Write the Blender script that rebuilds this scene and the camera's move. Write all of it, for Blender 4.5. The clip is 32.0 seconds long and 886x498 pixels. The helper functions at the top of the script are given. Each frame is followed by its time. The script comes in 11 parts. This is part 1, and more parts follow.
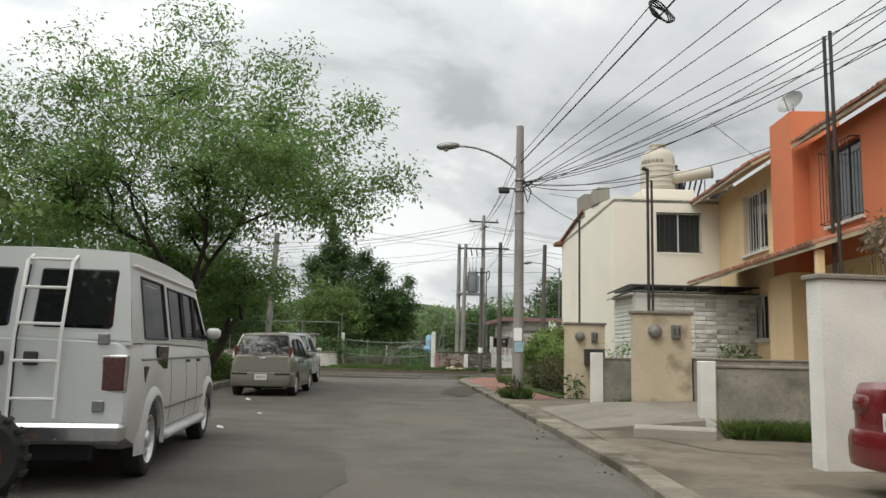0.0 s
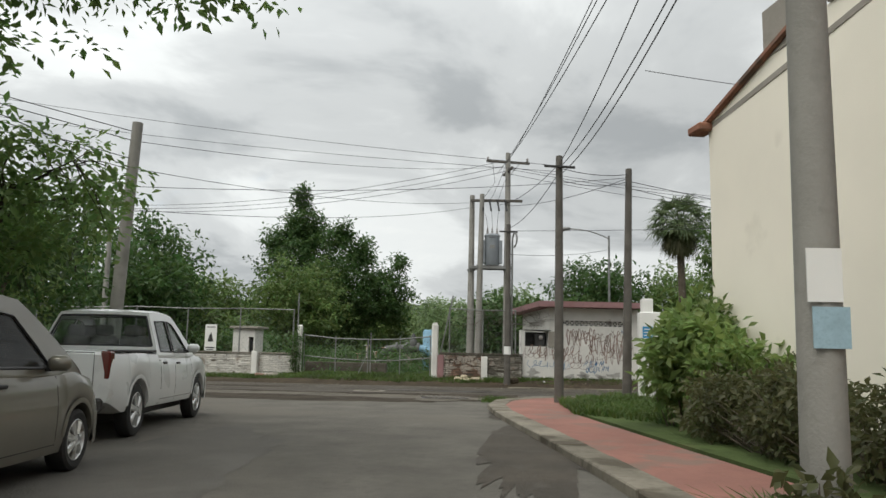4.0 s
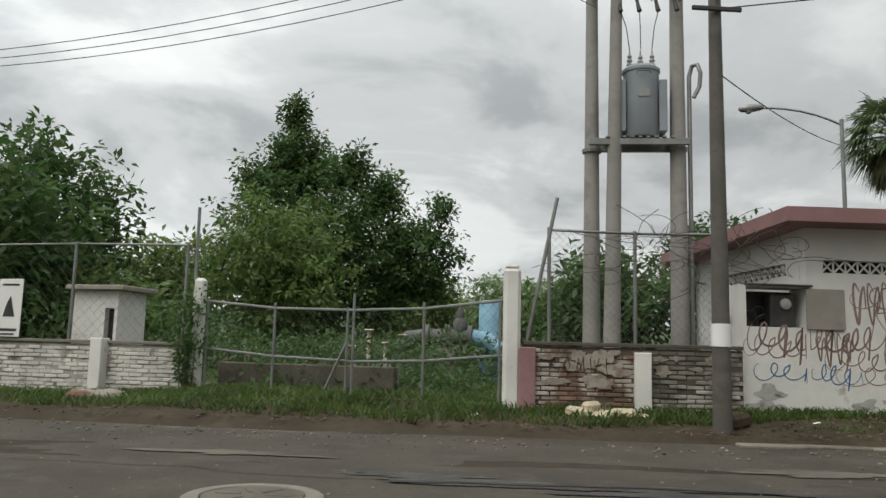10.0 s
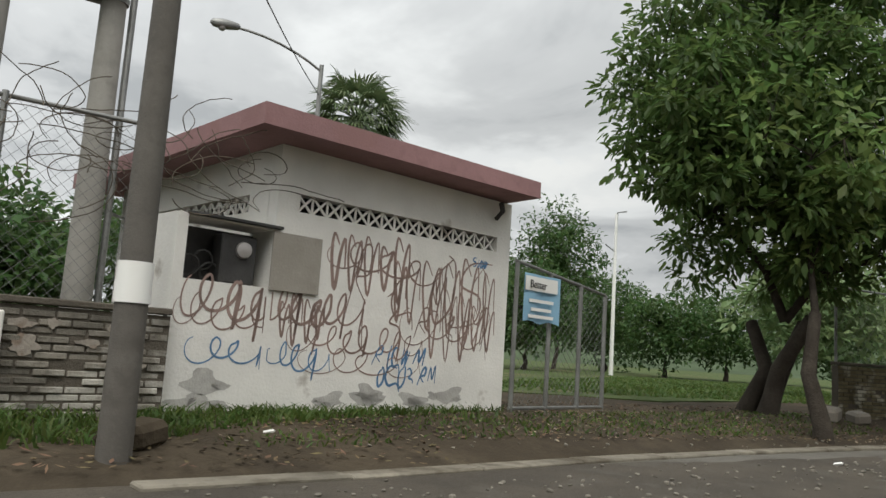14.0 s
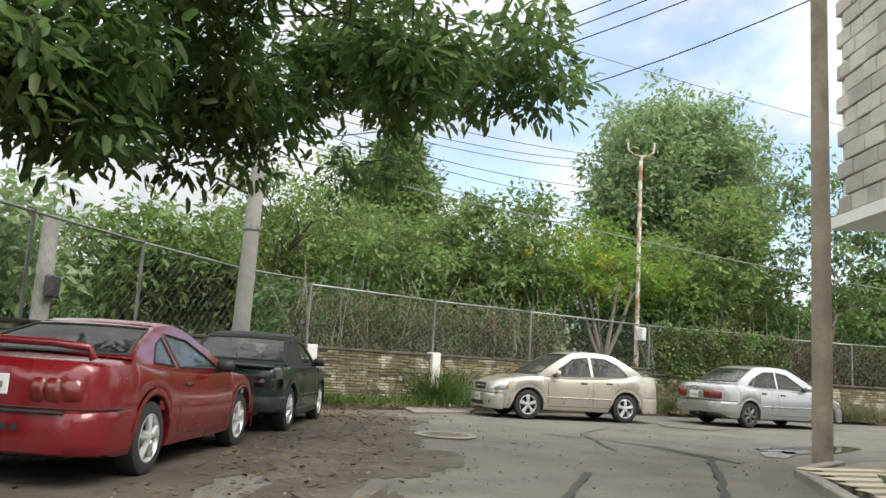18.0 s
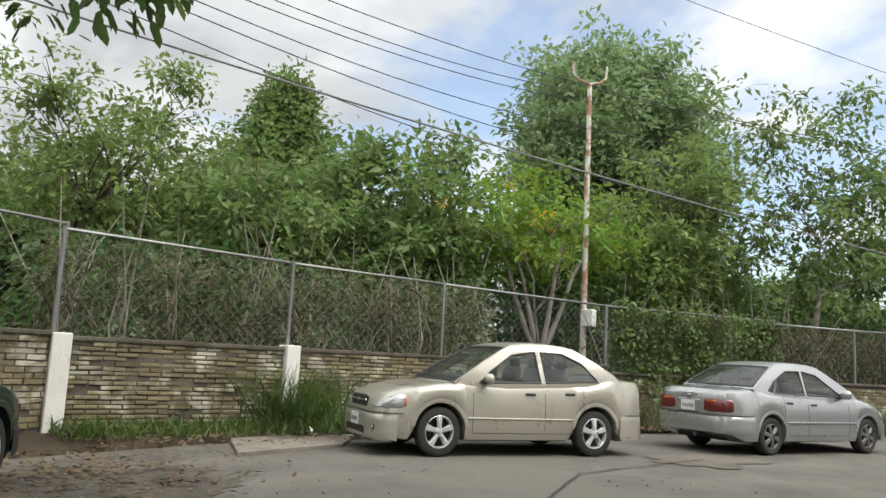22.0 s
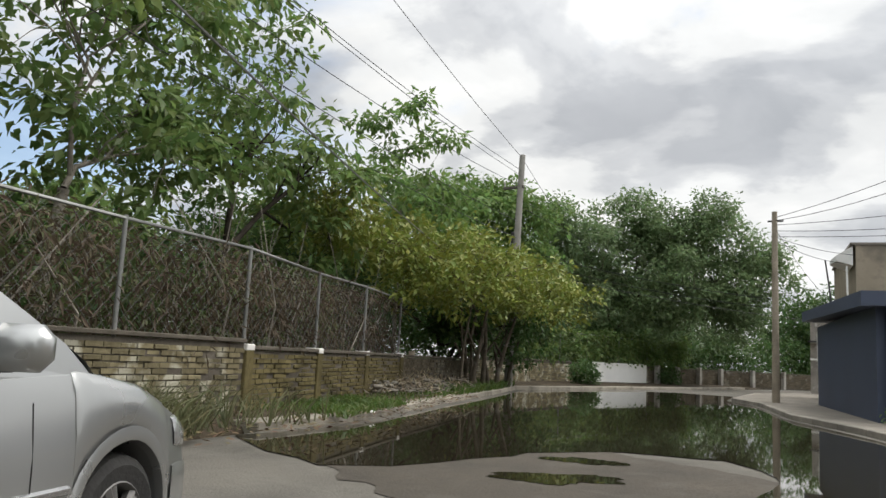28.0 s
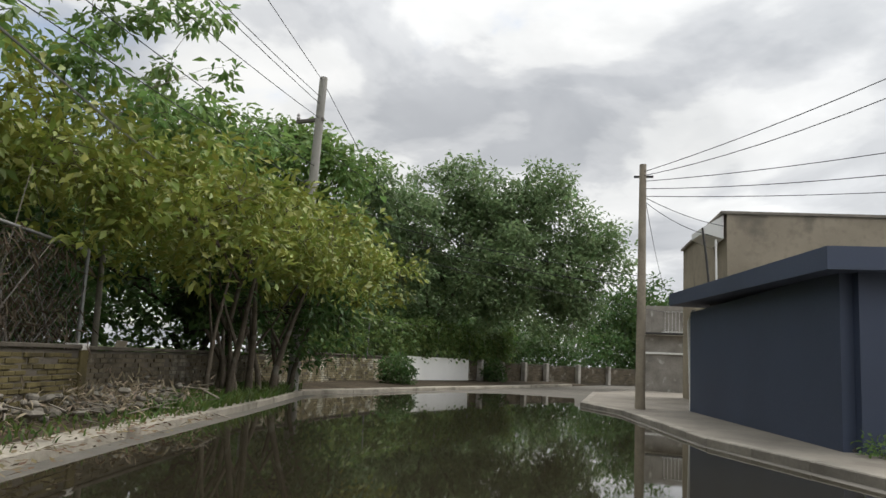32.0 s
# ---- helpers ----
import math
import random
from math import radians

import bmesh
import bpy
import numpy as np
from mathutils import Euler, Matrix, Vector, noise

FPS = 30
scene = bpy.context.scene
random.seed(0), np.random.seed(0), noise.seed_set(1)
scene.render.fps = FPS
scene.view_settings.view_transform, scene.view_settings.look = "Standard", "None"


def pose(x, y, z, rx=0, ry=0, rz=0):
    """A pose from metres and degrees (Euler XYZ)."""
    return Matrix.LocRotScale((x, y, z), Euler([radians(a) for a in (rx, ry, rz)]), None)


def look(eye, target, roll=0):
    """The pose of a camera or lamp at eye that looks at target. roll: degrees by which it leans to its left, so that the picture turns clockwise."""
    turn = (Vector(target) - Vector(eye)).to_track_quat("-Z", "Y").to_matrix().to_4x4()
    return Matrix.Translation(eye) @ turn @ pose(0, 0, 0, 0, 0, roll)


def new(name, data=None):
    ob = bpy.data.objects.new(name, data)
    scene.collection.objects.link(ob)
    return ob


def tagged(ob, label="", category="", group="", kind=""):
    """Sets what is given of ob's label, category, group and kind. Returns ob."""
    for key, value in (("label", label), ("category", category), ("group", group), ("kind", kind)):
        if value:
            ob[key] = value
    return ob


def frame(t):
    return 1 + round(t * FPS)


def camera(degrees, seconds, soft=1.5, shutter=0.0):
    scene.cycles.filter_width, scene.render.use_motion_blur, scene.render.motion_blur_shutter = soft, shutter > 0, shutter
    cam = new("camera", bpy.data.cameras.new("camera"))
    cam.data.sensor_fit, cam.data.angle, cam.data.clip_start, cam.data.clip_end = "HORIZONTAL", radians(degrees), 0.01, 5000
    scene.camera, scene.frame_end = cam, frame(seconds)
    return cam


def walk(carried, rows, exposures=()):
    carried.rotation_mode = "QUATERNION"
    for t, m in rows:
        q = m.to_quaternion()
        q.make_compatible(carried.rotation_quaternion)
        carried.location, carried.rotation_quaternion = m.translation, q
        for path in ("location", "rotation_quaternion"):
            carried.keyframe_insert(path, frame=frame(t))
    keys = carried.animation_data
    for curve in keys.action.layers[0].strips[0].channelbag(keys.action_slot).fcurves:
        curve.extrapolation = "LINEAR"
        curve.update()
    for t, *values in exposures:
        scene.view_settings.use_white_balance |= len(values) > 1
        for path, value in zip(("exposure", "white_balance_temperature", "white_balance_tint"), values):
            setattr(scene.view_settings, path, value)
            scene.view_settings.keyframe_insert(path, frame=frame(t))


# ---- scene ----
from mathutils import geometry

cam = camera(59.2, 32.0)
EXPOSURES = [(0, .33, 6500, 6), (1, .17, 6500, 6), (3, .2, 6500, 6), (6, .1, 6500, 6), (12, .08, 6500, 6), (14, .36, 6500, 7), (15, .9, 6500, 8), (17.5, 1.2, 6500, 7), (19, 1.12, 6500, 7), (21, .92, 6500, 8), (26, .85, 6500, 8), (29, .5, 6500, 9), (32, .52, 6500, 9)]
PATH = [
    (0, (0.857, 2.814, 1.26), (0.766, 4.795, 1.52), 1.3),
    (0.5, (0.626, 4.826, 1.22), (0.544, 6.807, 1.482), 1.4),
    (1, (0.426, 6.793, 1.202), (0.35, 8.774, 1.468), 1.4),
    (1.5, (0.26, 8.815, 1.214), (0.188, 10.797, 1.479), 1.4),
    (2, (0.123, 10.818, 1.233), (0.051, 12.8, 1.494), 1.6),
    (2.5, (0.002, 12.778, 1.224), (-0.072, 14.759, 1.488), 1.7),
    (3, (-0.106, 14.75, 1.205), (-0.183, 16.731, 1.47), 1.9),
    (3.5, (-0.195, 16.702, 1.216), (-0.272, 18.682, 1.482), 1.6),
    (5.5, (-0.532, 24.288, 1.104), (-0.609, 26.269, 1.364), 0.7),
    (6, (-0.593, 26.101, 1.044), (-0.665, 28.082, 1.31), 1.2),
    (6.5, (-0.629, 27.82, 1.013), (-0.697, 29.801, 1.28), 1.3),
    (7, (-0.67, 29.445, 0.991), (-0.74, 31.425, 1.26), 1.4),
    (7.5, (-0.784, 31.001, 0.974), (-0.854, 32.981, 1.245), 1.6),
    (8, (-0.967, 32.508, 0.949), (-1.041, 34.488, 1.221), 1.5),
    (8.5, (-1.146, 33.914, 0.939), (-1.281, 35.891, 1.21), 1.5),
    (9, (-1.312, 35.286, 0.964), (-1.487, 37.26, 1.235), 1.6),
    (9.5, (-1.404, 36.482, 1.03), (-1.604, 38.454, 1.294), 1.6),
    (10, (-1.515, 37.459, 1.081), (-1.727, 39.431, 1.338), 1.5),
    (10.5, (-1.641, 38.207, 1.097), (-1.849, 40.18, 1.351), 1.5),
    (11, (-1.717, 38.897, 1.078), (-1.87, 40.875, 1.33), 2.0),
    (11.5, (-1.686, 39.555, 1.059), (-1.691, 41.538, 1.312), 2.7),
    (12, (-1.55, 40.149, 1.044), (-1.388, 42.125, 1.301), 3.0),
    (12.5, (-1.35, 40.662, 1.045), (-0.989, 42.612, 1.305), 3.4),
    (13, (-1.064, 41.171, 1.039), (-0.477, 43.065, 1.301), 3.5),
    (13.5, (-0.669, 41.661, 1.017), (0.163, 43.461, 1.281), 3.5),
    (14, (-0.18, 42.144, 1.012), (0.903, 43.806, 1.275), 3.8),
    (14.5, (0.465, 42.604, 1.01), (1.806, 44.064, 1.274), 3.9),
    (15, (1.217, 42.973, 1.027), (2.776, 44.197, 1.291), 4.5),
    (15.5, (2.104, 43.297, 1.058), (3.84, 44.254, 1.325), 4.0),
    (17.5, (6.681, 44.129, 1.125), (8.649, 44.347, 1.405), 3.6),
    (18, (7.635, 44.139, 1.128), (9.609, 44.293, 1.413), 3.5),
    (18.5, (8.521, 44.147, 1.126), (10.496, 44.269, 1.413), 3.4),
    (19, (9.418, 44.147, 1.151), (11.396, 44.229, 1.436), 3.5),
    (19.5, (10.302, 44.135, 1.162), (12.281, 44.178, 1.447), 3.4),
    (20, (11.288, 44.122, 1.211), (13.269, 44.13, 1.492), 3.3),
    (20.5, (12.178, 44.096, 1.239), (14.159, 44.081, 1.517), 3.3),
    (21, (13.031, 44.024, 1.257), (15.012, 43.991, 1.533), 3.2),
    (21.5, (13.865, 43.968, 1.273), (15.846, 43.913, 1.546), 3.1),
    (22, (14.706, 43.899, 1.268), (16.686, 43.824, 1.543), 3.0),
    (22.5, (15.623, 43.858, 1.261), (17.6, 43.732, 1.534), 3.1),
    (23, (16.574, 43.707, 1.271), (18.542, 43.472, 1.539), 3.2),
    (23.5, (17.522, 43.474, 1.295), (19.469, 43.097, 1.556), 3.4),
    (24, (18.474, 43.153, 1.298), (20.382, 42.612, 1.557), 3.5),
    (24.5, (19.324, 42.752, 1.296), (21.176, 42.041, 1.552), 3.3),
    (25, (20.146, 42.286, 1.29), (21.931, 41.419, 1.541), 3.4),
    (25.5, (21.005, 41.72, 1.272), (22.704, 40.695, 1.521), 3.7),
    (26, (21.817, 41.057, 1.286), (23.422, 39.89, 1.534), 3.7),
    (26.5, (22.7, 40.235, 1.235), (24.198, 38.935, 1.49), 3.2),
    (28.5, (26.095, 36.614, 1.001), (27.247, 35.003, 1.279), 2.9),
    (29, (26.766, 35.633, 1.017), (27.845, 33.972, 1.295), 2.8),
    (29.5, (27.265, 34.65, 1.042), (28.278, 32.949, 1.323), 2.8),
    (30, (27.737, 33.684, 1.075), (28.692, 31.95, 1.357), 2.7),
    (30.5, (28.099, 32.804, 1.086), (29.014, 31.049, 1.369), 2.6),
    (31, (28.407, 31.997, 1.093), (29.293, 30.226, 1.375), 2.7),
    (31.5, (28.638, 31.352, 1.093), (29.501, 29.57, 1.375), 2.8),
    (32, (28.871, 30.749, 1.092), (29.703, 28.952, 1.374), 2.8),
]
walk(cam, [(t, look(eye, target, roll)) for t, eye, target, roll in PATH], EXPOSURES)

# ---- world and sun ----
world = bpy.data.worlds.new("world")
scene.world = world
world.use_nodes = True
wn, wl = world.node_tree.nodes, world.node_tree.links
wn.clear()
SUN_EL, SUN_AZ = 56.0, 212.0
sky = wn.new("ShaderNodeTexSky")
sky.sky_type, sky.sun_disc = "NISHITA", False
sky.sun_elevation, sky.sun_rotation = radians(SUN_EL), radians(SUN_AZ)
wtc = wn.new("ShaderNodeTexCoord")
# a flat layer of cloud seen from below: direction divided by its height
sep = wn.new("ShaderNodeSeparateXYZ")
wl.new(wtc.outputs["Generated"], sep.inputs[0])


def wmath(op, a, b=None, c=None):
    n = wn.new("ShaderNodeMath")
    n.operation = op
    for i, v in enumerate((a, b, c)):
        if v is None:
            continue
        if isinstance(v, (int, float)):
            n.inputs[i].default_value = v
        else:
            wl.new(v, n.inputs[i])
    return n.outputs[0]


hz = wmath("ADD", wmath("MAXIMUM", sep.outputs[2], 0.0), 0.22)
comb = wn.new("ShaderNodeCombineXYZ")
wl.new(wmath("DIVIDE", sep.outputs[0], hz), comb.inputs[0])
wl.new(wmath("DIVIDE", sep.outputs[1], hz), comb.inputs[1])


def wnoise(scale, detail, rough, dist=0.0, seed=0.0):
    n = wn.new("ShaderNodeTexNoise")
    n.noise_dimensions = "4D"
    n.inputs["W"].default_value = seed
    n.inputs["Scale"].default_value, n.inputs["Detail"].default_value = scale, detail
    n.inputs["Roughness"].default_value, n.inputs["Distortion"].default_value = rough, dist
    wl.new(comb.outputs[0], n.inputs["Vector"])
    return n.outputs[0]


def wramp(fac, stops):
    r = wn.new("ShaderNodeValToRGB")
    r.color_ramp.interpolation = "EASE"
    els = r.color_ramp.elements
    while len(els) < len(stops):
        els.new(0.5)
    for e, (p, c) in zip(els, stops):
        e.position, e.color = p, (*c, 1)
    wl.new(fac, r.inputs[0])
    return r.outputs[0]


SKY_STRENGTH = 0.13
# cloud thickness: closed but for a break low in the east-south-east where blue shows
towards = wmath("ADD", wmath("ADD", wmath("MULTIPLY", sep.outputs[0], 0.835), wmath("MULTIPLY", sep.outputs[1], -0.36)), wmath("MULTIPLY", sep.outputs[2], 0.42))
gap = wmath("MAXIMUM", wmath("SUBTRACT", towards, 0.845), 0.0)
thick = wmath("ADD", wnoise(1.15, 7.0, 0.56, 0.35, 3.1), wmath("SUBTRACT", 0.08, wmath("MULTIPLY", gap, 1.6)))
cover = wramp(thick, [(0.33, (0.25, 0.25, 0.25)), (0.47, (1, 1, 1))])
shade = wramp(wnoise(1.5, 6.0, 0.55, 0.5, 8.7), [(0.34, (0.42, 0.435, 0.455)), (0.47, (0.60, 0.61, 0.625)), (0.6, (0.80, 0.81, 0.82)), (0.72, (0.90, 0.90, 0.895))])
billow = wramp(wnoise(2.1, 8.0, 0.52, 0.25, 14.2), [(0.38, (0.36, 0.375, 0.41)), (0.45, (0.52, 0.53, 0.555)), (0.52, (0.80, 0.80, 0.795)), (0.62, (0.92, 0.91, 0.895))])
south = wmath("MINIMUM", wmath("MAXIMUM", wmath("SUBTRACT", wmath("SUBTRACT", wmath("MULTIPLY", sep.outputs[0], 0.9), sep.outputs[1]), 0.55), 0.0), 1.0)
turn_sky = wn.new("ShaderNodeMix")
turn_sky.data_type = "RGBA"
wl.new(south, turn_sky.inputs[0])
wl.new(shade, turn_sky.inputs[6])
wl.new(billow, turn_sky.inputs[7])
# an overcast sky grows brighter from the horizon to the zenith
lift = wmath("ADD", 0.93, wmath("MULTIPLY", 1.3, wmath("POWER", wmath("MAXIMUM", wmath("SUBTRACT", sep.outputs[2], 0.3), 0.0), 1.0)))
cl = wn.new("ShaderNodeMix")
cl.data_type, cl.blend_type = "RGBA", "MULTIPLY"
cl.inputs[0].default_value = 1.0
wl.new(turn_sky.outputs[2], cl.inputs[6])
wl.new(wmath("MULTIPLY", lift, wmath("SUBTRACT", 1.0, wmath("MULTIPLY", sep.outputs[0], 0.33))), cl.inputs[7])
blue = wn.new("ShaderNodeMix")
blue.data_type, blue.blend_type = "RGBA", "MULTIPLY"
blue.inputs[0].default_value = 1.0
wl.new(sky.outputs[0], blue.inputs[6])
blue.inputs[7].default_value = (SKY_STRENGTH, SKY_STRENGTH, SKY_STRENGTH, 1)
mx = wn.new("ShaderNodeMix")
mx.data_type = "RGBA"
wl.new(cover, mx.inputs[0])
wl.new(blue.outputs[2], mx.inputs[6])
wl.new(cl.outputs[2], mx.inputs[7])
bg = wn.new("ShaderNodeBackground")
bg.inputs[1].default_value = 1.0
wl.new(mx.outputs[2], bg.inputs[0])
wl.new(bg.outputs[0], wn.new("ShaderNodeOutputWorld").inputs[0])

lamp = bpy.data.lights.new("sun", "SUN")
lamp.energy, lamp.angle, lamp.color = 1.6, radians(42), (1.0, 0.96, 0.9)
sun = new("sun", lamp)
sa = radians(SUN_AZ)
sun.matrix_world = look((0, 0, 60), (-60 * math.sin(sa) / math.tan(radians(SUN_EL)), -60 * math.cos(sa) / math.tan(radians(SUN_EL)), 0))

# ---- materials ----
MATS = {}


def mat(name, col, rough=0.85, metal=0.0, vary=0.25, big=0.8, fine=40.0, bump=0.15, stain=None, stain_at=0.6, stain_scale=1.5, rnd=0.0, coat=0.0, island=False, hue=0.0):
    """A painted, mineral or metal surface: cloudy and fine grain in its colour, stains of a second colour, fine relief."""
    m = bpy.data.materials.new(name)
    m.use_nodes = True
    n, l = m.node_tree.nodes, m.node_tree.links
    b = n["Principled BSDF"]
    b.inputs["Metallic"].default_value = metal
    if rough >= 0.93:
        b.inputs["Specular IOR Level"].default_value = 0.1
    if coat:
        b.inputs["Coat Weight"].default_value = coat
        b.inputs["Coat Roughness"].default_value = 0.06
    geo = n.new("ShaderNodeNewGeometry")

    def tex(scale, detail=4.0, seed=0.0):
        t = n.new("ShaderNodeTexNoise")
        t.noise_dimensions = "4D"
        t.inputs["W"].default_value = seed
        t.inputs["Scale"].default_value, t.inputs["Detail"].default_value = scale, detail
        l.new(geo.outputs["Position"], t.inputs["Vector"])
        return t.outputs[0]

    def mixer(a, c, f, mode="MIX"):
        x = n.new("ShaderNodeMix")
        x.data_type, x.blend_type = "RGBA", mode
        for s, v in ((0, f), (6, a), (7, c)):
            if isinstance(v, (int, float)):
                x.inputs[s].default_value = v
            elif isinstance(v, tuple):
                x.inputs[s].default_value = (*v, 1)
            else:
                l.new(v, x.inputs[s])
        return x.outputs[2]

    def span(v, a, c, lo, hi):
        r = n.new("ShaderNodeMapRange")
        l.new(v, r.inputs[0])
        for i, k in enumerate((a, c, lo, hi)):
            r.inputs[i + 1].default_value = k
        return r.outputs[0]

    lo = tuple(max(0.0, c * (1 - vary)) for c in col)
    hi = tuple(min(1.0, c * (1 + vary)) for c in col)
    c1 = mixer(lo, hi, span(tex(big, 5.0), 0.3, 0.7, 0, 1))
    fine_tex = tex(fine, 3.0, 2.0)
    c1 = mixer(c1, (0.5, 0.5, 0.5), span(fine_tex, 0.3, 0.7, 0.0, 0.12 * min(1.0, vary * 4)), "OVERLAY")
    if vary > 0.13:
        dark = tuple(c * (1 - vary * 1.1) for c in col)
        c1 = mixer(c1, dark, span(tex(big * 8, 7.0, 9.0), 0.5, 0.7, 0, 0.55))
        c1 = mixer(c1, hi, span(tex(fine * 0.45, 4.0, 12.0), 0.56, 0.74, 0, 0.5))
    if stain:
        c1 = mixer(c1, stain, span(tex(stain_scale, 8.0, 5.0), stain_at, stain_at + 0.09, 0, 0.85))
    if rnd or hue:
        src = geo.outputs["Random Per Island"] if island else n.new("ShaderNodeObjectInfo").outputs["Random"]
        h = n.new("ShaderNodeHueSaturation")
        l.new(span(src, 0, 1, 1 - rnd, 1 + rnd), h.inputs["Value"])
        if hue:
            l.new(span(src, 0, 1, 0.5 - hue, 0.5 + hue), h.inputs["Hue"])
        l.new(c1, h.inputs["Color"])
        c1 = h.outputs[0]
    l.new(c1, b.inputs["Base Color"])
    l.new(span(fine_tex, 0.2, 0.8, max(0.02, rough - 0.08), min(1.0, rough + 0.08)), b.inputs["Roughness"])
    if bump:
        bp = n.new("ShaderNodeBump")
        bp.inputs["Strength"].default_value, bp.inputs["Distance"].default_value = bump, 0.02
        l.new(fine_tex, bp.inputs["Height"])
        l.new(bp.outputs[0], b.inputs["Normal"])
    MATS[name] = m
    return m


def leafmat(name, col, hue=0.025, val=0.35, trans=0.5, rough=0.45):
    m = bpy.data.materials.new(name)
    m.use_nodes = True
    n, l = m.node_tree.nodes, m.node_tree.links
    b = n["Principled BSDF"]
    geo = n.new("ShaderNodeNewGeometry")
    h = n.new("ShaderNodeHueSaturation")
    h.inputs["Color"].default_value = (*col, 1)
    for sock, lo, hi, src in (("Hue", 0.5 - hue, 0.5 + hue, "r"), ("Value", 1 - val, 1 + val, "p")):
        r = n.new("ShaderNodeMapRange")
        if src == "r":
            l.new(geo.outputs["Random Per Island"], r.inputs[0])
        else:
            t = n.new("ShaderNodeTexNoise")
            t.inputs["Scale"].default_value, t.inputs["Detail"].default_value = 0.9, 6.0
            l.new(geo.outputs["Position"], t.inputs["Vector"])
            l.new(t.outputs[0], r.inputs[0])
            r.inputs[1].default_value, r.inputs[2].default_value = 0.3, 0.7
        r.inputs[3].default_value, r.inputs[4].default_value = lo, hi
        l.new(r.outputs[0], h.inputs[sock])
    l.new(h.outputs[0], b.inputs["Base Color"])
    b.inputs["Roughness"].default_value = rough
    b.inputs["Specular IOR Level"].default_value = 0.35
    tr = n.new("ShaderNodeBsdfTranslucent")
    l.new(h.outputs[0], tr.inputs[0])
    mxs = n.new("ShaderNodeMixShader")
    mxs.inputs[0].default_value = trans
    l.new(b.outputs[0], mxs.inputs[1])
    l.new(tr.outputs[0], mxs.inputs[2])
    l.new(mxs.outputs[0], n["Material Output"].inputs[0])
    MATS[name] = m
    return m


def glassmat(name, col, rough=0.03):
    """Dark window glass seen from outside: a glossy pane before a dim room."""
    m = bpy.data.materials.new(name)
    m.use_nodes = True
    b = m.node_tree.nodes["Principled BSDF"]
    b.inputs["Base Color"].default_value = (*col, 1)
    b.inputs["Roughness"].default_value = rough
    b.inputs["IOR"].default_value = 1.5
    b.inputs["Specular IOR Level"].default_value = 0.5
    MATS[name] = m
    return m


def clearglass(name, tint, film=0.03, gloss=0.85):
    """Thin car glass: tinted and see-through, mirroring more at a grazing angle, with a film of dust."""
    m = bpy.data.materials.new(name)
    m.use_nodes = True
    n, l = m.node_tree.nodes, m.node_tree.links
    tr = n.new("ShaderNodeBsdfTransparent")
    tr.inputs[0].default_value = (*tint, 1)
    dust = n.new("ShaderNodeBsdfDiffuse")
    dust.inputs[0].default_value = (0.42, 0.42, 0.40, 1)
    gl = n.new("ShaderNodeBsdfGlossy")
    gl.inputs["Roughness"].default_value = 0.025
    tc = n.new("ShaderNodeNewGeometry")
    tx = n.new("ShaderNodeTexNoise")
    tx.inputs["Scale"].default_value, tx.inputs["Detail"].default_value = 3.5, 6.0
    l.new(tc.outputs["Position"], tx.inputs["Vector"])
    mr = n.new("ShaderNodeMapRange")
    l.new(tx.outputs[0], mr.inputs[0])
    for i, k in enumerate((0.35, 0.7, film * 0.4, film * 2.2)):
        mr.inputs[i + 1].default_value = k
    m1 = n.new("ShaderNodeMixShader")
    l.new(mr.outputs[0], m1.inputs[0])
    l.new(tr.outputs[0], m1.inputs[1])
    l.new(dust.outputs[0], m1.inputs[2])
    lw = n.new("ShaderNodeLayerWeight")
    pw = n.new("ShaderNodeMath")
    pw.operation = "POWER"
    pw.inputs[1].default_value = 4.5
    l.new(lw.outputs["Facing"], pw.inputs[0])
    fr = n.new("ShaderNodeMath")
    fr.operation = "MULTIPLY_ADD"
    fr.inputs[1].default_value, fr.inputs[2].default_value = gloss, 0.045
    l.new(pw.outputs[0], fr.inputs[0])
    m2 = n.new("ShaderNodeMixShader")
    l.new(fr.outputs[0], m2.inputs[0])
    l.new(m1.outputs[0], m2.inputs[1])
    l.new(gl.outputs[0], m2.inputs[2])
    l.new(m2.outputs[0], n["Material Output"].inputs[0])
    MATS[name] = m
    return m


GREYBRICK = mat("grey_limed_brick", (0.17, 0.155, 0.13), 0.95, vary=0.4, big=1.6, fine=40, bump=0.6, stain=(0.40, 0.38, 0.335), stain_at=0.52, stain_scale=1.9, rnd=0.3)
YELLOWBRICK = mat("mossy_yellow_brick", (0.125, 0.103, 0.048), 0.95, vary=0.35, big=1.6, fine=40, bump=0.6, stain=(0.055, 0.046, 0.028), stain_at=0.55, stain_scale=1.1, rnd=0.3, island=True)
KERBPALE = mat("pale_worn_kerb", (0.27, 0.245, 0.20), 0.92, vary=0.3, big=1.2, fine=30, bump=0.4, stain=(0.13, 0.115, 0.09), stain_at=0.56, rnd=0.12)
KERBDIRT = mat("earthy_kerb", (0.20, 0.18, 0.145), 0.93, vary=0.35, big=1.4, fine=30, bump=0.5, stain=(0.09, 0.077, 0.058), stain_at=0.52, rnd=0.15)
GLASS = glassmat("window_glass", (0.03, 0.036, 0.037), 0.05)
CARGLASS = clearglass("car_glass", (0.74, 0.80, 0.79), 0.05)
TINTGLASS = clearglass("tinted_rear_glass", (0.10, 0.11, 0.11), 0.05, 0.25)
ASPHALT = mat("asphalt", (0.128, 0.119, 0.104), 0.93, vary=0.22, big=1.1, fine=38, bump=0.9, stain=(0.142, 0.130, 0.112), stain_at=0.52, stain_scale=0.35)
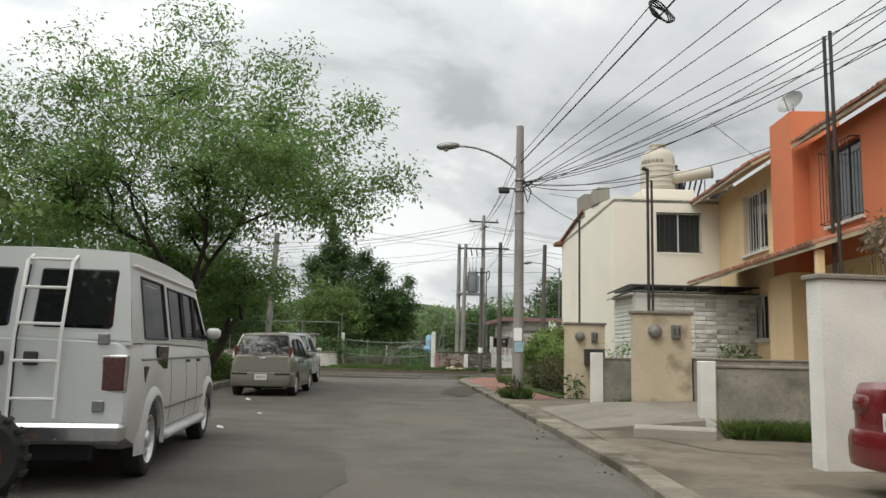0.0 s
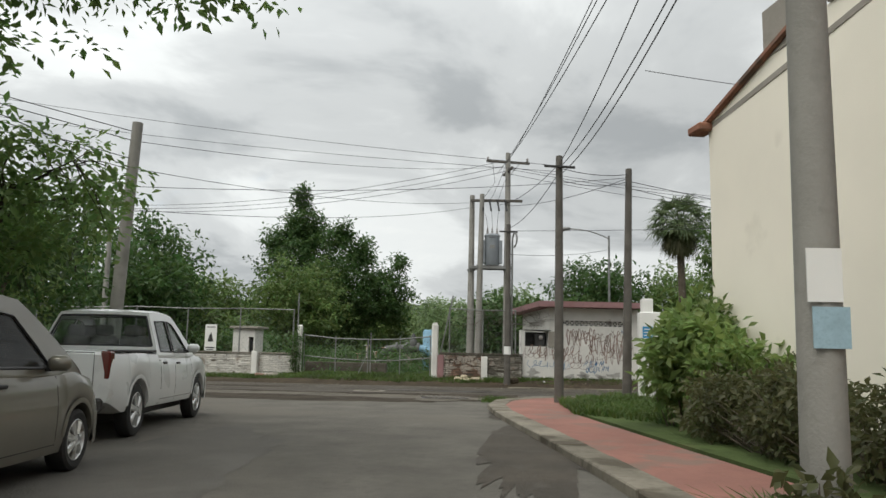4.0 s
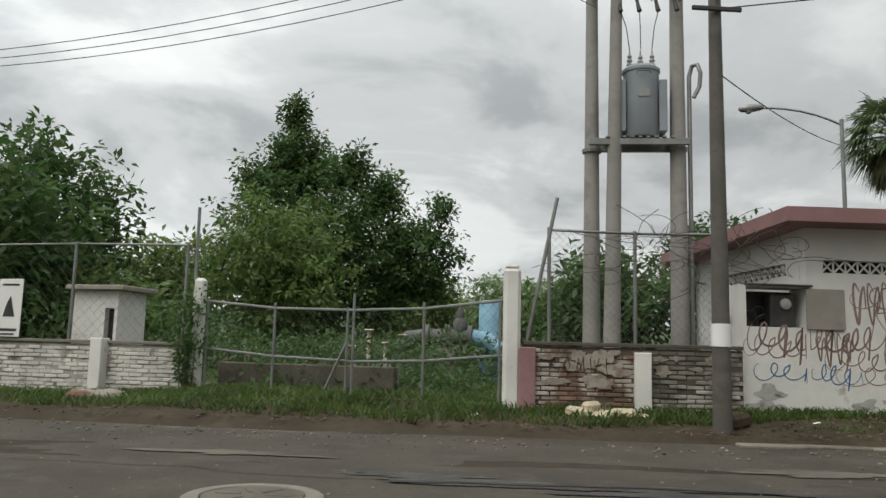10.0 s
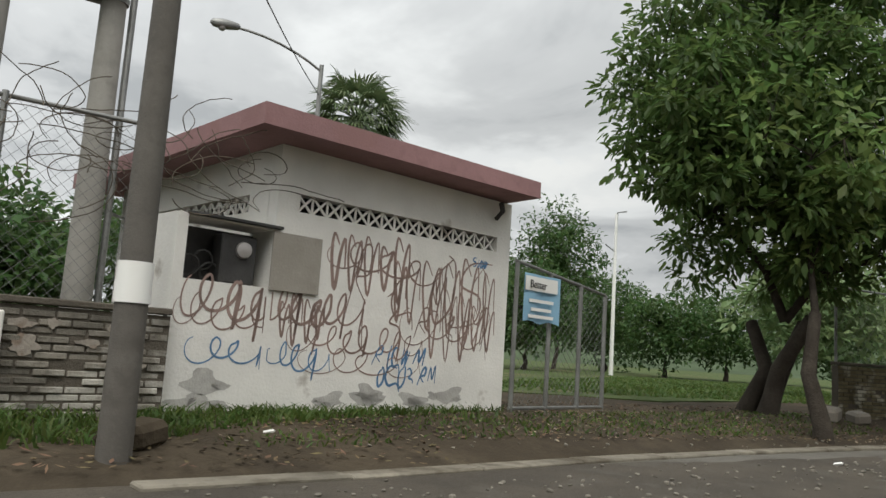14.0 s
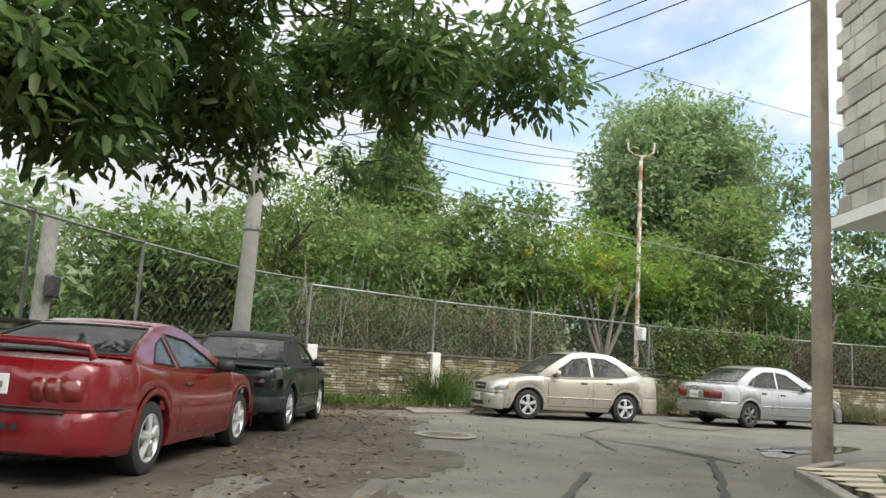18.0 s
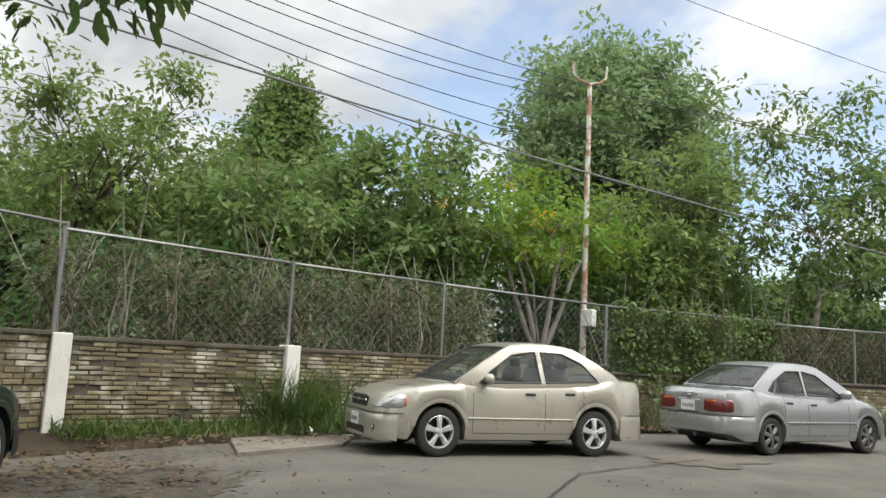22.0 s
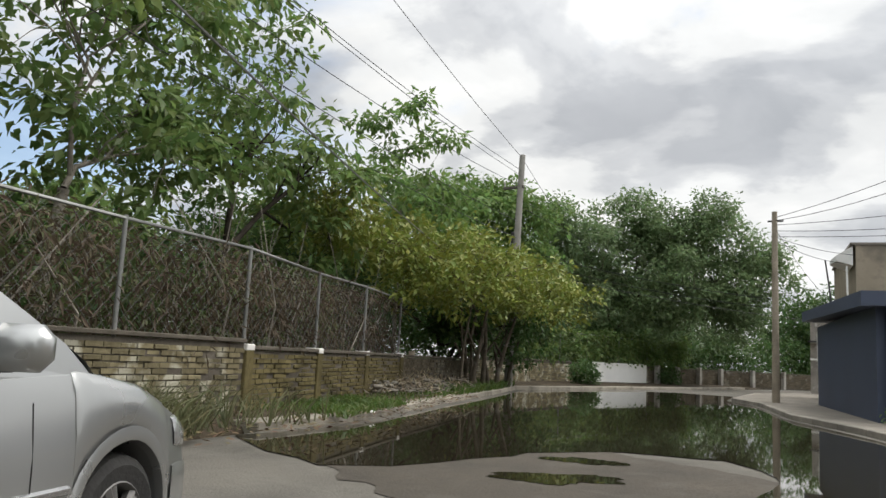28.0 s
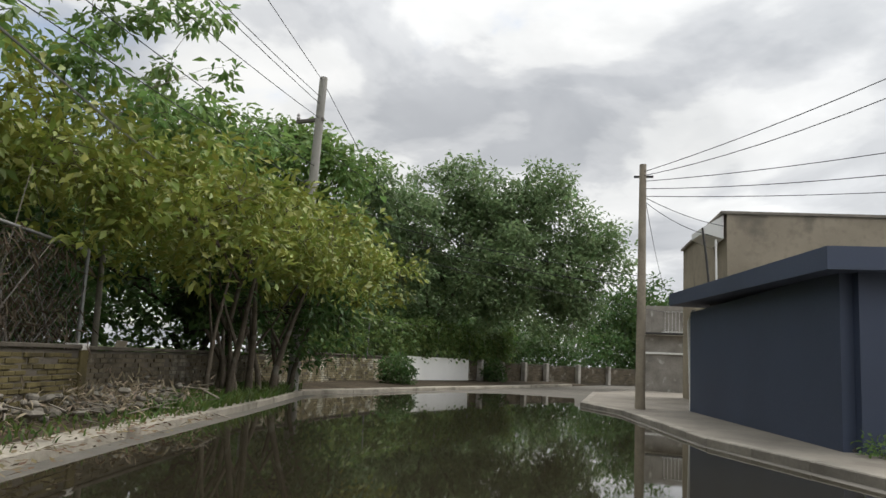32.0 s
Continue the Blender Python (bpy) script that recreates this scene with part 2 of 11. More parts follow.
DIRTROAD = mat("dusty_asphalt", (0.15, 0.135, 0.115), 0.95, vary=0.3, big=0.5, fine=45, bump=0.6, stain=(0.075, 0.07, 0.062), stain_at=0.55, stain_scale=0.7)
CONCRETE = mat("concrete", (0.20, 0.178, 0.147), 0.9, vary=0.22, big=0.9, fine=35, bump=0.3, stain=(0.155, 0.135, 0.11), stain_at=0.54)
DIRTYPAVE = mat("earthy_concrete", (0.165, 0.142, 0.112), 0.93, vary=0.28, big=0.9, fine=35, bump=0.4, stain=(0.105, 0.088, 0.066), stain_at=0.52, stain_scale=0.9)
KERB = mat("kerb_concrete", (0.235, 0.213, 0.178), 0.9, vary=0.3, big=1.2, fine=30, bump=0.4, stain=(0.18, 0.165, 0.14), stain_at=0.55, rnd=0.12)
REDPAVE = mat("red_pavement", (0.235, 0.105, 0.08), 0.9, vary=0.22, big=0.8, fine=40, bump=0.25, stain=(0.17, 0.115, 0.09), stain_at=0.54)
EARTH = mat("earth", (0.058, 0.046, 0.032), 0.97, vary=0.35, big=0.8, fine=25, bump=0.8, stain=(0.045, 0.036, 0.026), stain_at=0.53, stain_scale=1.2)
TURF = mat("turf", (0.062, 0.085, 0.03), 0.97, vary=0.4, big=0.5, fine=30, bump=0.8, stain=(0.13, 0.11, 0.06), stain_at=0.56, stain_scale=0.35)
WHITEWASH = mat("whitewash", (0.66, 0.64, 0.60), 0.9, vary=0.12, big=1.4, fine=30, bump=0.3, stain=(0.26, 0.22, 0.18), stain_at=0.64, stain_scale=2.2)
WHITEBRICK = mat("whitewashed_brick", (0.56, 0.535, 0.49), 0.92, vary=0.2, big=2.0, fine=40, bump=0.5, stain=(0.25, 0.20, 0.155), stain_at=0.56, stain_scale=2.8, rnd=0.14)
WHITEBRICK_I = mat("whitewashed_brick_far", (0.56, 0.535, 0.49), 0.92, vary=0.2, big=2.0, fine=40, bump=0.5, stain=(0.25, 0.20, 0.155), stain_at=0.56, stain_scale=2.8, rnd=0.14, island=True)
OLDBRICK = mat("weathered_brick", (0.175, 0.15, 0.09), 0.95, vary=0.35, big=1.6, fine=40, bump=0.6, stain=(0.42, 0.40, 0.32), stain_at=0.51, stain_scale=2.6, rnd=0.3)
OLDBRICK_I = mat("weathered_brick_far", (0.175, 0.15, 0.09), 0.95, vary=0.35, big=1.6, fine=40, bump=0.6, stain=(0.42, 0.40, 0.32), stain_at=0.51, stain_scale=2.6, rnd=0.3, island=True)
REDBRICK = mat("bare_red_brick", (0.165, 0.105, 0.078), 0.95, vary=0.35, big=1.6, fine=40, bump=0.6, stain=(0.46, 0.42, 0.37), stain_at=0.52, stain_scale=2.0, rnd=0.25)
MORTAR = mat("mortar", (0.11, 0.096, 0.078), 0.97, vary=0.3, big=2.0, fine=50, bump=0.6, stain=(0.07, 0.06, 0.045), stain_at=0.55)
MORTARPALE = mat("limed_mortar", (0.36, 0.34, 0.305), 0.97, vary=0.3, big=2.0, fine=50, bump=0.6, stain=(0.14, 0.12, 0.095), stain_at=0.56)
CREAM = mat("cream_render", (0.80, 0.745, 0.635), 0.9, vary=0.06, big=0.4, fine=50, bump=0.12, stain=(0.66, 0.61, 0.51), stain_at=0.66, stain_scale=0.7)
OCHRE = mat("ochre_render", (0.78, 0.58, 0.34), 0.9, vary=0.1, big=0.6, fine=50, bump=0.15, stain=(0.5, 0.34, 0.17), stain_at=0.66)
ORANGE = mat("orange_render", (0.60, 0.185, 0.085), 0.9, vary=0.12, big=0.6, fine=50, bump=0.15, stain=(0.42, 0.13, 0.07), stain_at=0.64)
TANWALL = mat("tan_render", (0.50, 0.425, 0.305), 0.9, vary=0.14, big=1.0, fine=40, bump=0.25, stain=(0.22, 0.185, 0.14), stain_at=0.58, stain_scale=1.3)
PINK = mat("faded_red_paint", (0.27, 0.15, 0.15), 0.85, vary=0.2, big=1.0, fine=40, bump=0.2, stain=(0.24, 0.13, 0.125), stain_at=0.55)
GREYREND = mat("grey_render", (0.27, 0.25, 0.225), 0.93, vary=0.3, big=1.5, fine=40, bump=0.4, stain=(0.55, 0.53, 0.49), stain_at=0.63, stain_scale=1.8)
NAVY = mat("navy_paint", (0.042, 0.056, 0.095), 0.6, vary=0.12, big=0.5, fine=40, bump=0.08)
GREYBLOCK = mat("grey_cement", (0.30, 0.275, 0.24), 0.93, vary=0.15, big=0.7, fine=40, bump=0.3, stain=(0.2, 0.18, 0.155), stain_at=0.6)
POLECON = mat("pole_concrete", (0.25, 0.238, 0.215), 0.88, vary=0.2, big=1.0, fine=45, bump=0.25, stain=(0.19, 0.18, 0.16), stain_at=0.6)
POLEWOOD = mat("pole_wood", (0.105, 0.095, 0.083), 0.92, vary=0.22, big=2.0, fine=60, bump=0.3, stain=(0.07, 0.062, 0.053), stain_at=0.55)
POLEGREY = mat("grey_pole_wood", (0.27, 0.23, 0.175), 0.92, vary=0.25, big=2.0, fine=60, bump=0.6, stain=(0.17, 0.14, 0.1), stain_at=0.58)
STEEL = mat("galvanised_steel", (0.235, 0.235, 0.225), 0.5, 0.6, vary=0.2, big=3, fine=50, bump=0.1, stain=(0.17, 0.10, 0.06), stain_at=0.66)
RUST = mat("rusty_paint", (0.52, 0.49, 0.43), 0.75, vary=0.15, big=3, fine=50, bump=0.2, stain=(0.26, 0.11, 0.05), stain_at=0.47, stain_scale=4)
DARKSTEEL = mat("dark_steel", (0.045, 0.043, 0.042), 0.6, 0.3, vary=0.3, big=3, fine=50, bump=0.1)
NETTING = mat("netting_wire", (0.13, 0.13, 0.125), 0.7, 0.2, vary=0.2, big=3, fine=50, bump=0, stain=(0.1, 0.06, 0.04), stain_at=0.6)
WIRE = mat("cable_rubber", (0.03, 0.03, 0.032), 0.7, vary=0.2, big=3, fine=20, bump=0)
TRAFO = mat("transformer_paint", (0.23, 0.25, 0.27), 0.55, vary=0.12, big=2, fine=40, bump=0.08)
BARK = mat("bark", (0.10, 0.083, 0.064), 0.95, vary=0.35, big=3, fine=28, bump=0.9, stain=(0.17, 0.155, 0.13), stain_at=0.58, stain_scale=3)
BARKDARK = mat("dark_bark", (0.05, 0.042, 0.034), 0.95, vary=0.35, big=3, fine=28, bump=0.9)
BARKPALE = mat("pale_bark", (0.24, 0.215, 0.18), 0.95, vary=0.3, big=3, fine=28, bump=0.7, stain=(0.12, 0.105, 0.085), stain_at=0.55, stain_scale=3)
CERAMIC = mat("grey_porcelain", (0.30, 0.28, 0.27), 0.3, vary=0.08, big=3, bump=0)
WHITEP = mat("white_paint", (0.74, 0.73, 0.70), 0.6, vary=0.05, big=1.0, bump=0.05, stain=(0.5, 0.46, 0.4), stain_at=0.68)
BLACKP = mat("black_plastic", (0.018, 0.018, 0.019), 0.55, vary=0.1, bump=0)
BAREARTHLEAF = leafmat("leaf_litter", (0.11, 0.075, 0.04), 0.04, 0.6, 0.1, 0.8)
LEAF_MID = leafmat("leaf_mid_green", (0.143, 0.21, 0.064))
LEAF_PARK = leafmat("park_leaf", (0.15, 0.235, 0.07), 0.02)
LEAF_FEATHER = leafmat("feathery_leaf", (0.155, 0.222, 0.10), 0.02)
LEAF_DARK = leafmat("leaf_dark_green", (0.07, 0.125, 0.038))
LEAF_YEL = leafmat("leaf_yellow_green", (0.175, 0.275, 0.04), 0.03)
LEAF_VINE = leafmat("dry_vine_leaf", (0.105, 0.08, 0.052), 0.02, 0.4, 0.25, 0.8)
LEAF_BROAD = leafmat("leaf_broad_green", (0.09, 0.143, 0.042), 0.02, trans=0.6)
LEAF_OLIVE = leafmat("leaf_olive_green", (0.20, 0.235, 0.046), 0.03, trans=0.28)
LEAF_FRESH = leafmat("leaf_fresh_green", (0.18, 0.252, 0.076), 0.02)
LEAF_DRY = leafmat("leaf_dry_brown", (0.29, 0.24, 0.17), 0.02, 0.4, 0.25, 0.8)
LEAF_GREY = leafmat("leaf_grey_green", (0.21, 0.289, 0.131), 0.02)
GRASS = leafmat("grass_blade", (0.085, 0.13, 0.032), 0.03)
LEAF_PALM = leafmat("palm_leaf", (0.105, 0.145, 0.065), 0.02, 0.3, 0.3)
LEAF_UNDER = leafmat("undergrowth_leaf", (0.105, 0.138, 0.05), 0.03, 0.45)
LEAF_BRUSH = leafmat("brush_leaf", (0.125, 0.128, 0.062), 0.03, 0.4, 0.35, 0.7)
FLOWER = leafmat("yellow_flower", (0.55, 0.32, 0.02), 0.02)
HEDGE = leafmat("hedge_leaf", (0.10, 0.105, 0.045), 0.03)
# dirty brick whose dark colour also holds shade
DIRTSHADEBRICK = mat("dirty_shaded_brick", (0.105, 0.088, 0.062), 0.95, vary=0.35, big=1.6, fine=40, bump=0.6, stain=(0.24, 0.22, 0.18), stain_at=0.58, stain_scale=1.7, rnd=0.25, island=True)
RIND = mat("hill_scrub", (0.06, 0.082, 0.045), 1.0, vary=0.4, big=0.05, fine=0.4, bump=0)


# ---- mesh building ----
class Shape:
    """Collects vertices and faces, then becomes one mesh."""

    def __init__(self):
        self.v, self.f, self.weld = [], [], False

    def add(self, verts, faces):
        k = len(self.v)
        self.v.extend(verts)
        self.f.extend([tuple(i + k for i in q) for q in faces])
        return self

    def box(self, c, s, rz=0.0, bev=0.0, tilt=None):
        x, y, z = (k / 2 for k in s)
        b = min(bev, x * 0.9, y * 0.9, z * 0.9)
        rot = Matrix.Rotation(radians(rz), 3, "Z")
        if tilt:
            rot = rot @ Euler([radians(a) for a in tilt]).to_matrix()
        if b <= 0:
            vs = [(i * x, j * y, k * z) for i in (-1, 1) for j in (-1, 1) for k in (-1, 1)]
            fs = [(0, 1, 3, 2), (4, 6, 7, 5), (0, 4, 5, 1), (2, 3, 7, 6), (0, 2, 6, 4), (1, 5, 7, 3)]
        else:
            vs, idx = [], {}
            for i in (-1, 1):
                for j in (-1, 1):
                    for k in (-1, 1):
                        for a in range(3):
                            p = [i * (x - b), j * (y - b), k * (z - b)]
                            p[a] = (i * x, j * y, k * z)[a]
                            idx[i, j, k, a] = len(vs)
                            vs.append(tuple(p))
            fs = []
            for a in range(3):
                u, w = (a + 1) % 3, (a + 2) % 3
                for s0 in (-1, 1):
                    q = []
                    for su, sw in ((-1, -1), (1, -1), (1, 1), (-1, 1)):
                        t = [0, 0, 0]
                        t[a], t[u], t[w] = s0, su, sw
                        q.append(idx[(*t, a)])
                    fs.append(tuple(q if s0 > 0 else q[::-1]))
                for su in (-1, 1):
                    for sw in (-1, 1):
                        t, t2 = [0, 0, 0], [0, 0, 0]
                        t[a], t[u], t[w] = -1, su, sw
                        t2[a], t2[u], t2[w] = 1, su, sw
                        q = (idx[(*t, u)], idx[(*t2, u)], idx[(*t2, w)], idx[(*t, w)])
                        fs.append(q if su * sw < 0 else q[::-1])
            for i in (-1, 1):
                for j in (-1, 1):
                    for k in (-1, 1):
                        q = tuple(idx[i, j, k, a] for a in range(3))
                        fs.append(q if i * j * k > 0 else q[::-1])
        return self.add([tuple(rot @ Vector(p) + Vector(c)) for p in vs], fs)

    def prism(self, poly, z0, z1):
        """An upright prism over a plan polygon (counter-clockwise); z1 may be a list of heights."""
        n = len(poly)
        z0s = z0 if isinstance(z0, (list, tuple)) else [z0] * n
        z1s = z1 if isinstance(z1, (list, tuple)) else [z1] * n
        vs = [(x, y, z) for (x, y), z in zip(poly, z0s)] + [(x, y, z) for (x, y), z in zip(poly, z1s)]
        fs = [tuple(range(n - 1, -1, -1)), tuple(range(n, 2 * n))]
        fs += [(i, (i + 1) % n, n + (i + 1) % n, n + i) for i in range(n)]
        return self.add(vs, fs)

    def tube(self, path, radii, n=8, cap=True):
        """A round bar along a path."""
        path = [Vector(p) for p in path]
        if not isinstance(radii, (list, tuple)):
            radii = [radii] * len(path)
        vs, fs = [], []
        up = None
        for i, p in enumerate(path):
            d = (path[min(i + 1, len(path) - 1)] - path[max(i - 1, 0)]).normalized()
            if up is None:
                up = Vector((1, 0, 0)) if abs(d.x) < 0.8 else Vector((0, 1, 0))
            s = d.cross(up).normalized()
            up = s.cross(d).normalized()
            for k in range(n):
                a = 2 * math.pi * k / n
                vs.append(tuple(p + radii[i] * (math.cos(a) * s + math.sin(a) * up)))
        for i in range(len(path) - 1):
            for k in range(n):
                fs.append((i * n + k, i * n + (k + 1) % n, (i + 1) * n + (k + 1) % n, (i + 1) * n + k))
        if cap:
            fs.append(tuple(range(n)))
            fs.append(tuple(range(len(vs) - 1, len(vs) - n - 1, -1)))
        return self.add(vs, fs)

    def lathe(self, prof, c=(0, 0, 0), n=16, axis="z", cap=True):
        """Turns a profile of (radius, height) round an axis."""
        vs, fs = [], []
        for r, h in prof:
            for k in range(n):
                a = 2 * math.pi * k / n
                p = (r * math.cos(a), r * math.sin(a), h)
                if axis == "y":
                    p = (p[0], h, p[1])
                elif axis == "x":
                    p = (h, p[0], p[1])
                vs.append((p[0] + c[0], p[1] + c[1], p[2] + c[2]))
        for i in range(len(prof) - 1):
            for k in range(n):
                fs.append((i * n + k, i * n + (k + 1) % n, (i + 1) * n + (k + 1) % n, (i + 1) * n + k))
        if cap:
            fs.append(tuple(range(n - 1, -1, -1)))
            fs.append(tuple(range(len(vs) - n, len(vs))))
        return self.add(vs, fs)

    def mesh(self, name, material, smooth=0.0):
        me = bpy.data.meshes.new(name)
        me.from_pydata(self.v, [], self.f)
        bm = bmesh.new()
        bm.from_mesh(me)
        if self.weld:
            bmesh.ops.remove_doubles(bm, verts=bm.verts, dist=0.0004)
        if len(bm.faces) < 60000:
            bmesh.ops.recalc_face_normals(bm, faces=bm.faces)
        bm.to_mesh(me)
        bm.free()
        me.materials.append(material)
        if smooth:
            me.shade_smooth()
            me.set_sharp_from_angle(angle=radians(smooth))
        return me


def part(name, shape, material, parent=None, label="", smooth=0.0, kind=""):
    """Links a shape as one mesh object, under a thing or a part."""
    ob = new(name, shape.mesh(name, material, smooth))
    if parent is not None:
        ob.parent = parent
    return tagged(ob, label, kind=kind)


def thing(name, label, category, group="", at=None, kind=""):
    """An empty that carries the parts of one thing."""
    ob = new(name)
    ob.empty_display_size = 0.2
    if at is not None:
        ob.matrix_basis = at if isinstance(at, Matrix) else Matrix.Translation(at)
    return tagged(ob, label, category, group, kind)


def structure(name, shape, material, label="", category="", smooth=0.0, kind="structure"):
    return tagged(part(name, shape, material, None, "", smooth), label, category, "", kind)


def rawmesh(name, verts, faces, material):
    """A mesh from arrays of vertices and of equal-sized faces."""
    verts, faces = np.asarray(verts, np.float32), np.asarray(faces, np.int32)
    me = bpy.data.meshes.new(name)
    n, k = faces.shape
    me.vertices.add(len(verts))
    me.vertices.foreach_set("co", verts.ravel())
    me.loops.add(n * k)
    me.loops.foreach_set("vertex_index", faces.ravel())
    me.polygons.add(n)
    me.polygons.foreach_set("loop_start", np.arange(0, n * k, k, dtype=np.int32))
    me.update(calc_edges=True)
    me.materials.append(material)
    return me


def lerp(a, b, t):
    return tuple(p + (q - p) * t for p, q in zip(a, b))


def curve1(pts, x):
    return float(np.interp(x, [p[0] for p in pts], [p[1] for p in pts]))

# ---- ground, roads, pavements ----
def rise(x, y):
    """Height of the verge north of the cross street."""
    k = curve1([(-60, 48.6), (-8, 47.6), (0, 47.5), (12, 48.5), (40, 49.5)], x)
    return 0.06 + curve1([(-9, 0.07), (-6.5, 0.22)], x) * min(1.0, max(0.0, (y - k) / 2.0))


structure("ground", Shape().add([(-700, -700, -0.06), (700, -700, -0.06), (700, 700, -0.06), (-700, 700, -0.06)], [(0, 1, 2, 3)]), TURF, "flat grassy land reaching the horizon", "ground")

ROAD = [(2.7, -25), (2.45, 11.3), (2.1, 15.4), (1.35, 23.3), (0.83, 28.8), (0.2, 34.4), (0.1, 36.6), (0.35, 38.4), (1.0, 39.7), (2.2, 40.8),
        (8, 41.3), (13.9, 41.1), (17.8, 40.45), (19.2, 39.4), (21, 36.2), (24.5, 28), (28.1, 21.4), (30.2, 18.1), (32.8, 11.65), (34.5, 9), (36.6, -1), (36.0, -30),
        (40.3, -30), (40.6, -2), (40.9, 8), (40.8, 13.3), (38.5, 18.2), (36.0, 23.9), (33.6, 29.0), (33.1, 31.2), (31.6, 36.5), (28.5, 42.0), (25.2, 46.4), (22.5, 48.4), (17, 48.6),
        (12.5, 48.45), (8.4, 48.3), (5.5, 48.0), (2.7, 47.6), (0.3, 47.4), (-8, 47.5), (-20, 48.0), (-70, 49.5), (-70, 41), (-12, 39.8), (-8.2, 39.0), (-7.0, 37.6), (-6.9, 33), (-7.2, 28.5), (-6.1, 21.5), (-5.3, 12), (-4.6, -25)]


def sheet(poly, z, step=None):
    s = Shape()
    s.add([(x, y, z) for x, y in poly], [tuple(range(len(poly)))])
    return s


road = sheet(ROAD, 0.0)
me = road.mesh("road", ASPHALT)
bm = bmesh.new()
bm.from_mesh(me)
bmesh.ops.triangulate(bm, faces=bm.faces)
bm.to_mesh(me)
bm.free()
tagged(new("road", me), "worn grey asphalt street with dust and patches", "road", kind="structure")


def resample(line, step):
    out, line = [], [Vector((*p, 0)) for p in line]
    for a, b in zip(line, line[1:]):
        n = max(1, round((b - a).length / step))
        out += [tuple(a.lerp(b, i / n))[:2] for i in range(n)]
    return out + [tuple(line[-1])[:2]]


def kerb(name, line, height, label, width=0.16, left=True, step=1.2, material=None):
    """A kerb of cast lengths, each a stone of its own, along a line."""
    k = thing(name, label, "kerb", kind="structure")
    pts = resample(line, step)
    for a, b in zip(pts, pts[1:]):
        d = Vector((b[0] - a[0], b[1] - a[1], 0))
        n = Vector((-d.y, d.x, 0)).normalized() * (width / 2 if left else -width / 2)
        c = ((a[0] + b[0]) / 2 + n.x, (a[1] + b[1]) / 2 + n.y, height / 2 - 0.05 + random.uniform(-0.006, 0.006))
        part("kerb_stone", Shape().box(c, (d.length - 0.012, width, height + 0.1), math.degrees(math.atan2(d.y, d.x)), 0.015), material or KERB, k)
    return k


E_SIDE = [(2.62, -20), (2.45, 11.3), (2.1, 15.4), (1.35, 23.3), (0.83, 28.8), (0.2, 34.4), (0.1, 36.6), (0.35, 38.4), (1.0, 39.7), (2.2, 40.8)]
kerb("kerb_east", E_SIDE, 0.1, "worn pale concrete kerb at the street corner", left=False, width=0.4, material=KERBDIRT)
kerb("kerb_corner_lot", [(2.2, 40.8), (8, 41.3), (13.9, 41.1), (17.8, 40.45), (19.2, 39.4)], 0.1, "dusty concrete kerb along the cross street", left=False)
kerb("kerb_west", [(-5.0, -10), (-5.3, 12), (-6.1, 21.5), (-7.2, 28.5), (-6.9, 33), (-7.0, 37.6), (-8.2, 39.0)], 0.17, "whitish concrete kerb of the park side", width=0.22)
kerb("kerb_north", [(1.1, 47.45), (2.7, 47.6), (5.5, 48.0), (8.4, 48.3), (12.5, 48.45), (14.5, 48.5)], 0.035, "low worn concrete kerb before the verge", width=0.24, material=KERBDIRT, step=1.7)
kerb("kerb_fence_side", [(33.1, 31.2), (33.6, 29.0), (36.0, 23.9), (38.5, 18.2), (40.8, 13.3), (40.9, 8), (40.6, -2), (40.4, -12)], 0.12, "wide pale concrete kerb beside the flooded street", width=0.42, left=True, material=KERBPALE, step=2.6)
kerb("kerb_house_side", [(21, 36.2), (24.5, 28), (28.1, 21.4), (30.2, 18.1), (32.8, 11.65), (34.5, 9), (36.6, -1)], 0.12, "concrete kerb beside the blue house", width=0.2, left=False)

# pavement and front yards of the house side
structure("pavement_houses", Shape().prism([(2.3, -20), (12, -20), (12, 26.5), (3.2, 26.5), (1.75, 23.3), (2.5, 15.4), (2.85, 11.3)], -0.05, 0.085), DIRTYPAVE, "pale cracked concrete pavement before the houses", "pavement")
structure("pavement_red", Shape().prism([(1.75, 23.35), (3.0, 23.8), (2.35, 29.2), (1.75, 34.4), (1.9, 37.2), (2.6, 38.6), (3.6, 39.5), (3.4, 40.6), (2.3, 40.4), (1.35, 39.5), (0.75, 38.3), (0.5, 36.6), (0.6, 34.4), (1.23, 28.8)], -0.05, 0.088), REDPAVE, "red-painted concrete pavement, worn along its edges", "pavement")
structure("lot_turf", Shape().prism([(3.02, 23.9), (4.5, 26.6), (12, 26.6), (12, 38), (17.5, 39.6), (13.9, 40.9), (8, 41.1), (3.45, 40.6), (3.65, 39.5), (2.65, 38.6), (1.95, 37.2), (1.8, 34.4), (2.4, 29.2)], -0.05, 0.12), TURF, "grassy corner lot behind the red pavement", "grass")
structure("pavement_tiled", Shape().prism([(12.5, 40.9), (17.6, 40.2), (19.0, 39.1), (20.8, 36.0), (18, 34), (12.5, 36)], -0.05, 0.11), CONCRETE, "pale striped concrete pavement at the corner house", "pavement")
structure("pavement_blue_house", Shape().prism([(20.9, 35.8), (24.3, 28), (27.9, 21.4), (30.0, 18.1), (32.6, 11.65), (34.3, 9), (36.4, -1), (36, -30), (20, -30), (17, 34)], -0.05, 0.11), CONCRETE, "pale concrete pavement beside the flooded street", "pavement")
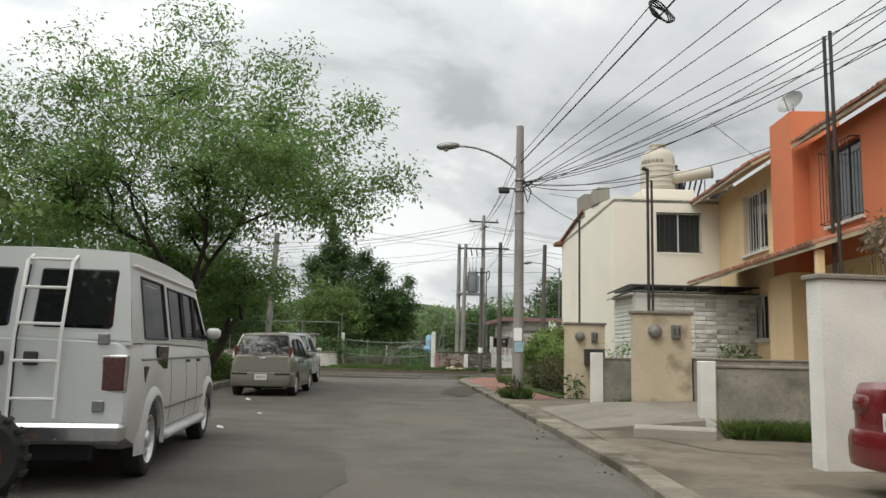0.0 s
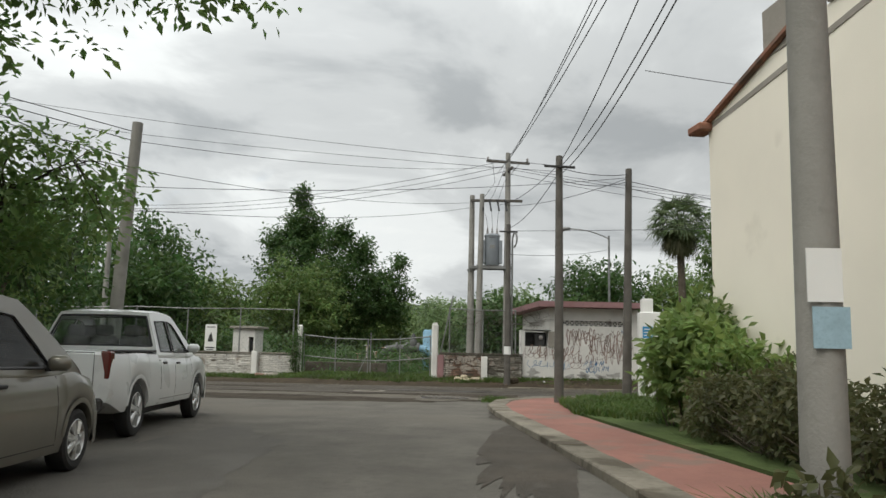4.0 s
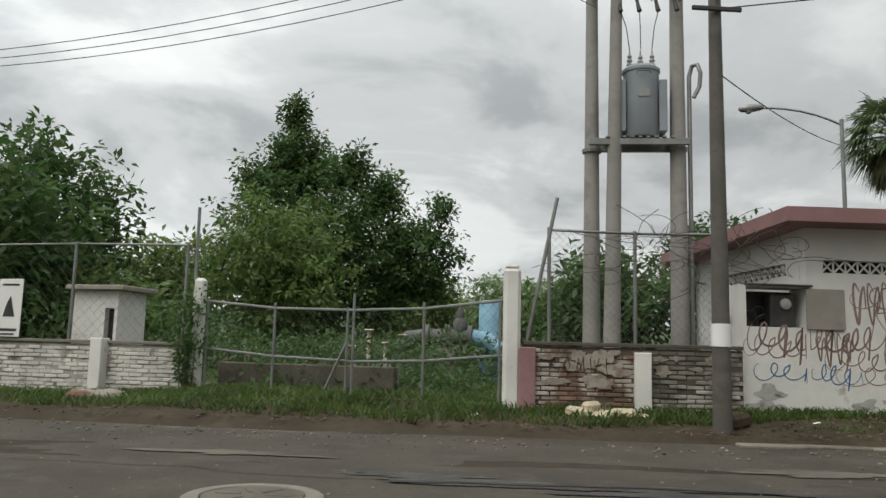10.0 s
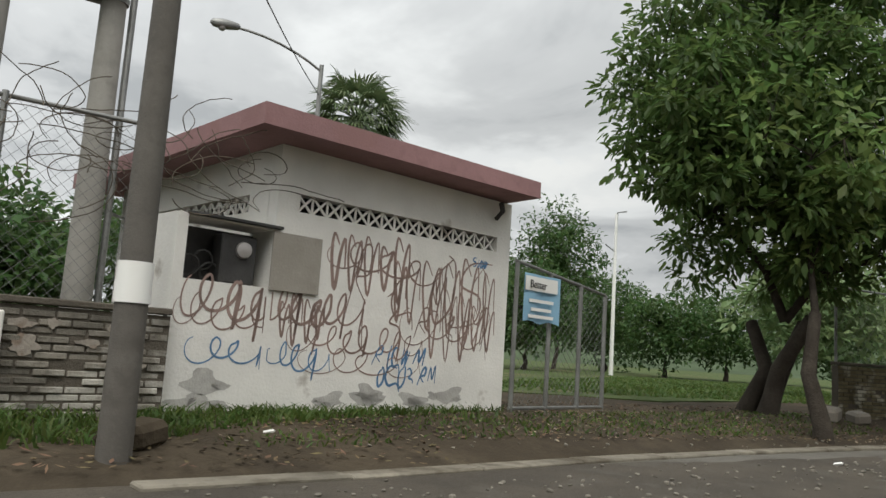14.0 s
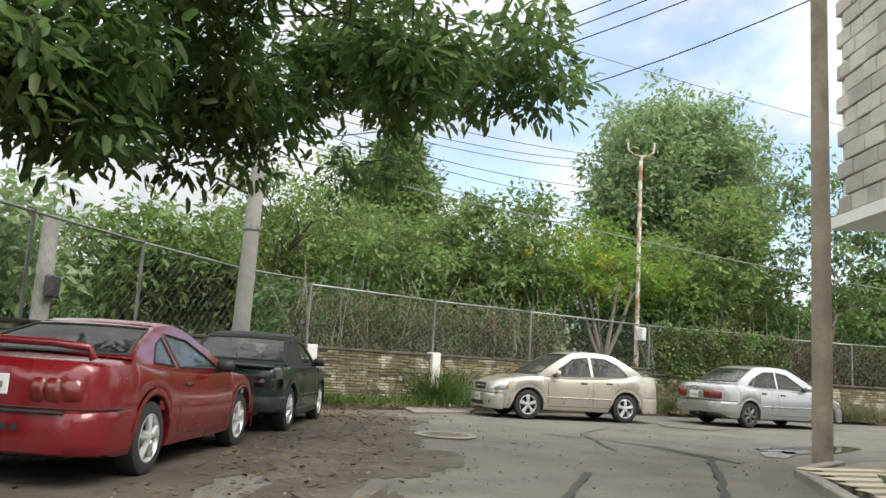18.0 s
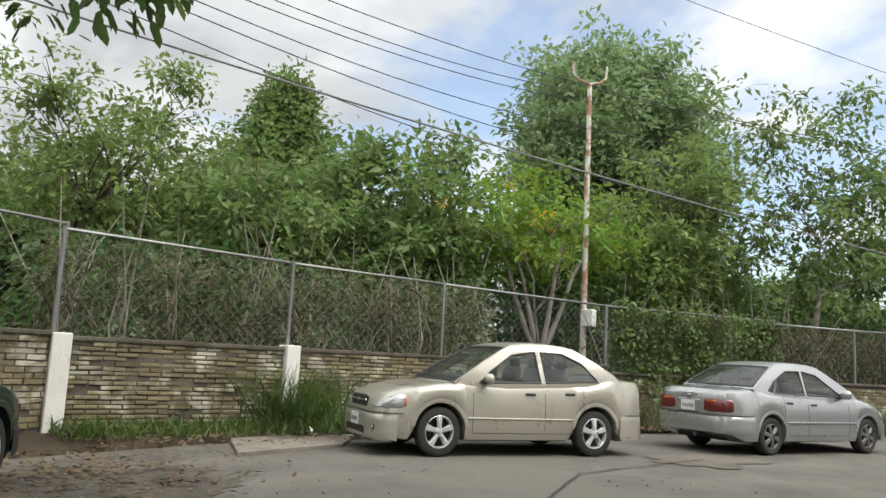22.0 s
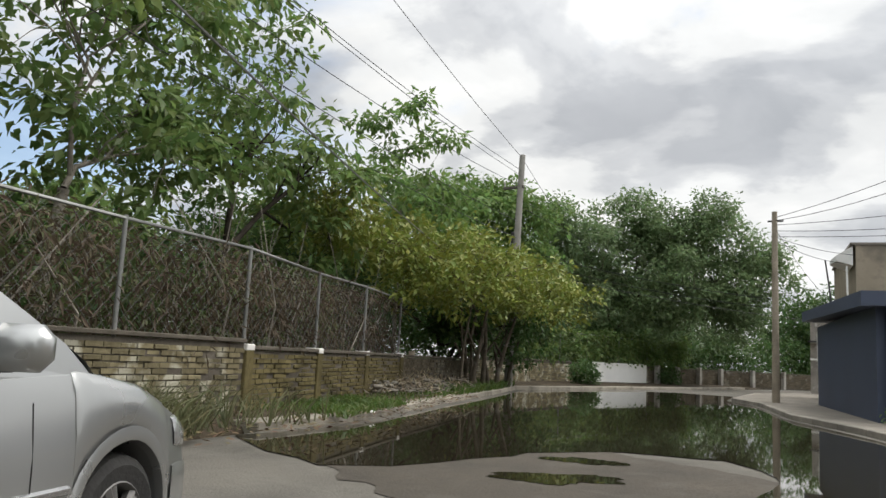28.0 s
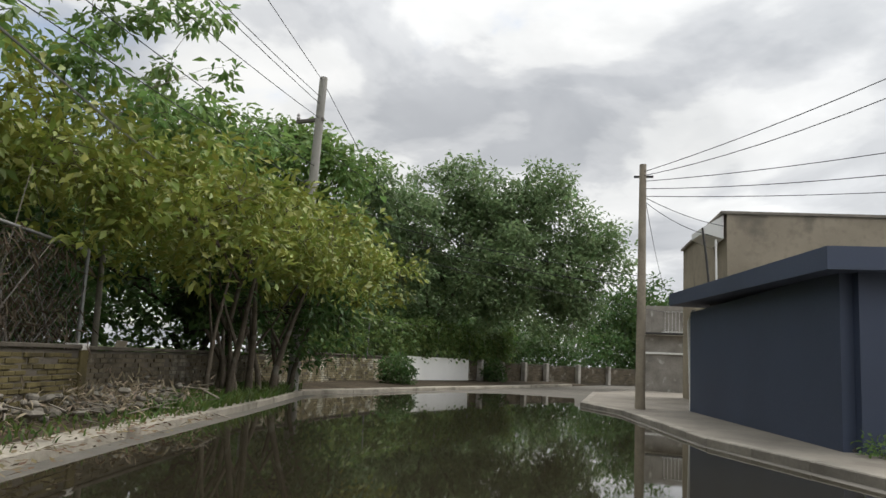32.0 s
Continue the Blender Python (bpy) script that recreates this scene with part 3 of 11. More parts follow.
structure("park_earth_west", Shape().prism([(-5.5, -25), (-5.5, 12), (-6.3, 21.5), (-7.4, 28.5), (-7.1, 33), (-7.2, 37.6), (-8.4, 38.8), (-12, 39.6), (-70, 40.8), (-70, -25)], -0.05, 0.15), TURF, "grass and bare earth of the small park", "grass")

# verge and land north of the cross street
s = Shape()
xs = [-70, -40, -25] + [-16 + i for i in range(46)] + [32]
for i, x in enumerate(xs):
    k = curve1([(-70, 49.5), (-20, 48.0), (-8, 47.55), (0.3, 47.55), (2.7, 47.75), (5.5, 48.15), (8.4, 48.45), (14.5, 48.6), (22.5, 48.5), (32, 49.5)], x)
    for j, d in enumerate((0, 0.5, 1.2, 2.0, 3.5, 8, 40, 200)):
        y = k + d
        s.v.append((x, y, rise(x, y) - (0.0 if j else 0.08) + (random.uniform(-0.025, 0.025) if 0 < j < 5 else 0)))
for i in range(len(xs) - 1):
    for j in range(7):
        a = i * 8 + j
        s.f.append((a, a + 8, a + 9, a + 1))
structure("verge_north", s, EARTH, "bare earth verge with leaves and rubbish", "earth", 60)
s = Shape()
line = [(22.6, 48.45), (25.3, 46.5), (28.7, 42.1), (31.8, 36.6), (33.3, 31.2), (33.9, 29.0), (36.3, 23.9), (38.8, 18.2), (41.1, 13.3), (41.2, 8), (40.9, -2), (40.6, -30)]
back = [(60, 80), (60, 60), (60, 45), (60, 38), (60, 31), (60, 29), (60, 24), (60, 18), (60, 13), (60, 8), (60, -2), (60, -30)]
for a, b in zip(line, back):
    for t, z in ((0, -0.05), (0.002, 0.05), (0.06, 0.14), (0.2, 0.2), (1, 0.25)):
        s.v.append((*lerp(a, b, t), z))
for i in range(len(line) - 1):
    for j in range(4):
        a = i * 5 + j
        s.f.append((a, a + 1, a + 6, a + 5))
structure("verge_east", s, EARTH, "bare earth and weeds along the fence wall", "earth", 60)

# standing water in the south street
WATER = bpy.data.materials.new("muddy_water")
WATER.use_nodes = True
b = WATER.node_tree.nodes["Principled BSDF"]
b.inputs["Base Color"].default_value = (0.022, 0.019, 0.012, 1)
b.inputs["Roughness"].default_value = 0.025
b.inputs["IOR"].default_value = 1.33
b.inputs["Specular IOR Level"].default_value = 0.62
PUDDLE = [(32.9, 31.7), (31.6, 32.3), (30.6, 32.5), (30.05, 31.4), (30.1, 30.3), (29.75, 29.1), (29.1, 28.5), (28.3, 28.2), (27.5, 29.2), (27.2, 31.0), (26.6, 32.4), (25.3, 33.0), (24.3, 31.8), (24.75, 28.7), (26.4, 25.0), (28.3, 21.6),
          (30.3, 18.3), (32.9, 11.8), (34.6, 9.2), (36.0, 4), (38.5, 4), (40.5, 8), (40.45, 13.2), (38.2, 18.1), (35.7, 23.8), (33.35, 28.9), (32.95, 31)]
ring = resample(PUDDLE + [PUDDLE[0]], 0.5)[:-1]
c = [sum(p[k] for p in ring) / len(ring) for k in (0, 1)]
ring = [(x + 0.22 * noise.noise((x * 1.3, y * 1.3, 0)), y + 0.22 * noise.noise((x * 1.3, y * 1.3, 7))) if y > 26 and x < 32 else (x, y) for x, y in ring]
s = sheet(ring, 0.012)
me = s.mesh("puddle", WATER)
bm = bmesh.new()
bm.from_mesh(me)
bmesh.ops.triangulate(bm, faces=bm.faces)
bm.to_mesh(me)
bm.free()
tagged(new("puddle", me), "still dark brown flood water across the street", "water", kind="structure")

# ---- walls ----
def wallbody(s, a, b, z0, z1, th=0.14):
    d = Vector((b[0] - a[0], b[1] - a[1], 0))
    c = ((a[0] + b[0]) / 2, (a[1] + b[1]) / 2, (z0 + z1) / 2)
    return s.box(c, (d.length, th, z1 - z0), math.degrees(math.atan2(d.y, d.x)))


BRICKS = {}


def brick_wall(name, line, z0, z1, label, material, far_material, singles=200, length=0.27, course=0.075, th=0.14, cap=True, worn=0.03, near=(0.0, 1.0), step=3.0, ground=None, pillars=(), pillar_mat=None):
    """A low wall of laid bricks along a line: a mortar core, single bricks, a coping and whitewashed piers."""
    w = thing(name, label, "wall", kind="structure")
    core, rest = Shape(), Shape()
    cum, made = 0.0, 0
    total = sum(math.dist(a, b) for a, b in zip(line, line[1:]))
    key = (length, course, th)
    if key not in BRICKS:
        BRICKS[key] = Shape().box((0, 0, 0), (length - 0.018, th + 0.03, course - 0.016), 0, 0.008)
    for a, b in zip(line, line[1:]):
        d = Vector((b[0] - a[0], b[1] - a[1]))
        run = d.length
        ang = math.degrees(math.atan2(d.y, d.x))
        wallbody(core, a, b, z0 - 0.1, z1 - 0.02, th)
        if cap:
            top = Shape().box(((a[0] + b[0]) / 2, (a[1] + b[1]) / 2, z1 + 0.02), (run, th + 0.09, 0.06), ang, 0.01)
            part("coping", top, MORTAR if cap == "dark" else CONCRETE, w)
        for j in range(int((z1 - z0 - 0.01) / course)):
            x = -length * (0.5 if j % 2 else 0.0)
            while x < run - length * 0.4:
                lo, hi = max(x, 0), min(x + length, run)
                mid, z = (lo + hi) / 2, z0 + (j + 0.5) * course
                x += length
                if random.random() < worn or hi - lo < 0.06:
                    continue
                p = (a[0] + d.x * mid / run, a[1] + d.y * mid / run, z + random.uniform(-0.004, 0.004))
                u = (cum + mid) / total
                out = random.uniform(-0.016, 0.016)
                px, py = p[0] - d.y / run * out, p[1] + d.x / run * out
                rz = ang + random.uniform(-1, 1)
                if near[0] <= u <= near[1] and made < singles and hi - lo > length * 0.95 and random.random() < singles / max(1.0, (near[1] - near[0]) * total / length * (z1 - z0) / course) * 1.1:
                    if (key, material.name) not in BRICKS:
                        BRICKS[key, material.name] = BRICKS[key].mesh("brick", material)
                    ob = new("brick", BRICKS[key, material.name])
                    ob.parent = w
                    ob.matrix_basis = pose(px, py, p[2], 0, 0, rz)
                    made += 1
                else:
                    rest.box((px, py, p[2]), (hi - lo - 0.018, th + 0.03, course - 0.016), rz, 0.0)
        cum += run
    part("mortar_core", core, MORTARPALE if material is WHITEBRICK else MORTAR, w)
    tagged(part("bricks", rest, far_material, w), kind="stuff")
    for x, y, h, rz in pillars:
        part("pier", Shape().box((x, y, (z0 + h) / 2 - 0.05), (0.24, 0.26, h - z0 + 0.1), rz, 0.012), pillar_mat or WHITEWASH, w)
    return w


# white wall west of the gate, a little back from the cross street
NW = [(-36, 53.6), (-22, 52.6), (-7.6, 51.2)]
brick_wall("wall_north_west", [NW[1], NW[2]], 0.08, 1.05, "low whitewashed brick wall with moss along its foot", WHITEBRICK, WHITEBRICK_I, 220, near=(0.35, 1.0), pillars=[(-9.3, 51.2, 1.14, -6), (-12.2, 51.48, 1.14, -6), (-15.2, 51.75, 1.14, -6)])
brick_wall("wall_far_west", [NW[0], NW[1]], 0.08, 1.05, "low whitewashed brick wall further along", WHITEBRICK, WHITEBRICK_I, 0)
# dark-capped wall between the gate and the pump house
gate_wall = brick_wall("wall_gate_east", [(-1.55, 49.42), (0.2, 49.5)], 0.24, 1.2, "peeling brick wall with a dark mossy coping", REDBRICK, REDBRICK, 110, cap="dark", worn=0.05, pillars=[(-1.48, 49.38, 1.16, 3)], pillar_mat=PINK, course=0.07)
gate_wall_inner = brick_wall("wall_gate_east_inner", [(0.2, 49.52), (1.72, 49.72)], 0.24, 1.2, "bare grey brick wall with a dark mossy coping", GREYBRICK, GREYBRICK, 110, cap="dark", worn=0.04, pillars=[(0.22, 49.44, 1.12, 4)], course=0.07)
# wall behind the parked cars
EW = [(15.0, 50.9), (20.5, 50.0), (23.2, 49.3), (24.85, 48.4)]
brick_wall("wall_behind_cars", EW, 0.15, 1.3, "low grey brick wall under the trees", OLDBRICK, OLDBRICK_I, 80, cap="dark")
FENCE = [(24.85, 48.4), (26.85, 45.75), (28.95, 43.3), (31.3, 39.7), (33.1, 35.2), (34.55, 30.45), (36.55, 26.5), (38.5, 22.4), (40.6, 17.6), (42.6, 13.5)]
brick_wall("wall_fence_north", FENCE[:4], 0.12, 1.25, "weathered brick wall with traces of whitewash", OLDBRICK, OLDBRICK_I, 290, length=0.31, course=0.062, worn=0.07, near=(0.0, 0.8), pillars=[(24.85, 48.3, 1.33, -53), (26.83, 45.7, 1.33, -50)], cap="dark")
brick_wall("wall_fence_middle", FENCE[3:6], 0.12, 1.1, "weathered brick wall overgrown with creepers", OLDBRICK, OLDBRICK_I, 100, cap="dark")
PIERS_S = [(34.6, 30.36), (35.96, 27.7), (37.25, 25.09), (38.45, 22.55)]
sw = brick_wall("wall_fence_south", FENCE[5:8], 0.12, 1.01, "yellowish weathered brick wall with white pier tops", YELLOWBRICK, YELLOWBRICK, 240, cap="dark", near=(0.2, 1.0), pillars=[(*p, 1.02, -64) for p in PIERS_S], pillar_mat=YELLOWBRICK)
for x, y in PIERS_S:
    part("pier_top", Shape().box((x, y, 1.03), (0.25, 0.27, 0.1), -64, 0.012), WHITEWASH, sw)
# the shade under the thicket is put into this wall's brick colour
brick_wall("wall_fence_end", FENCE[7:], 0.12, 1.0, "dirty brick wall with the thicket's shade in its colour", DIRTSHADEBRICK, DIRTSHADEBRICK, 0, cap="dark")
brick_wall("wall_bend", [FENCE[-1], (43.9, 7.5), (44.4, 1.0), (43.7, -5.0)], 0.12, 1.1, "far stained brick wall at the street bend", OLDBRICK, OLDBRICK_I, 0, cap="dark")
brick_wall("wall_far_south", [(43.7, -5.0), (42.6, -13.5), (38, -24)], 0.12, 1.05, "far dark brick wall with pale piers round the bend", DIRTSHADEBRICK, DIRTSHADEBRICK, 0, cap="dark", pillars=[(43.35, -5.6, 1.2, 80), (43.1, -8.0, 1.2, 80), (42.75, -10.6, 1.2, 80), (42.35, -13.4, 1.2, 70), (41.2, -16.2, 1.2, 65), (40.0, -19.0, 1.2, 65)], pillar_mat=MORTARPALE)
s = Shape()
wallbody(s, (44.33, 0.9), (43.72, -4.7), 0.1, 1.2, 0.24)
structure("wall_white_patch", s, WHITEP, "fresh white painted stretch of the far wall", "wall")

# ---- poles ----
def pole(name, label, base, height, r0, r1, material, n=12, lean=(0, 0), category="utility pole"):
    p = thing(name, label, category, "street poles", base)
    part("shaft", Shape().tube([(0, 0, -0.3), (lean[0] * 0.5, lean[1] * 0.5, height / 2), (lean[0], lean[1], height)], [r0, (r0 + r1) / 2, r1], n), material, p, smooth=50)
    return p


def arm_lamp(p, z, tip, rise_by, r=0.03):
    """A street lamp's curved arm with its head, on a pole."""
    tx, ty = tip
    L = math.hypot(tx, ty)
    pts = [(tx * t, ty * t, z + rise_by * (1 - (1 - t) ** 2.2)) for t in (0, 0.15, 0.3, 0.5, 0.7, 0.85, 1.0)]
    part("arm", Shape().tube(pts, r, 8), STEEL, p, smooth=50)
    a = math.degrees(math.atan2(ty, tx))
    head = part("lamp_head", Shape().lathe([(0.02, -0.34), (0.07, -0.3), (0.105, -0.1), (0.11, 0.08), (0.085, 0.24), (0.03, 0.3)], n=12, axis="x"), STEEL, p, "grey metal lamp head", smooth=60)
    head.matrix_basis = pose(tx + 0.25 * tx / L, ty + 0.25 * ty / L, z + rise_by, 0, 4, a)
    part("lens", Shape().lathe([(0.085, -0.02), (0.075, -0.06), (0.04, -0.085)], c=(0.05, 0, -0.06), n=12), CERAMIC, head, smooth=60)


lamp_pole = pole("street_lamp", "tall grey concrete lamp pole with pasted notices", (1.95, 23.75, 0), 7.45, 0.155, 0.1, POLECON)
arm_lamp(lamp_pole, 6.15, (-1.75, 0.1), 0.75)
pole3 = pole("utility_pole", "slim brown wooden pole at the red pavement corner", (1.85, 37.9, 0.05), 6.15, 0.12, 0.085, POLEWOOD)
pole("utility_pole", "brown wooden pole on the grassy corner lot", (3.93, 40.22, 0.05), 6.4, 0.13, 0.09, POLEWOOD, lean=(0.12, 0))
mast = pole("utility_pole", "dark wooden service pole beside the pump house", (1.06, 48.15, 0.05), 6.1, 0.13, 0.085, POLEWOOD)
lamp2 = pole("street_lamp", "thin steel street lamp behind the pump house", (6.6, 58.1, 0.2), 7.1, 0.06, 0.05, STEEL)
arm_lamp(lamp2, 6.95, (-2.0, 0.1), 0.5)
west_pole = pole("utility_pole", "concrete pole with crossarms beyond the white wall", (-17.5, 54.6, 0.1), 8.2, 0.15, 0.1, POLECON)
pole("utility_pole", "pale concrete pole behind the parked pickup", (-7.8, 34.7, 0), 6.0, 0.15, 0.11, POLECON, lean=(0.25, 0))
pole("utility_pole", "grey weathered wooden pole at the paved corner", (19.05, 39.6, 0.05), 8.4, 0.14, 0.11, POLEGREY)
car_pole = pole("utility_pole", "leaning grey concrete pole behind the parked convertible", (22.95, 49.3, 0.05), 7.2, 0.19, 0.13, POLECON, lean=(0.5, 0.06))
steel_pole = pole("utility_pole", "rusty white steel pole with a forked top", (33.7, 39.65, 0.1), 8.3, 0.085, 0.06, RUST)
far_pole = pole("utility_pole", "concrete pole at the flooded street's kerb", (40.95, 13.6, 0.05), 8.75, 0.16, 0.11, POLECON, lean=(0.05, -0.5))
right_pole = pole("utility_pole", "grey wooden pole beside the blue house", (32.6, 10.4, 0.05), 6.4, 0.13, 0.09, POLEGREY)
post_box = pole("utility_pole", "short concrete post with a meter box behind the wall", (22.8, 53.4, 0.2), 3.4, 0.18, 0.16, POLECON)
part("meter_box", Shape().box((-0.05, -0.22, 1.95), (0.4, 0.18, 0.45), 8, 0.03), DARKSTEEL, post_box)

# ---- houses ----
def frame2(a, b):
    """Unit vectors along a wall and out of it (to the right of its run), and its length."""
    d = Vector((b[0] - a[0], b[1] - a[1], 0))
    L = d.length
    d.normalize()
    return d, Vector((d.y, -d.x, 0)), L


def pierced(a, b, z0, z1, th, holes, tops=None):
    """A wall from a to b, its face on the line and its thickness behind it, with openings (u0, u1, v0, v1)."""
    d, n, L = frame2(a, b)
    us = sorted({0.0, L, *[h[0] for h in holes], *[h[1] for h in holes]})
    vs = sorted({z0, z1, *[h[2] for h in holes], *[h[3] for h in holes]})
    s = Shape()
    for u0, u1 in zip(us, us[1:]):
        run = None
        for v0, v1 in list(zip(vs, vs[1:])) + [(None, None)]:
            solid = v0 is not None and not any(h[0] <= u0 + 1e-6 and u1 <= h[1] + 1e-6 and h[2] <= v0 + 1e-6 and v1 <= h[3] + 1e-6 for h in holes)
            if solid:
                run = (run[0], v1) if run else (v0, v1)
            elif run:
                q = [Vector((*a, 0)) + d * u - n * w for u, w in ((u0, 0), (u1, 0), (u1, th), (u0, th))]
                s.prism([(p.x, p.y) for p in q], run[0], run[1])
                run = None
    s.weld = True
    return s


def on_wall(a, b, u, z, out=0.0):
    d, n, L = frame2(a, b)
    p = Vector((*a, 0)) + d * u + n * out
    return Vector((p.x, p.y, z))


def barred_window(house, a, b, u0, u1, v0, v1, frame_mat, bar_mat, bars=10, curtain=True, sill=True, depth=0.14, cage=0.06):
    """A window set back in its opening: frame, mullion, panes, curtain, sill and a grille of upright bars."""
    d, n, L = frame2(a, b)
    ang = math.degrees(math.atan2(d.y, d.x))

    def bx(u, v, out, su, so, sv, bev=0.006):
        return Shape().box(on_wall(a, b, u, v, out), (su, so, sv), ang, bev)

    um, vm = (u0 + u1) / 2, (v0 + v1) / 2
    w = part("window", bx(um, v1 - 0.025, -depth, u1 - u0, 0.05, 0.05), frame_mat, house, "window with a steel grille")
    part("frame", bx(um, v0 + 0.025, -depth, u1 - u0, 0.05, 0.05), frame_mat, w)
    for u in (u0 + 0.02, um, u1 - 0.02):
        part("frame", bx(u, vm, -depth, 0.04, 0.05, v1 - v0 - 0.1), frame_mat, w)
    for k in (0, 1):
        part("pane", bx((u0 + um) / 2 if k == 0 else (um + u1) / 2, vm, -depth, (u1 - u0) / 2 - 0.04, 0.008, v1 - v0 - 0.1, 0), GLASS, w)
    # black sheet behind the panes paints the darkness of the unlit room
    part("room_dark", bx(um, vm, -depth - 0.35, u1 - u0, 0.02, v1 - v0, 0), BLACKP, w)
    if sill:
        part("sill", bx(um, v0 - 0.04, 0.03, u1 - u0 + 0.16, 0.12, 0.07), WHITEWASH, w)
    for i in range(bars):
        u = u0 + (u1 - u0) * (i + 0.5) / bars
        part("grille_bar", Shape().tube([on_wall(a, b, u, v0 + 0.02, cage), on_wall(a, b, u, v1 - 0.02, cage)], 0.009, 5), bar_mat, w)
    for v in (v0 + 0.03, v1 - 0.03):
        part("grille_rail", Shape().tube([on_wall(a, b, u0, v, 0.0), on_wall(a, b, u0 + 0.02, v, cage), on_wall(a, b, u1 - 0.02, v, cage), on_wall(a, b, u1, v, 0.0)], 0.011, 5), bar_mat, w)
    return w


TILE = mat("clay_tile", (0.26, 0.115, 0.07), 0.9, vary=0.3, big=2, fine=30, bump=0.4, rnd=0.25, stain=(0.08, 0.06, 0.045), stain_at=0.55)
BEIGEPL = mat("beige_plastic", (0.50, 0.45, 0.37), 0.55, vary=0.08, big=1, bump=0.03, stain=(0.36, 0.32, 0.26), stain_at=0.65)
STONE = mat("pale_stone_cladding", (0.47, 0.44, 0.38), 0.9, vary=0.2, big=1.5, fine=30, bump=0.5, rnd=0.18)
TARPB = mat("banner_blue", (0.24, 0.42, 0.56), 0.6, vary=0.15, big=2, bump=0.05)
SIGNBLUE = mat("sign_blue", (0.035, 0.22, 0.42), 0.5, vary=0.08, big=2, bump=0)

# cream house beside the lot
CO, CR, CF = (5.1, 27.2), (8.55, 27.4), (4.1, 33.0)
house = thing("house", "cream two-storey house with a blank side wall and roof tanks", "house")
part("front_wall", pierced(CO, CR, 0.05, 6.22, 0.18, [(1.33, 2.76, 4.46, 5.76)]), CREAM, house)
part("side_wall", Shape().prism([CF, (4.62, 30.1), CO, (5.28, 27.4), (4.8, 30.15), (4.28, 33.0)], 0.05, [5.6, 6.3, 6.22, 6.22, 6.3, 5.6]), CREAM, house)
part("back_wall", Shape().prism([(4.3, 32.82), (8.0, 33.6), (8.0, 33.8), (4.28, 33.0)], 0.05, 5.6), CREAM, house)
part("roof", Shape().prism([CO, CR, (8.1, 33.7), CF], [6.05, 6.05, 5.45, 5.45], [6.15, 6.15, 5.55, 5.55]), GREYBLOCK, house)
part("eave_tiles", Shape().tube([(4.05, 33.1, 5.58), (4.55, 30.3, 6.32)], 0.07, 6), TILE, house, "dark clay tile edge")
part("eave_tiles", Shape().box((4.0, 33.1, 5.5), (0.35, 0.5, 0.16), 10, 0.03), TILE, house)
part("parapet_block", Shape().box((4.75, 30.7, 6.5), (0.5, 0.9, 0.85), 10, 0.02), GREYBLOCK, house)
part("parapet_block", Shape().box((4.95, 29.0, 6.55), (0.4, 0.8, 0.55), 10, 0.02), GREYBLOCK, house)
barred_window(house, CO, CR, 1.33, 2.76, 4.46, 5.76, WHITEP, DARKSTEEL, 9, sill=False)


def roof_tank(label, x, y, z, r, h, m, base=True):
    t = thing("water_tank", label, "water tank", at=(x, y, z))
    prof = [(r * 0.96, 0), (r, 0.05)]
    for k in range(5):
        zz = 0.1 + k * (h * 0.62 - 0.1) / 5
        prof += [(r, zz), (r * 1.02, zz + 0.03), (r, zz + 0.06)]
    prof += [(r * 1.0, h * 0.64), (r * 0.93, h * 0.78), (r * 0.75, h * 0.88), (r * 0.45, h * 0.93), (r * 0.42, h)]
    part("tank_body", Shape().lathe(prof, n=24), m, t, smooth=40)
    part("tank_lid", Shape().lathe([(r * 0.47, h), (r * 0.47, h + 0.04), (r * 0.3, h + 0.07), (0.02, h + 0.08)], n=20), m, t, smooth=40)
    for k in range(6):
        a = math.radians(200 + 14 * k)
        part("brand_bar", Shape().box((r * 1.01 * math.cos(a), r * 1.01 * math.sin(a), h * 0.62), (0.02, 0.1, 0.09), math.degrees(a), 0), GREYBLOCK, t)
    return t


roof_tank("large beige plastic water tank on the flat roof", 6.75, 28.4, 6.62, 0.56, 1.55, BEIGEPL)
roof_tank("small black plastic water tank on the roof", 8.9, 28.6, 6.2, 0.42, 0.85, BLACKP)
roof_tank("black tank behind the beige one", 7.45, 29.2, 6.62, 0.34, 1.05, BLACKP)
structure("tank_plinth", Shape().box((6.9, 28.6, 6.37), (1.7, 1.5, 0.5), 4, 0.02), CREAM, "cream plinth under the roof tanks", "plinth")
heater = thing("solar_heater", "solar water heater with a pale drum on the roof", "water heater", at=(7.7, 28.1, 6.0))
part("drum", Shape().tube([(-0.55, 0, 1.05), (-0.5, 0, 1.05), (0.62, -0.15, 1.22), (0.66, -0.15, 1.22)], [0.17, 0.2, 0.2, 0.17], 16), BEIGEPL, heater, smooth=50)
part("drum_end", Shape().tube([(0.64, -0.155, 1.222), (0.69, -0.162, 1.23)], [0.215, 0.2], 16), STEEL, heater, smooth=50)
for k in range(6):
    part("vacuum_tube", Shape().tube([(-0.45 + 0.17 * k, 0, 1.0), (-0.4 + 0.16 * k, 0.9, 0.25)], 0.03, 6), DARKSTEEL, heater)
for x in (-0.4, 0.5):
    part("stand_leg", Shape().tube([(x, 0.05, 0), (x, 0, 1.0)], 0.02, 5), STEEL, heater)

LIMEBRICK = mat("limed_brick", (0.74, 0.72, 0.67), 0.92, vary=0.14, big=2.0, fine=40, bump=0.5, stain=(0.36, 0.31, 0.26), stain_at=0.62, stain_scale=2.2, rnd=0.1)
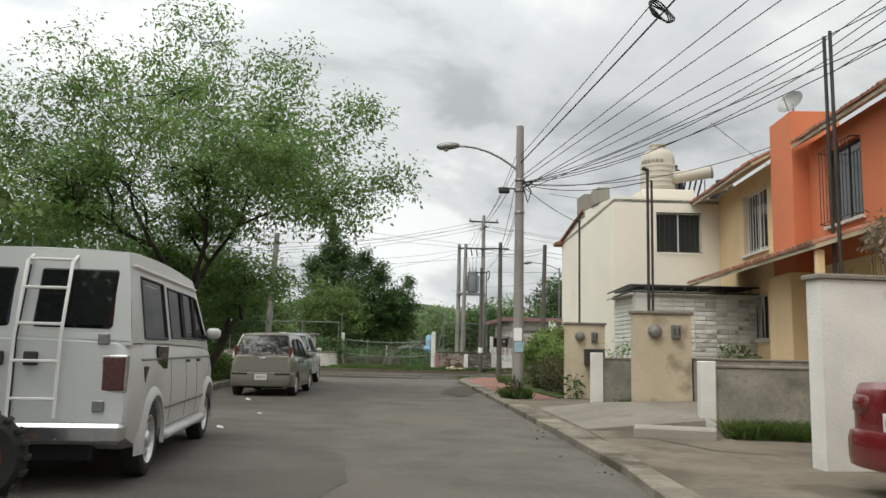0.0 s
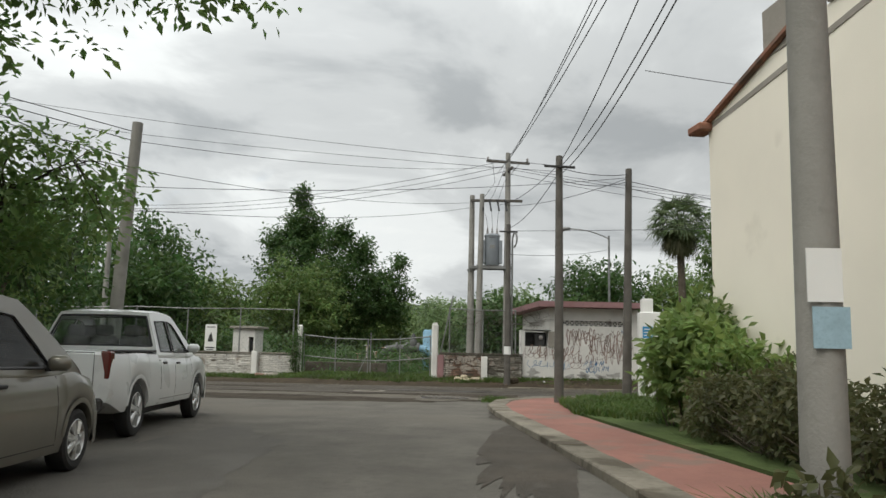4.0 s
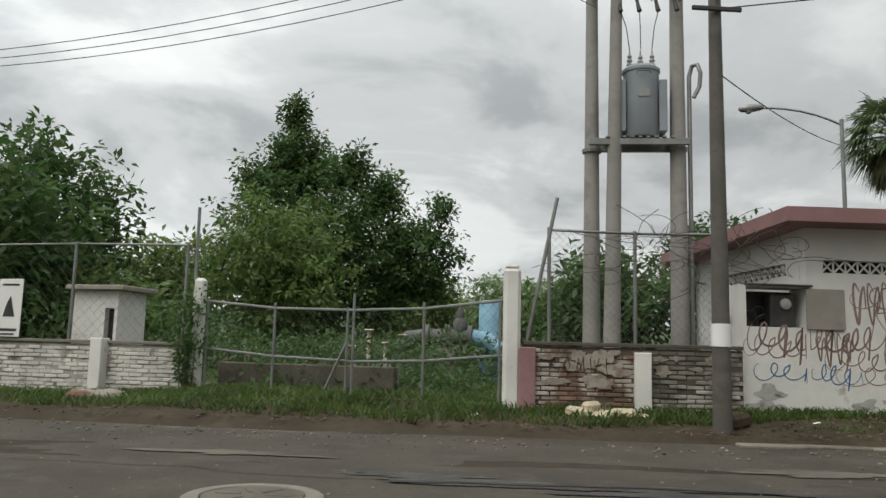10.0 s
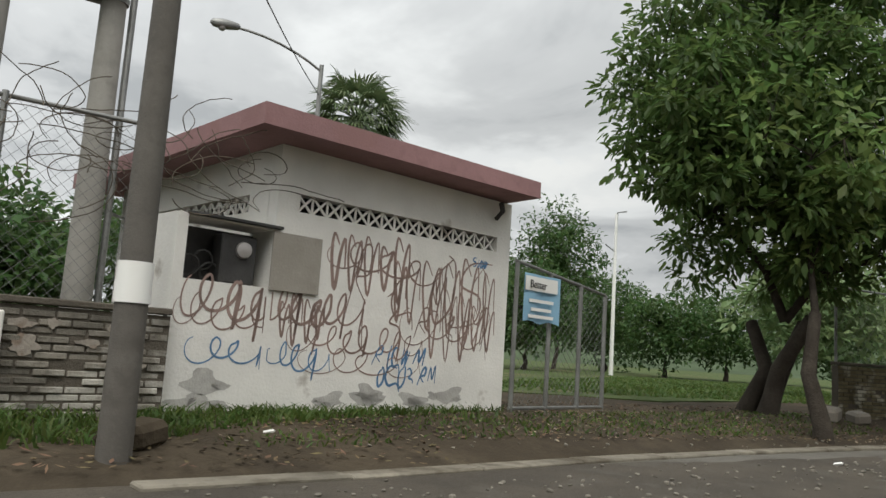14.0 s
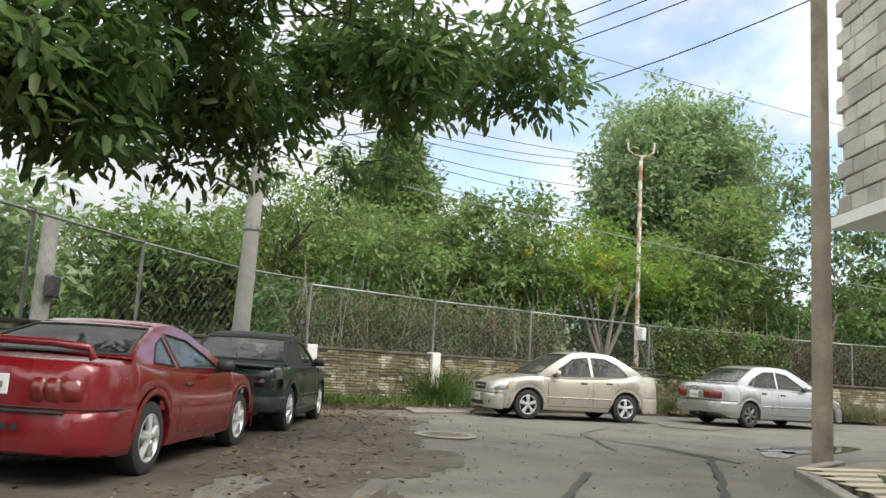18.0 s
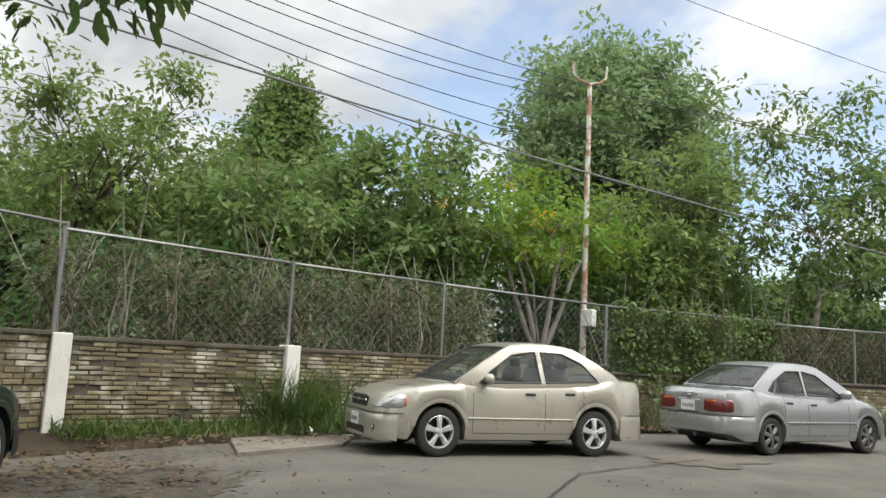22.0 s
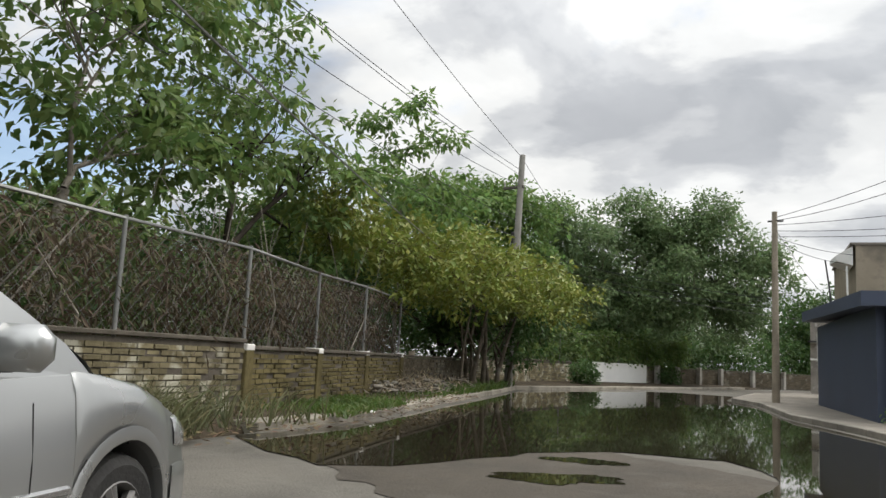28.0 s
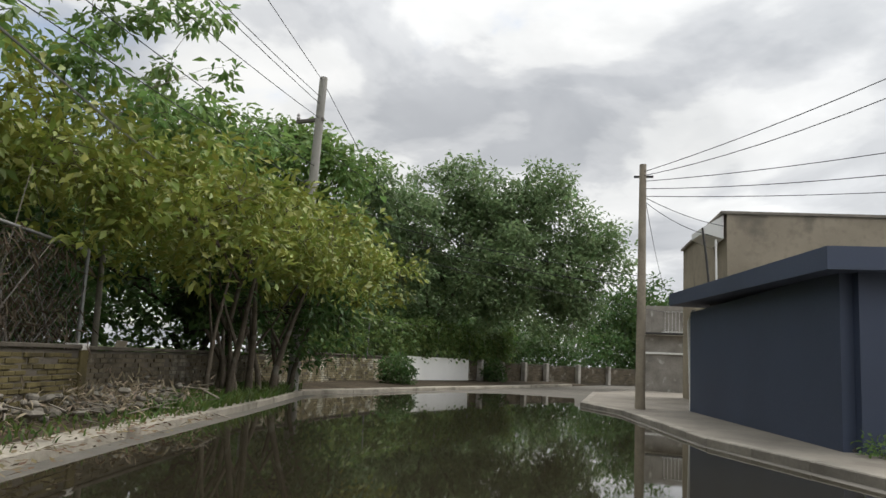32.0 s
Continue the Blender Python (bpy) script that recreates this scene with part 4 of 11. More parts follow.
SOOTWALL = mat("stained_cement", (0.255, 0.238, 0.20), 0.95, vary=0.35, big=1.6, fine=30, bump=0.5, stain=(0.12, 0.11, 0.092), stain_at=0.52, stain_scale=1.0)
# garage with white brick walls and a flat dark canopy
garage = thing("garage", "white painted brick garage with a dark canopy", "garage")
GA, GB, GC = (5.0, 26.6), (5.2, 24.0), (8.4, 24.3)
part("side_wall", pierced(GA, GB, 0.05, 2.92, 0.16, []), WHITEWASH, garage)
part("front_wall", pierced(GB, GC, 0.05, 2.92, 0.16, []), WHITEWASH, garage)
part("corner_pier", Shape().box((5.22, 24.02, 1.5), (0.3, 0.28, 2.95), 5, 0.01), WHITEWASH, garage)
for a, b, nrow in ((GA, GB, 22), (GB, GC, 22)):
    d, n, L = frame2(a, b)
    ang = math.degrees(math.atan2(d.y, d.x))
    for j in range(nrow):
        k0 = 0.0
        while k0 < L:
            ln = min(0.3, L - k0) if a is GB else L
            if random.random() > 0.04:
                p = on_wall(a, b, k0 + ln / 2, 0.25 + j * 0.12, 0.004)
                part("brick", Shape().box(p, (ln - 0.022, 0.04, 0.098), ang, 0.01), LIMEBRICK if k0 < 1.4 or random.random() < 0.55 else WHITEBRICK, garage)
            k0 += ln
part("canopy", Shape().prism([(5.1, 24.2), (8.5, 24.5), (8.5, 27.15), (5.05, 27.0)], 3.14, 3.19), DARKSTEEL, garage, "dark corrugated canopy sheet")
part("wall_cap", Shape().prism([(4.98, 23.86), (8.45, 24.16), (8.45, 24.5), (5.3, 24.22)], 2.92, 2.99), WHITEWASH, garage)
part("wall_cap", Shape().prism([(4.8, 26.6), (5.0, 24.2), (5.24, 24.22), (5.06, 26.62)], 2.92, 2.99), WHITEWASH, garage)
for p, q in (((4.9, 23.75, 2.95), (8.45, 24.05, 2.95)), ((4.9, 23.75, 3.13), (8.45, 24.05, 3.13)), ((4.9, 23.75, 3.13), (4.85, 27.0, 3.13)), ((4.9, 23.75, 2.95), (4.85, 27.0, 2.95))):
    part("canopy_rail", Shape().tube([p, q], 0.025, 5), DARKSTEEL, garage)
for k in range(11):
    p = lerp((4.9, 23.75, 2.95), (8.45, 24.05, 2.95), k / 10)
    part("canopy_strut", Shape().tube([p, (p[0] + 0.12, p[1], 3.13)], 0.012, 4), DARKSTEEL, garage)


def meter_wall(label, a, b, h, th, m, mast=None, cap=True, base=0.06):
    """A service wall with an electric meter, a box and perhaps a mast."""
    w = thing("meter_wall", label, "meter wall")
    d, n, L = frame2(a, b)
    ang = math.degrees(math.atan2(d.y, d.x))
    part("wall", pierced(a, b, base, h, th, []), m, w)
    if cap:
        p = on_wall(a, b, L / 2, h + 0.03, -th / 2)
        part("coping", Shape().box(p, (L + 0.08, th + 0.08, 0.06), ang, 0.012), CONCRETE, w)
    o = on_wall(a, b, L * 0.36, h - 0.32, 0.0)
    mt = part("meter", Shape().lathe([(0.13, 0.0), (0.13, 0.05), (0.115, 0.07), (0.1, 0.13), (0.05, 0.15)], n=18, axis="y"), STEEL, w, "round glass electric meter", smooth=40)
    mt.matrix_basis = Matrix.Translation(o) @ Matrix.Rotation(math.radians(ang), 4, "Z") @ Matrix.Rotation(math.pi, 4, "Z")
    part("switch_box", Shape().box(on_wall(a, b, L * 0.72, h - 0.32, 0.05), (0.16, 0.1, 0.26), ang, 0.015), STEEL, w)
    part("switch_handle", Shape().tube([on_wall(a, b, L * 0.72 - 0.04, h - 0.25, 0.11), on_wall(a, b, L * 0.72 - 0.04, h - 0.38, 0.13), on_wall(a, b, L * 0.72 + 0.04, h - 0.38, 0.13), on_wall(a, b, L * 0.72 + 0.04, h - 0.25, 0.11)], 0.01, 4), DARKSTEEL, w)
    if mast:
        part("mast", Shape().tube([(mast[0], mast[1], h - 0.9), (mast[0], mast[1], mast[2])], 0.028, 8), DARKSTEEL, w, "dark conduit mast")
        part("mast_head", Shape().tube([(mast[0], mast[1], mast[2] - 0.02), (mast[0], mast[1], mast[2] + 0.06), (mast[0] - 0.1, mast[1], mast[2] + 0.1)], 0.04, 6), DARKSTEEL, w)
    return w


w = meter_wall("stained cream meter wall with a conduit mast", (3.25, 24.15), (4.32, 24.25), 2.06, 0.22, TANWALL, (3.66, 24.45, 4.9))
part("gas_box", Shape().box((4.0, 24.05, 1.2), (0.5, 0.3, 0.42), 5, 0.015), DARKSTEEL, w)
w = meter_wall("tan meter wall with twin gauges", (3.78, 17.6), (4.86, 17.66), 2.04, 0.22, TANWALL, (4.12, 17.85, 4.79), base=0.2)
part("mast", Shape().tube([(4.2, 17.86, 1.2), (4.2, 17.86, 4.65)], 0.024, 8), DARKSTEEL, w)
w = meter_wall("white meter wall beside the parked red car", (4.6, 11.5), (7.3, 12.0), 2.14, 0.26, WHITEWASH)


def yard_wall(name_label, a, b, z1, m, th=0.15, cap=True, post=None):
    w = thing("yard_wall", name_label, "wall")
    part("wall", pierced(a, b, 0.05, z1, th, []), m, w)
    d, n, L = frame2(a, b)
    if cap:
        part("coping", Shape().box(on_wall(a, b, L / 2, z1 + 0.02, -th / 2), (L, th + 0.04, 0.05), math.degrees(math.atan2(d.y, d.x)), 0.012), CONCRETE, w)
    if post:
        part("post", Shape().box((a[0], a[1] + 0.08, post / 2), (0.24, 0.26, post), math.degrees(math.atan2(d.y, d.x)), 0.012), WHITEWASH, w)
    return w


yard_wall("low grey rendered yard wall with peeling paint", (3.6, 20.9), (6.9, 21.2), 1.16, SOOTWALL, post=1.31)
yard_wall("low cracked grey yard wall before the porch", (4.45, 15.25), (7.3, 15.0), 1.1, SOOTWALL, post=1.2)
yard_wall("short grey wall between driveways", (4.9, 17.7), (8.2, 17.8), 1.2, GREYREND)
structure("driveway_ramp", Shape().prism([(2.6, 15.4), (4.3, 14.9), (4.9, 17.55), (3.8, 17.55), (3.55, 20.8), (2.2, 20.0)], 0.06, [0.1, 0.32, 0.45, 0.42, 0.2, 0.1]), CONCRETE, "cracked pale concrete driveway ramp", "driveway")
structure("driveway_step", Shape().box((3.75, 14.55, 0.14), (1.15, 0.55, 0.2), -12, 0.02), GREYBLOCK, "broken concrete step at the driveway", "step")
structure("driveway_apron", Shape().prism([(2.85, 7), (6.5, 7), (6.5, 11.2), (4.4, 11.3), (4.6, 15.5), (2.6, 15.2)], 0.06, 0.1), DIRTYPAVE, "patched earthy concrete apron", "driveway")

# ochre and orange row house
HA = (8.4, 27.35)
row = thing("house", "ochre and orange row house with barred windows and tiled eaves", "house")
part("front_wall", pierced(HA, (8.4, 21.9), 0.05, 6.3, 0.2, [(2.25, 4.05, 4.12, 5.82), (2.0, 3.9, 1.75, 2.95), (4.6, 5.4, 0.1, 2.95)]), OCHRE, row, "ochre rendered wall")
part("tower", Shape().box((8.55, 21.25, 3.5), (1.1, 1.3, 6.9), 0, 0.01), ORANGE, row, "orange rendered pier")
part("orange_wall", pierced((8.38, 20.6), (8.38, 8.0), 3.3, 6.15, 0.2, [(0.9, 2.4, 4.1, 5.72)]), ORANGE, row, "orange rendered wall")
part("porch_wall", pierced((8.38, 20.6), (8.38, 8.0), 0.05, 3.29, 0.2, [(0.5, 1.7, 1.0, 2.5), (2.3, 3.2, 0.1, 2.5)]), OCHRE, row, "ochre rendered porch wall")
part("porch_base", Shape().box((8.45, 21.25, 1.6), (1.16, 1.34, 3.2), 0, 0.01), OCHRE, row)
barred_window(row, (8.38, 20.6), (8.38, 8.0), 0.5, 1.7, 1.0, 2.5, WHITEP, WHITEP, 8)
gate = part("porch_gate", Shape().box((8.5, 17.85, 1.3), (0.05, 0.9, 2.4), 0, 0.01), DARKSTEEL, row, "dark barred porch gate")
for k in range(8):
    part("grille_bar", Shape().tube([(8.36, 17.43 + 0.12 * k, 0.15), (8.36, 17.43 + 0.12 * k, 2.48)], 0.01, 5), WHITEP, gate)
part("roof", Shape().prism([(8.5, 8), (14, 8), (14, 27.3), (8.5, 27.3)], 6.0, 6.12), GREYBLOCK, row)
part("end_wall", Shape().prism([(8.6, 27.15), (14, 27.15), (14, 27.35), (8.6, 27.35)], 0.05, 6.1), OCHRE, row)
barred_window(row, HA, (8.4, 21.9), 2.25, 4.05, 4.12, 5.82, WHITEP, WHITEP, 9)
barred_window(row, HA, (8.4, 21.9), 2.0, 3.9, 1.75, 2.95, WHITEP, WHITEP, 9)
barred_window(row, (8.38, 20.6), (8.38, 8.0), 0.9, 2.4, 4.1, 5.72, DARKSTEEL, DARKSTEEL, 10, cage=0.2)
dg = part("door", Shape().box((8.52, 22.35, 1.5), (0.05, 0.8, 2.8), 0, 0.01), DARKSTEEL, row, "dark barred front door")
for k in range(7):
    part("grille_bar", Shape().tube([(8.36, 22.0 + 0.12 * k, 0.15), (8.36, 22.0 + 0.12 * k, 2.9)], 0.01, 5), WHITEP, dg)


def tile_roof(house, x0, x1, z0, z1, y0, y1, w=0.2):
    """A lean-to of half-round clay tiles: one roll of tiles for each line down the slope."""
    part("roof_deck", Shape().prism([(x0, y0), (x1, y0), (x1, y1), (x0, y1)], [z0 - 0.08, z1 - 0.08, z1 - 0.08, z0 - 0.08], [z0, z1, z1, z0]), TANWALL, house)
    n = int((y1 - y0) / w)
    prof = Shape()
    for k in range(7):
        a = math.pi * k / 6
        for x, z in ((x0 - 0.05, z0), (x1, z1)):
            prof.v.append((x, 0.09 * math.cos(a), z + 0.075 * math.sin(a) + 0.005))
    for k in range(6):
        prof.f.append((2 * k, 2 * k + 1, 2 * k + 3, 2 * k + 2))
    prof.f.append(tuple(range(0, 14, 2)))
    me = prof.mesh("roof_tile", TILE, 60)
    for i in range(n):
        ob = new("roof_tile", me)
        ob.parent = house
        ob.matrix_basis = Matrix.Translation((random.uniform(-0.02, 0.02), y0 + (i + 0.5) * w, 0))


tile_roof(row, 7.55, 8.5, 6.05, 6.55, 21.95, 27.4)
tile_roof(row, 7.0, 8.45, 3.35, 3.85, 17.2, 25.8)
tile_roof(row, 7.95, 8.5, 6.1, 6.4, 8.0, 20.5)
for y in (17.4, 25.5):
    part("porch_post", Shape().box((7.15, y, 1.65), (0.14, 0.14, 3.25), 0, 0.012), OCHRE, row)
for y in (17.15, 17.4):
    part("roof_mast", Shape().tube([(7.42, y, 2.2), (7.4, y, 7.4)], 0.035, 8), DARKSTEEL, row, "dark steel service mast")
dish = thing("satellite_dish", "small grey satellite dish on the orange pier", "satellite dish", at=pose(8.3, 21.2, 7.3, 0, 62, 215))
part("dish", Shape().lathe([(0.02, 0.0), (0.15, 0.02), (0.25, 0.06), (0.32, 0.11)], n=20, cap=False), STEEL, dish, smooth=60)
part("feed_arm", Shape().tube([(0.25, 0, 0.05), (0.05, 0, 0.38)], 0.012, 5), STEEL, dish)
part("bracket", Shape().tube([(0, 0, 0), (0.25, 0, -0.22), (0.36, 0, -0.5)], 0.022, 6), DARKSTEEL, dish)

# navy blue house at the flooded street
BA, BB, BC = (31.3, 9.65), (28.2, 18.4), (19.2, 15.0)
blue_house = thing("house", "navy blue single-storey house with a sloping flat roof", "house")
part("street_wall", pierced(BA, BB, 0.05, 2.62, -0.18, []), NAVY, blue_house)
part("front_wall", pierced(BB, BC, 0.05, 2.62, -0.18, []), NAVY, blue_house)
part("back_wall", Shape().prism([BA, (31.1, 9.45), (22.3, 6.2), (22.4, 6.4)], 0.05, 2.62), NAVY, blue_house)
d, n, L = frame2(BA, BB)
RA, RB = Vector((*BA, 0)) - d * 0.9 + n * 0.55, Vector((*BB, 0)) + d * 0.55 + n * 0.55
e, m, L2 = frame2(BB, BC)
RC, RD = RB + e * 8.5, RA + e * 8.5
part("roof", Shape().prism([(p.x, p.y) for p in (RA, RB, RC, RD)][::-1], [2.72, 2.72, 2.56, 2.84], [3.02, 3.02, 2.88, 3.16]), mat("navy_fascia", (0.045, 0.06, 0.10), 0.6, vary=0.12, big=0.5, fine=40, bump=0.06), blue_house)
part("plinth_strip", Shape().tube([(p.x, p.y, 0.14) for p in (Vector((*BA, 0)) + n * 0.02, Vector((*BB, 0)) + n * 0.02)], 0.05, 4), CONCRETE, blue_house)
part("wall_scuff", Shape().box(on_wall(BA, BB, 9.0, 0.75, 0.004), (0.07, 0.006, 0.3), math.degrees(math.atan2(d.y, d.x)), 0), WHITEP, blue_house)
part("wall_scuff", Shape().box(on_wall(BA, BB, 0.35, 0.4, 0.004), (0.06, 0.006, 0.16), math.degrees(math.atan2(d.y, d.x)), 0), WHITEP, blue_house)
part("downpipe", Shape().tube([(31.42, 9.4, 2.7), (31.55, 9.3, 2.4), (31.5, 9.2, 0.1)], 0.05, 8), WHITEP, blue_house)

TANBLOCK = mat("tan_cement", (0.29, 0.25, 0.19), 0.93, vary=0.22, big=0.6, fine=40, bump=0.4, stain=(0.17, 0.15, 0.12), stain_at=0.56, stain_scale=0.9)
# grey unfinished house behind it
grey = thing("house", "unfinished grey cement house with a white balcony end", "house")
part("wall", Shape().prism([(30.8, 6.85), (20, 3.2), (22, -4), (33, -0.5)], 0.05, 5.75), TANBLOCK, grey)
part("roof_lip", Shape().prism([(30.95, 6.95), (20, 3.3), (22, -4), (33.1, -0.5)], 5.75, 5.83), CONCRETE, grey)
part("canopy_end", Shape().prism([(30.9, 6.8), (31.5, 6.6), (32.0, 5.2), (31.4, 5.0)], [5.02, 5.24, 5.24, 5.02], [5.72, 5.42, 5.42, 5.72]), WHITEP, grey)
part("downpipe", Shape().tube([(31.12, 6.75, 5.0), (31.1, 6.78, 3.6), (31.05, 6.8, 0.1)], 0.035, 6), WHITEP, grey)
roof_tank("white plastic tank on the blue house", 25.3, 14.0, 2.95, 0.5, 0.55, WHITEP)

pole("utility_pole", "slim dark service mast on the blue house's roof", (30.95, 9.9, 3.1), 1.7, 0.03, 0.025, DARKSTEEL, lean=(0.2, 0.05))

# small house closing the far end of the street
far = thing("house", "small far house with a white barred window", "house")
FA, FB = (35.75, -8.0), (32.5, -8.0)
part("wall", pierced(FA, FB, 0.05, 4.2, 0.2, [(0.85, 1.85, 2.95, 3.95)]), GREYREND, far)
part("wall_side", Shape().prism([(35.75, -8), (35.75, -14), (32.5, -14), (32.5, -8.2)], 0.05, 4.2), GREYREND, far)
part("white_band", Shape().box((34.1, -7.97, 1.92), (3.3, 0.08, 0.1), 0, 0.01), WHITEP, far)
part("white_band", Shape().box((34.1, -7.97, 2.82), (3.3, 0.08, 0.08), 0, 0.01), WHITEP, far)
barred_window(far, FA, FB, 0.85, 1.85, 2.95, 3.95, WHITEP, WHITEP, 6)
part("ledge", Shape().box((34.1, -7.8, 2.86), (3.4, 0.3, 0.09), 0, 0.01), DARKSTEEL, far)

# corner house with stone cladding, upper floor jutting over the pavement
CY = 0.52
corner = thing("house", "white corner house clad in pale split stone", "house")
part("lower_wall", Shape().prism([(12.6, 37.6 + CY), (18.2, 37.9 + CY), (18.6, 32), (12.6, 32)], 0.05, 3.3), WHITEP, corner)
part("upper_wall", Shape().prism([(12.6, 38.6 + CY), (18.6, 38.95 + CY), (19.0, 32), (12.6, 32)], 3.45, 7.6), WHITEP, corner)
part("soffit", Shape().prism([(12.5, 38.72 + CY), (18.72, 39.07 + CY), (19.2, 32), (12.5, 32)], 3.28, 3.44), WHITEP, corner)
for j in range(17):
    x = 18.62 - (j % 2) * 0.2
    while x > 14.0:
        ln = random.uniform(0.32, 0.6)
        if not (x < 17.4 and x > 16.0 and 5.0 < 3.5 + j * 0.24 < 6.6):
            part("cladding_stone", Shape().box((x - ln / 2, 38.62 + CY + (x - 12.6) * 0.058, 3.58 + j * 0.24), (ln - 0.015, 0.06 + random.random() * 0.05, 0.225), 3.3, 0.012), STONE, corner)
        x -= ln
part("window", Shape().box((16.7, 38.86 + CY, 5.8), (1.3, 0.05, 1.5), 3.3, 0.01), GLASS, corner)
for k in range(12):
    part("paving_strip", Shape().box((13.2 + 0.42 * k, 39.75, 0.113), (0.2, 1.7 - 0.02 * k, 0.012), 20, 0.003), TANWALL, corner)

# ---- pump station: hut, gate, fences, transformer ----
def net(s, corners, pitch=0.13, r=0.0018):
    """Chain-link: two families of slanting wires over a four-cornered panel (a, b along the foot; c, d along the top)."""
    a, b, c, d = (Vector(p) for p in corners)
    L, H = (b - a).length, (d - a).length
    n = ((b - a).cross(d - a)).normalized() * 0.004

    def at(u, v):
        return a.lerp(b, u / L).lerp(d.lerp(c, u / L), v / H)

    k = -H
    while k < L:
        for sg in (1, -1):
            u0, u1 = (k, k + H) if sg > 0 else (k + H, k)
            v0, v1 = 0.0, H
            if sg > 0:
                if u0 < 0:
                    v0, u0 = -u0, 0.0
                if u1 > L:
                    v1, u1 = H - (u1 - L), L
            else:
                if u0 > L:
                    v0, u0 = u0 - L, L
                if u1 < 0:
                    v1, u1 = H + u1, 0.0
            if v1 - v0 > 0.05:
                p, q = at(u0, v0), at(u1, v1)
                w = (q - p).normalized()
                side = w.cross(n).normalized() * r
                s.add([tuple(p - side), tuple(p + side), tuple(q + side), tuple(q - side), tuple(p + n * sg), tuple(q + n * sg)], [(0, 1, 2, 3), (0, 4, 5, 3), (1, 4, 5, 2)])
        k += pitch
    return s


def fence(label, line, z0, z1, post_every=2.6, rail=True, pitch=0.16, post_mat=None, low_rail=False, sag=0.0, kind_name="chain_link_fence", posts=None):
    """A wire fence on a line: posts, a top pipe and the netting between them."""
    f = thing(kind_name, label, "fence")
    pts = []
    for a, b in zip(line, line[1:]):
        n = max(1, round(math.dist(a, b) / post_every))
        pts += [lerp(a, b, i / n) for i in range(n)]
    pts.append(line[-1])
    tops = []
    za, zb = z1 if isinstance(z1, tuple) else (z1, z1)
    for i, p in enumerate(pts):
        h = za + (zb - za) * i / (len(pts) - 1) + random.uniform(-0.03, 0.04)
        part("post", Shape().tube([(p[0], p[1], z0 - 0.3), (p[0] + random.uniform(-0.02, 0.02), p[1], h)], 0.03, 7), post_mat or STEEL, f, smooth=60)
        tops.append((p[0], p[1], h - 0.04))
    mesh_s = Shape()
    for a, b in zip(tops, tops[1:]):
        m = lerp(a, b, 0.5)
        if rail:
            part("top_rail", Shape().tube([a, (m[0], m[1], m[2] - sag), b], 0.022, 6), post_mat or STEEL, f, smooth=60)
        net(mesh_s, [(a[0], a[1], z0), (b[0], b[1], z0), b, a], pitch)
    tagged(part("wire_netting", mesh_s, NETTING, f), "grey chain-link netting", kind="stuff")
    return f


# pump house
HL, HR = (2.78, 49.95), (6.46, 50.64)
hd, hn, hl = frame2(HL, HR)
hang = math.degrees(math.atan2(hd.y, hd.x))
HLB, HRB = Vector((*HL, 0)) - hn * 4.2, Vector((*HR, 0)) - hn * 4.2
hut = thing("pump_house", "whitewashed pump house covered in painted scrawls", "building")
part("front_wall", pierced(HL, HR, 0.05, 3.12, 0.18, [(0.28, 3.48, 2.42, 2.62)]), WHITEWASH, hut)
HLS, HRS = Vector((*HL, 0)) - hn * 0.19, Vector((*HR, 0)) - hn * 0.19
part("side_wall", pierced((HLB.x, HLB.y), (HLS.x, HLS.y), 0.05, 3.12, 0.18, [(1.2, 3.6, 2.42, 2.62)]), WHITEWASH, hut)
part("side_wall", pierced((HRS.x, HRS.y), (HRB.x, HRB.y), 0.05, 3.12, 0.18, []), WHITEWASH, hut)
part("back_wall", pierced((HRB.x, HRB.y), (HLB.x, HLB.y), 0.05, 3.12, 0.18, []), WHITEWASH, hut)
# black filler box, painting the hut's unlit inside behind the lattice
part("dark_inside", Shape().box((4.35, 52.2, 1.6), (2.6, 3.0, 2.9), hang, 0), BLACKP, hut)
for a, b, u0, u1 in ((HL, HR, 0.28, 3.48), ((HLB.x, HLB.y), HL, 1.2, 3.6)):
    n_cell = int((u1 - u0) / 0.2)
    cw = (u1 - u0) / n_cell
    for k in range(n_cell):
        ua, ub = u0 + k * cw, u0 + (k + 1) * cw
        lat = Shape()
        for p, q in (((ua, 2.42), (ub, 2.62)), ((ua, 2.62), (ub, 2.42)), ((ua, 2.42), (ua, 2.62))):
            lat.tube([on_wall(a, b, p[0], p[1], -0.06), on_wall(a, b, q[0], q[1], -0.06)], 0.016, 5)
        part("lattice_block", lat, WHITEWASH, hut)
# roof slab with a faded red edge
ov = 0.52
r0 = Vector((*HL, 0)) - hd * 0.55 + hn * ov
r1 = Vector((*HR, 0)) - hd * 0.02 + hn * ov
r2, r3 = r1 - hn * (4.2 + 2 * ov), r0 - hn * (4.2 + 2 * ov)
quad = [(p.x, p.y) for p in (r0, r1, r2, r3)]
part("roof_slab", Shape().prism(quad, [3.12, 3.16, 3.04, 3.02], [3.34, 3.38, 3.26, 3.24]), PINK, hut, "roof slab with faded red edges")
part("roof_screed", Shape().prism([(p.x, p.y) for p in (r0 - hn * 0.1 + hd * 0.1, r1 - hn * 0.1 - hd * 0.1, r2 + hn * 0.1 - hd * 0.1, r3 + hn * 0.1 + hd * 0.1)], 3.24, [3.345, 3.325, 3.245, 3.265]), GREYBLOCK, hut)
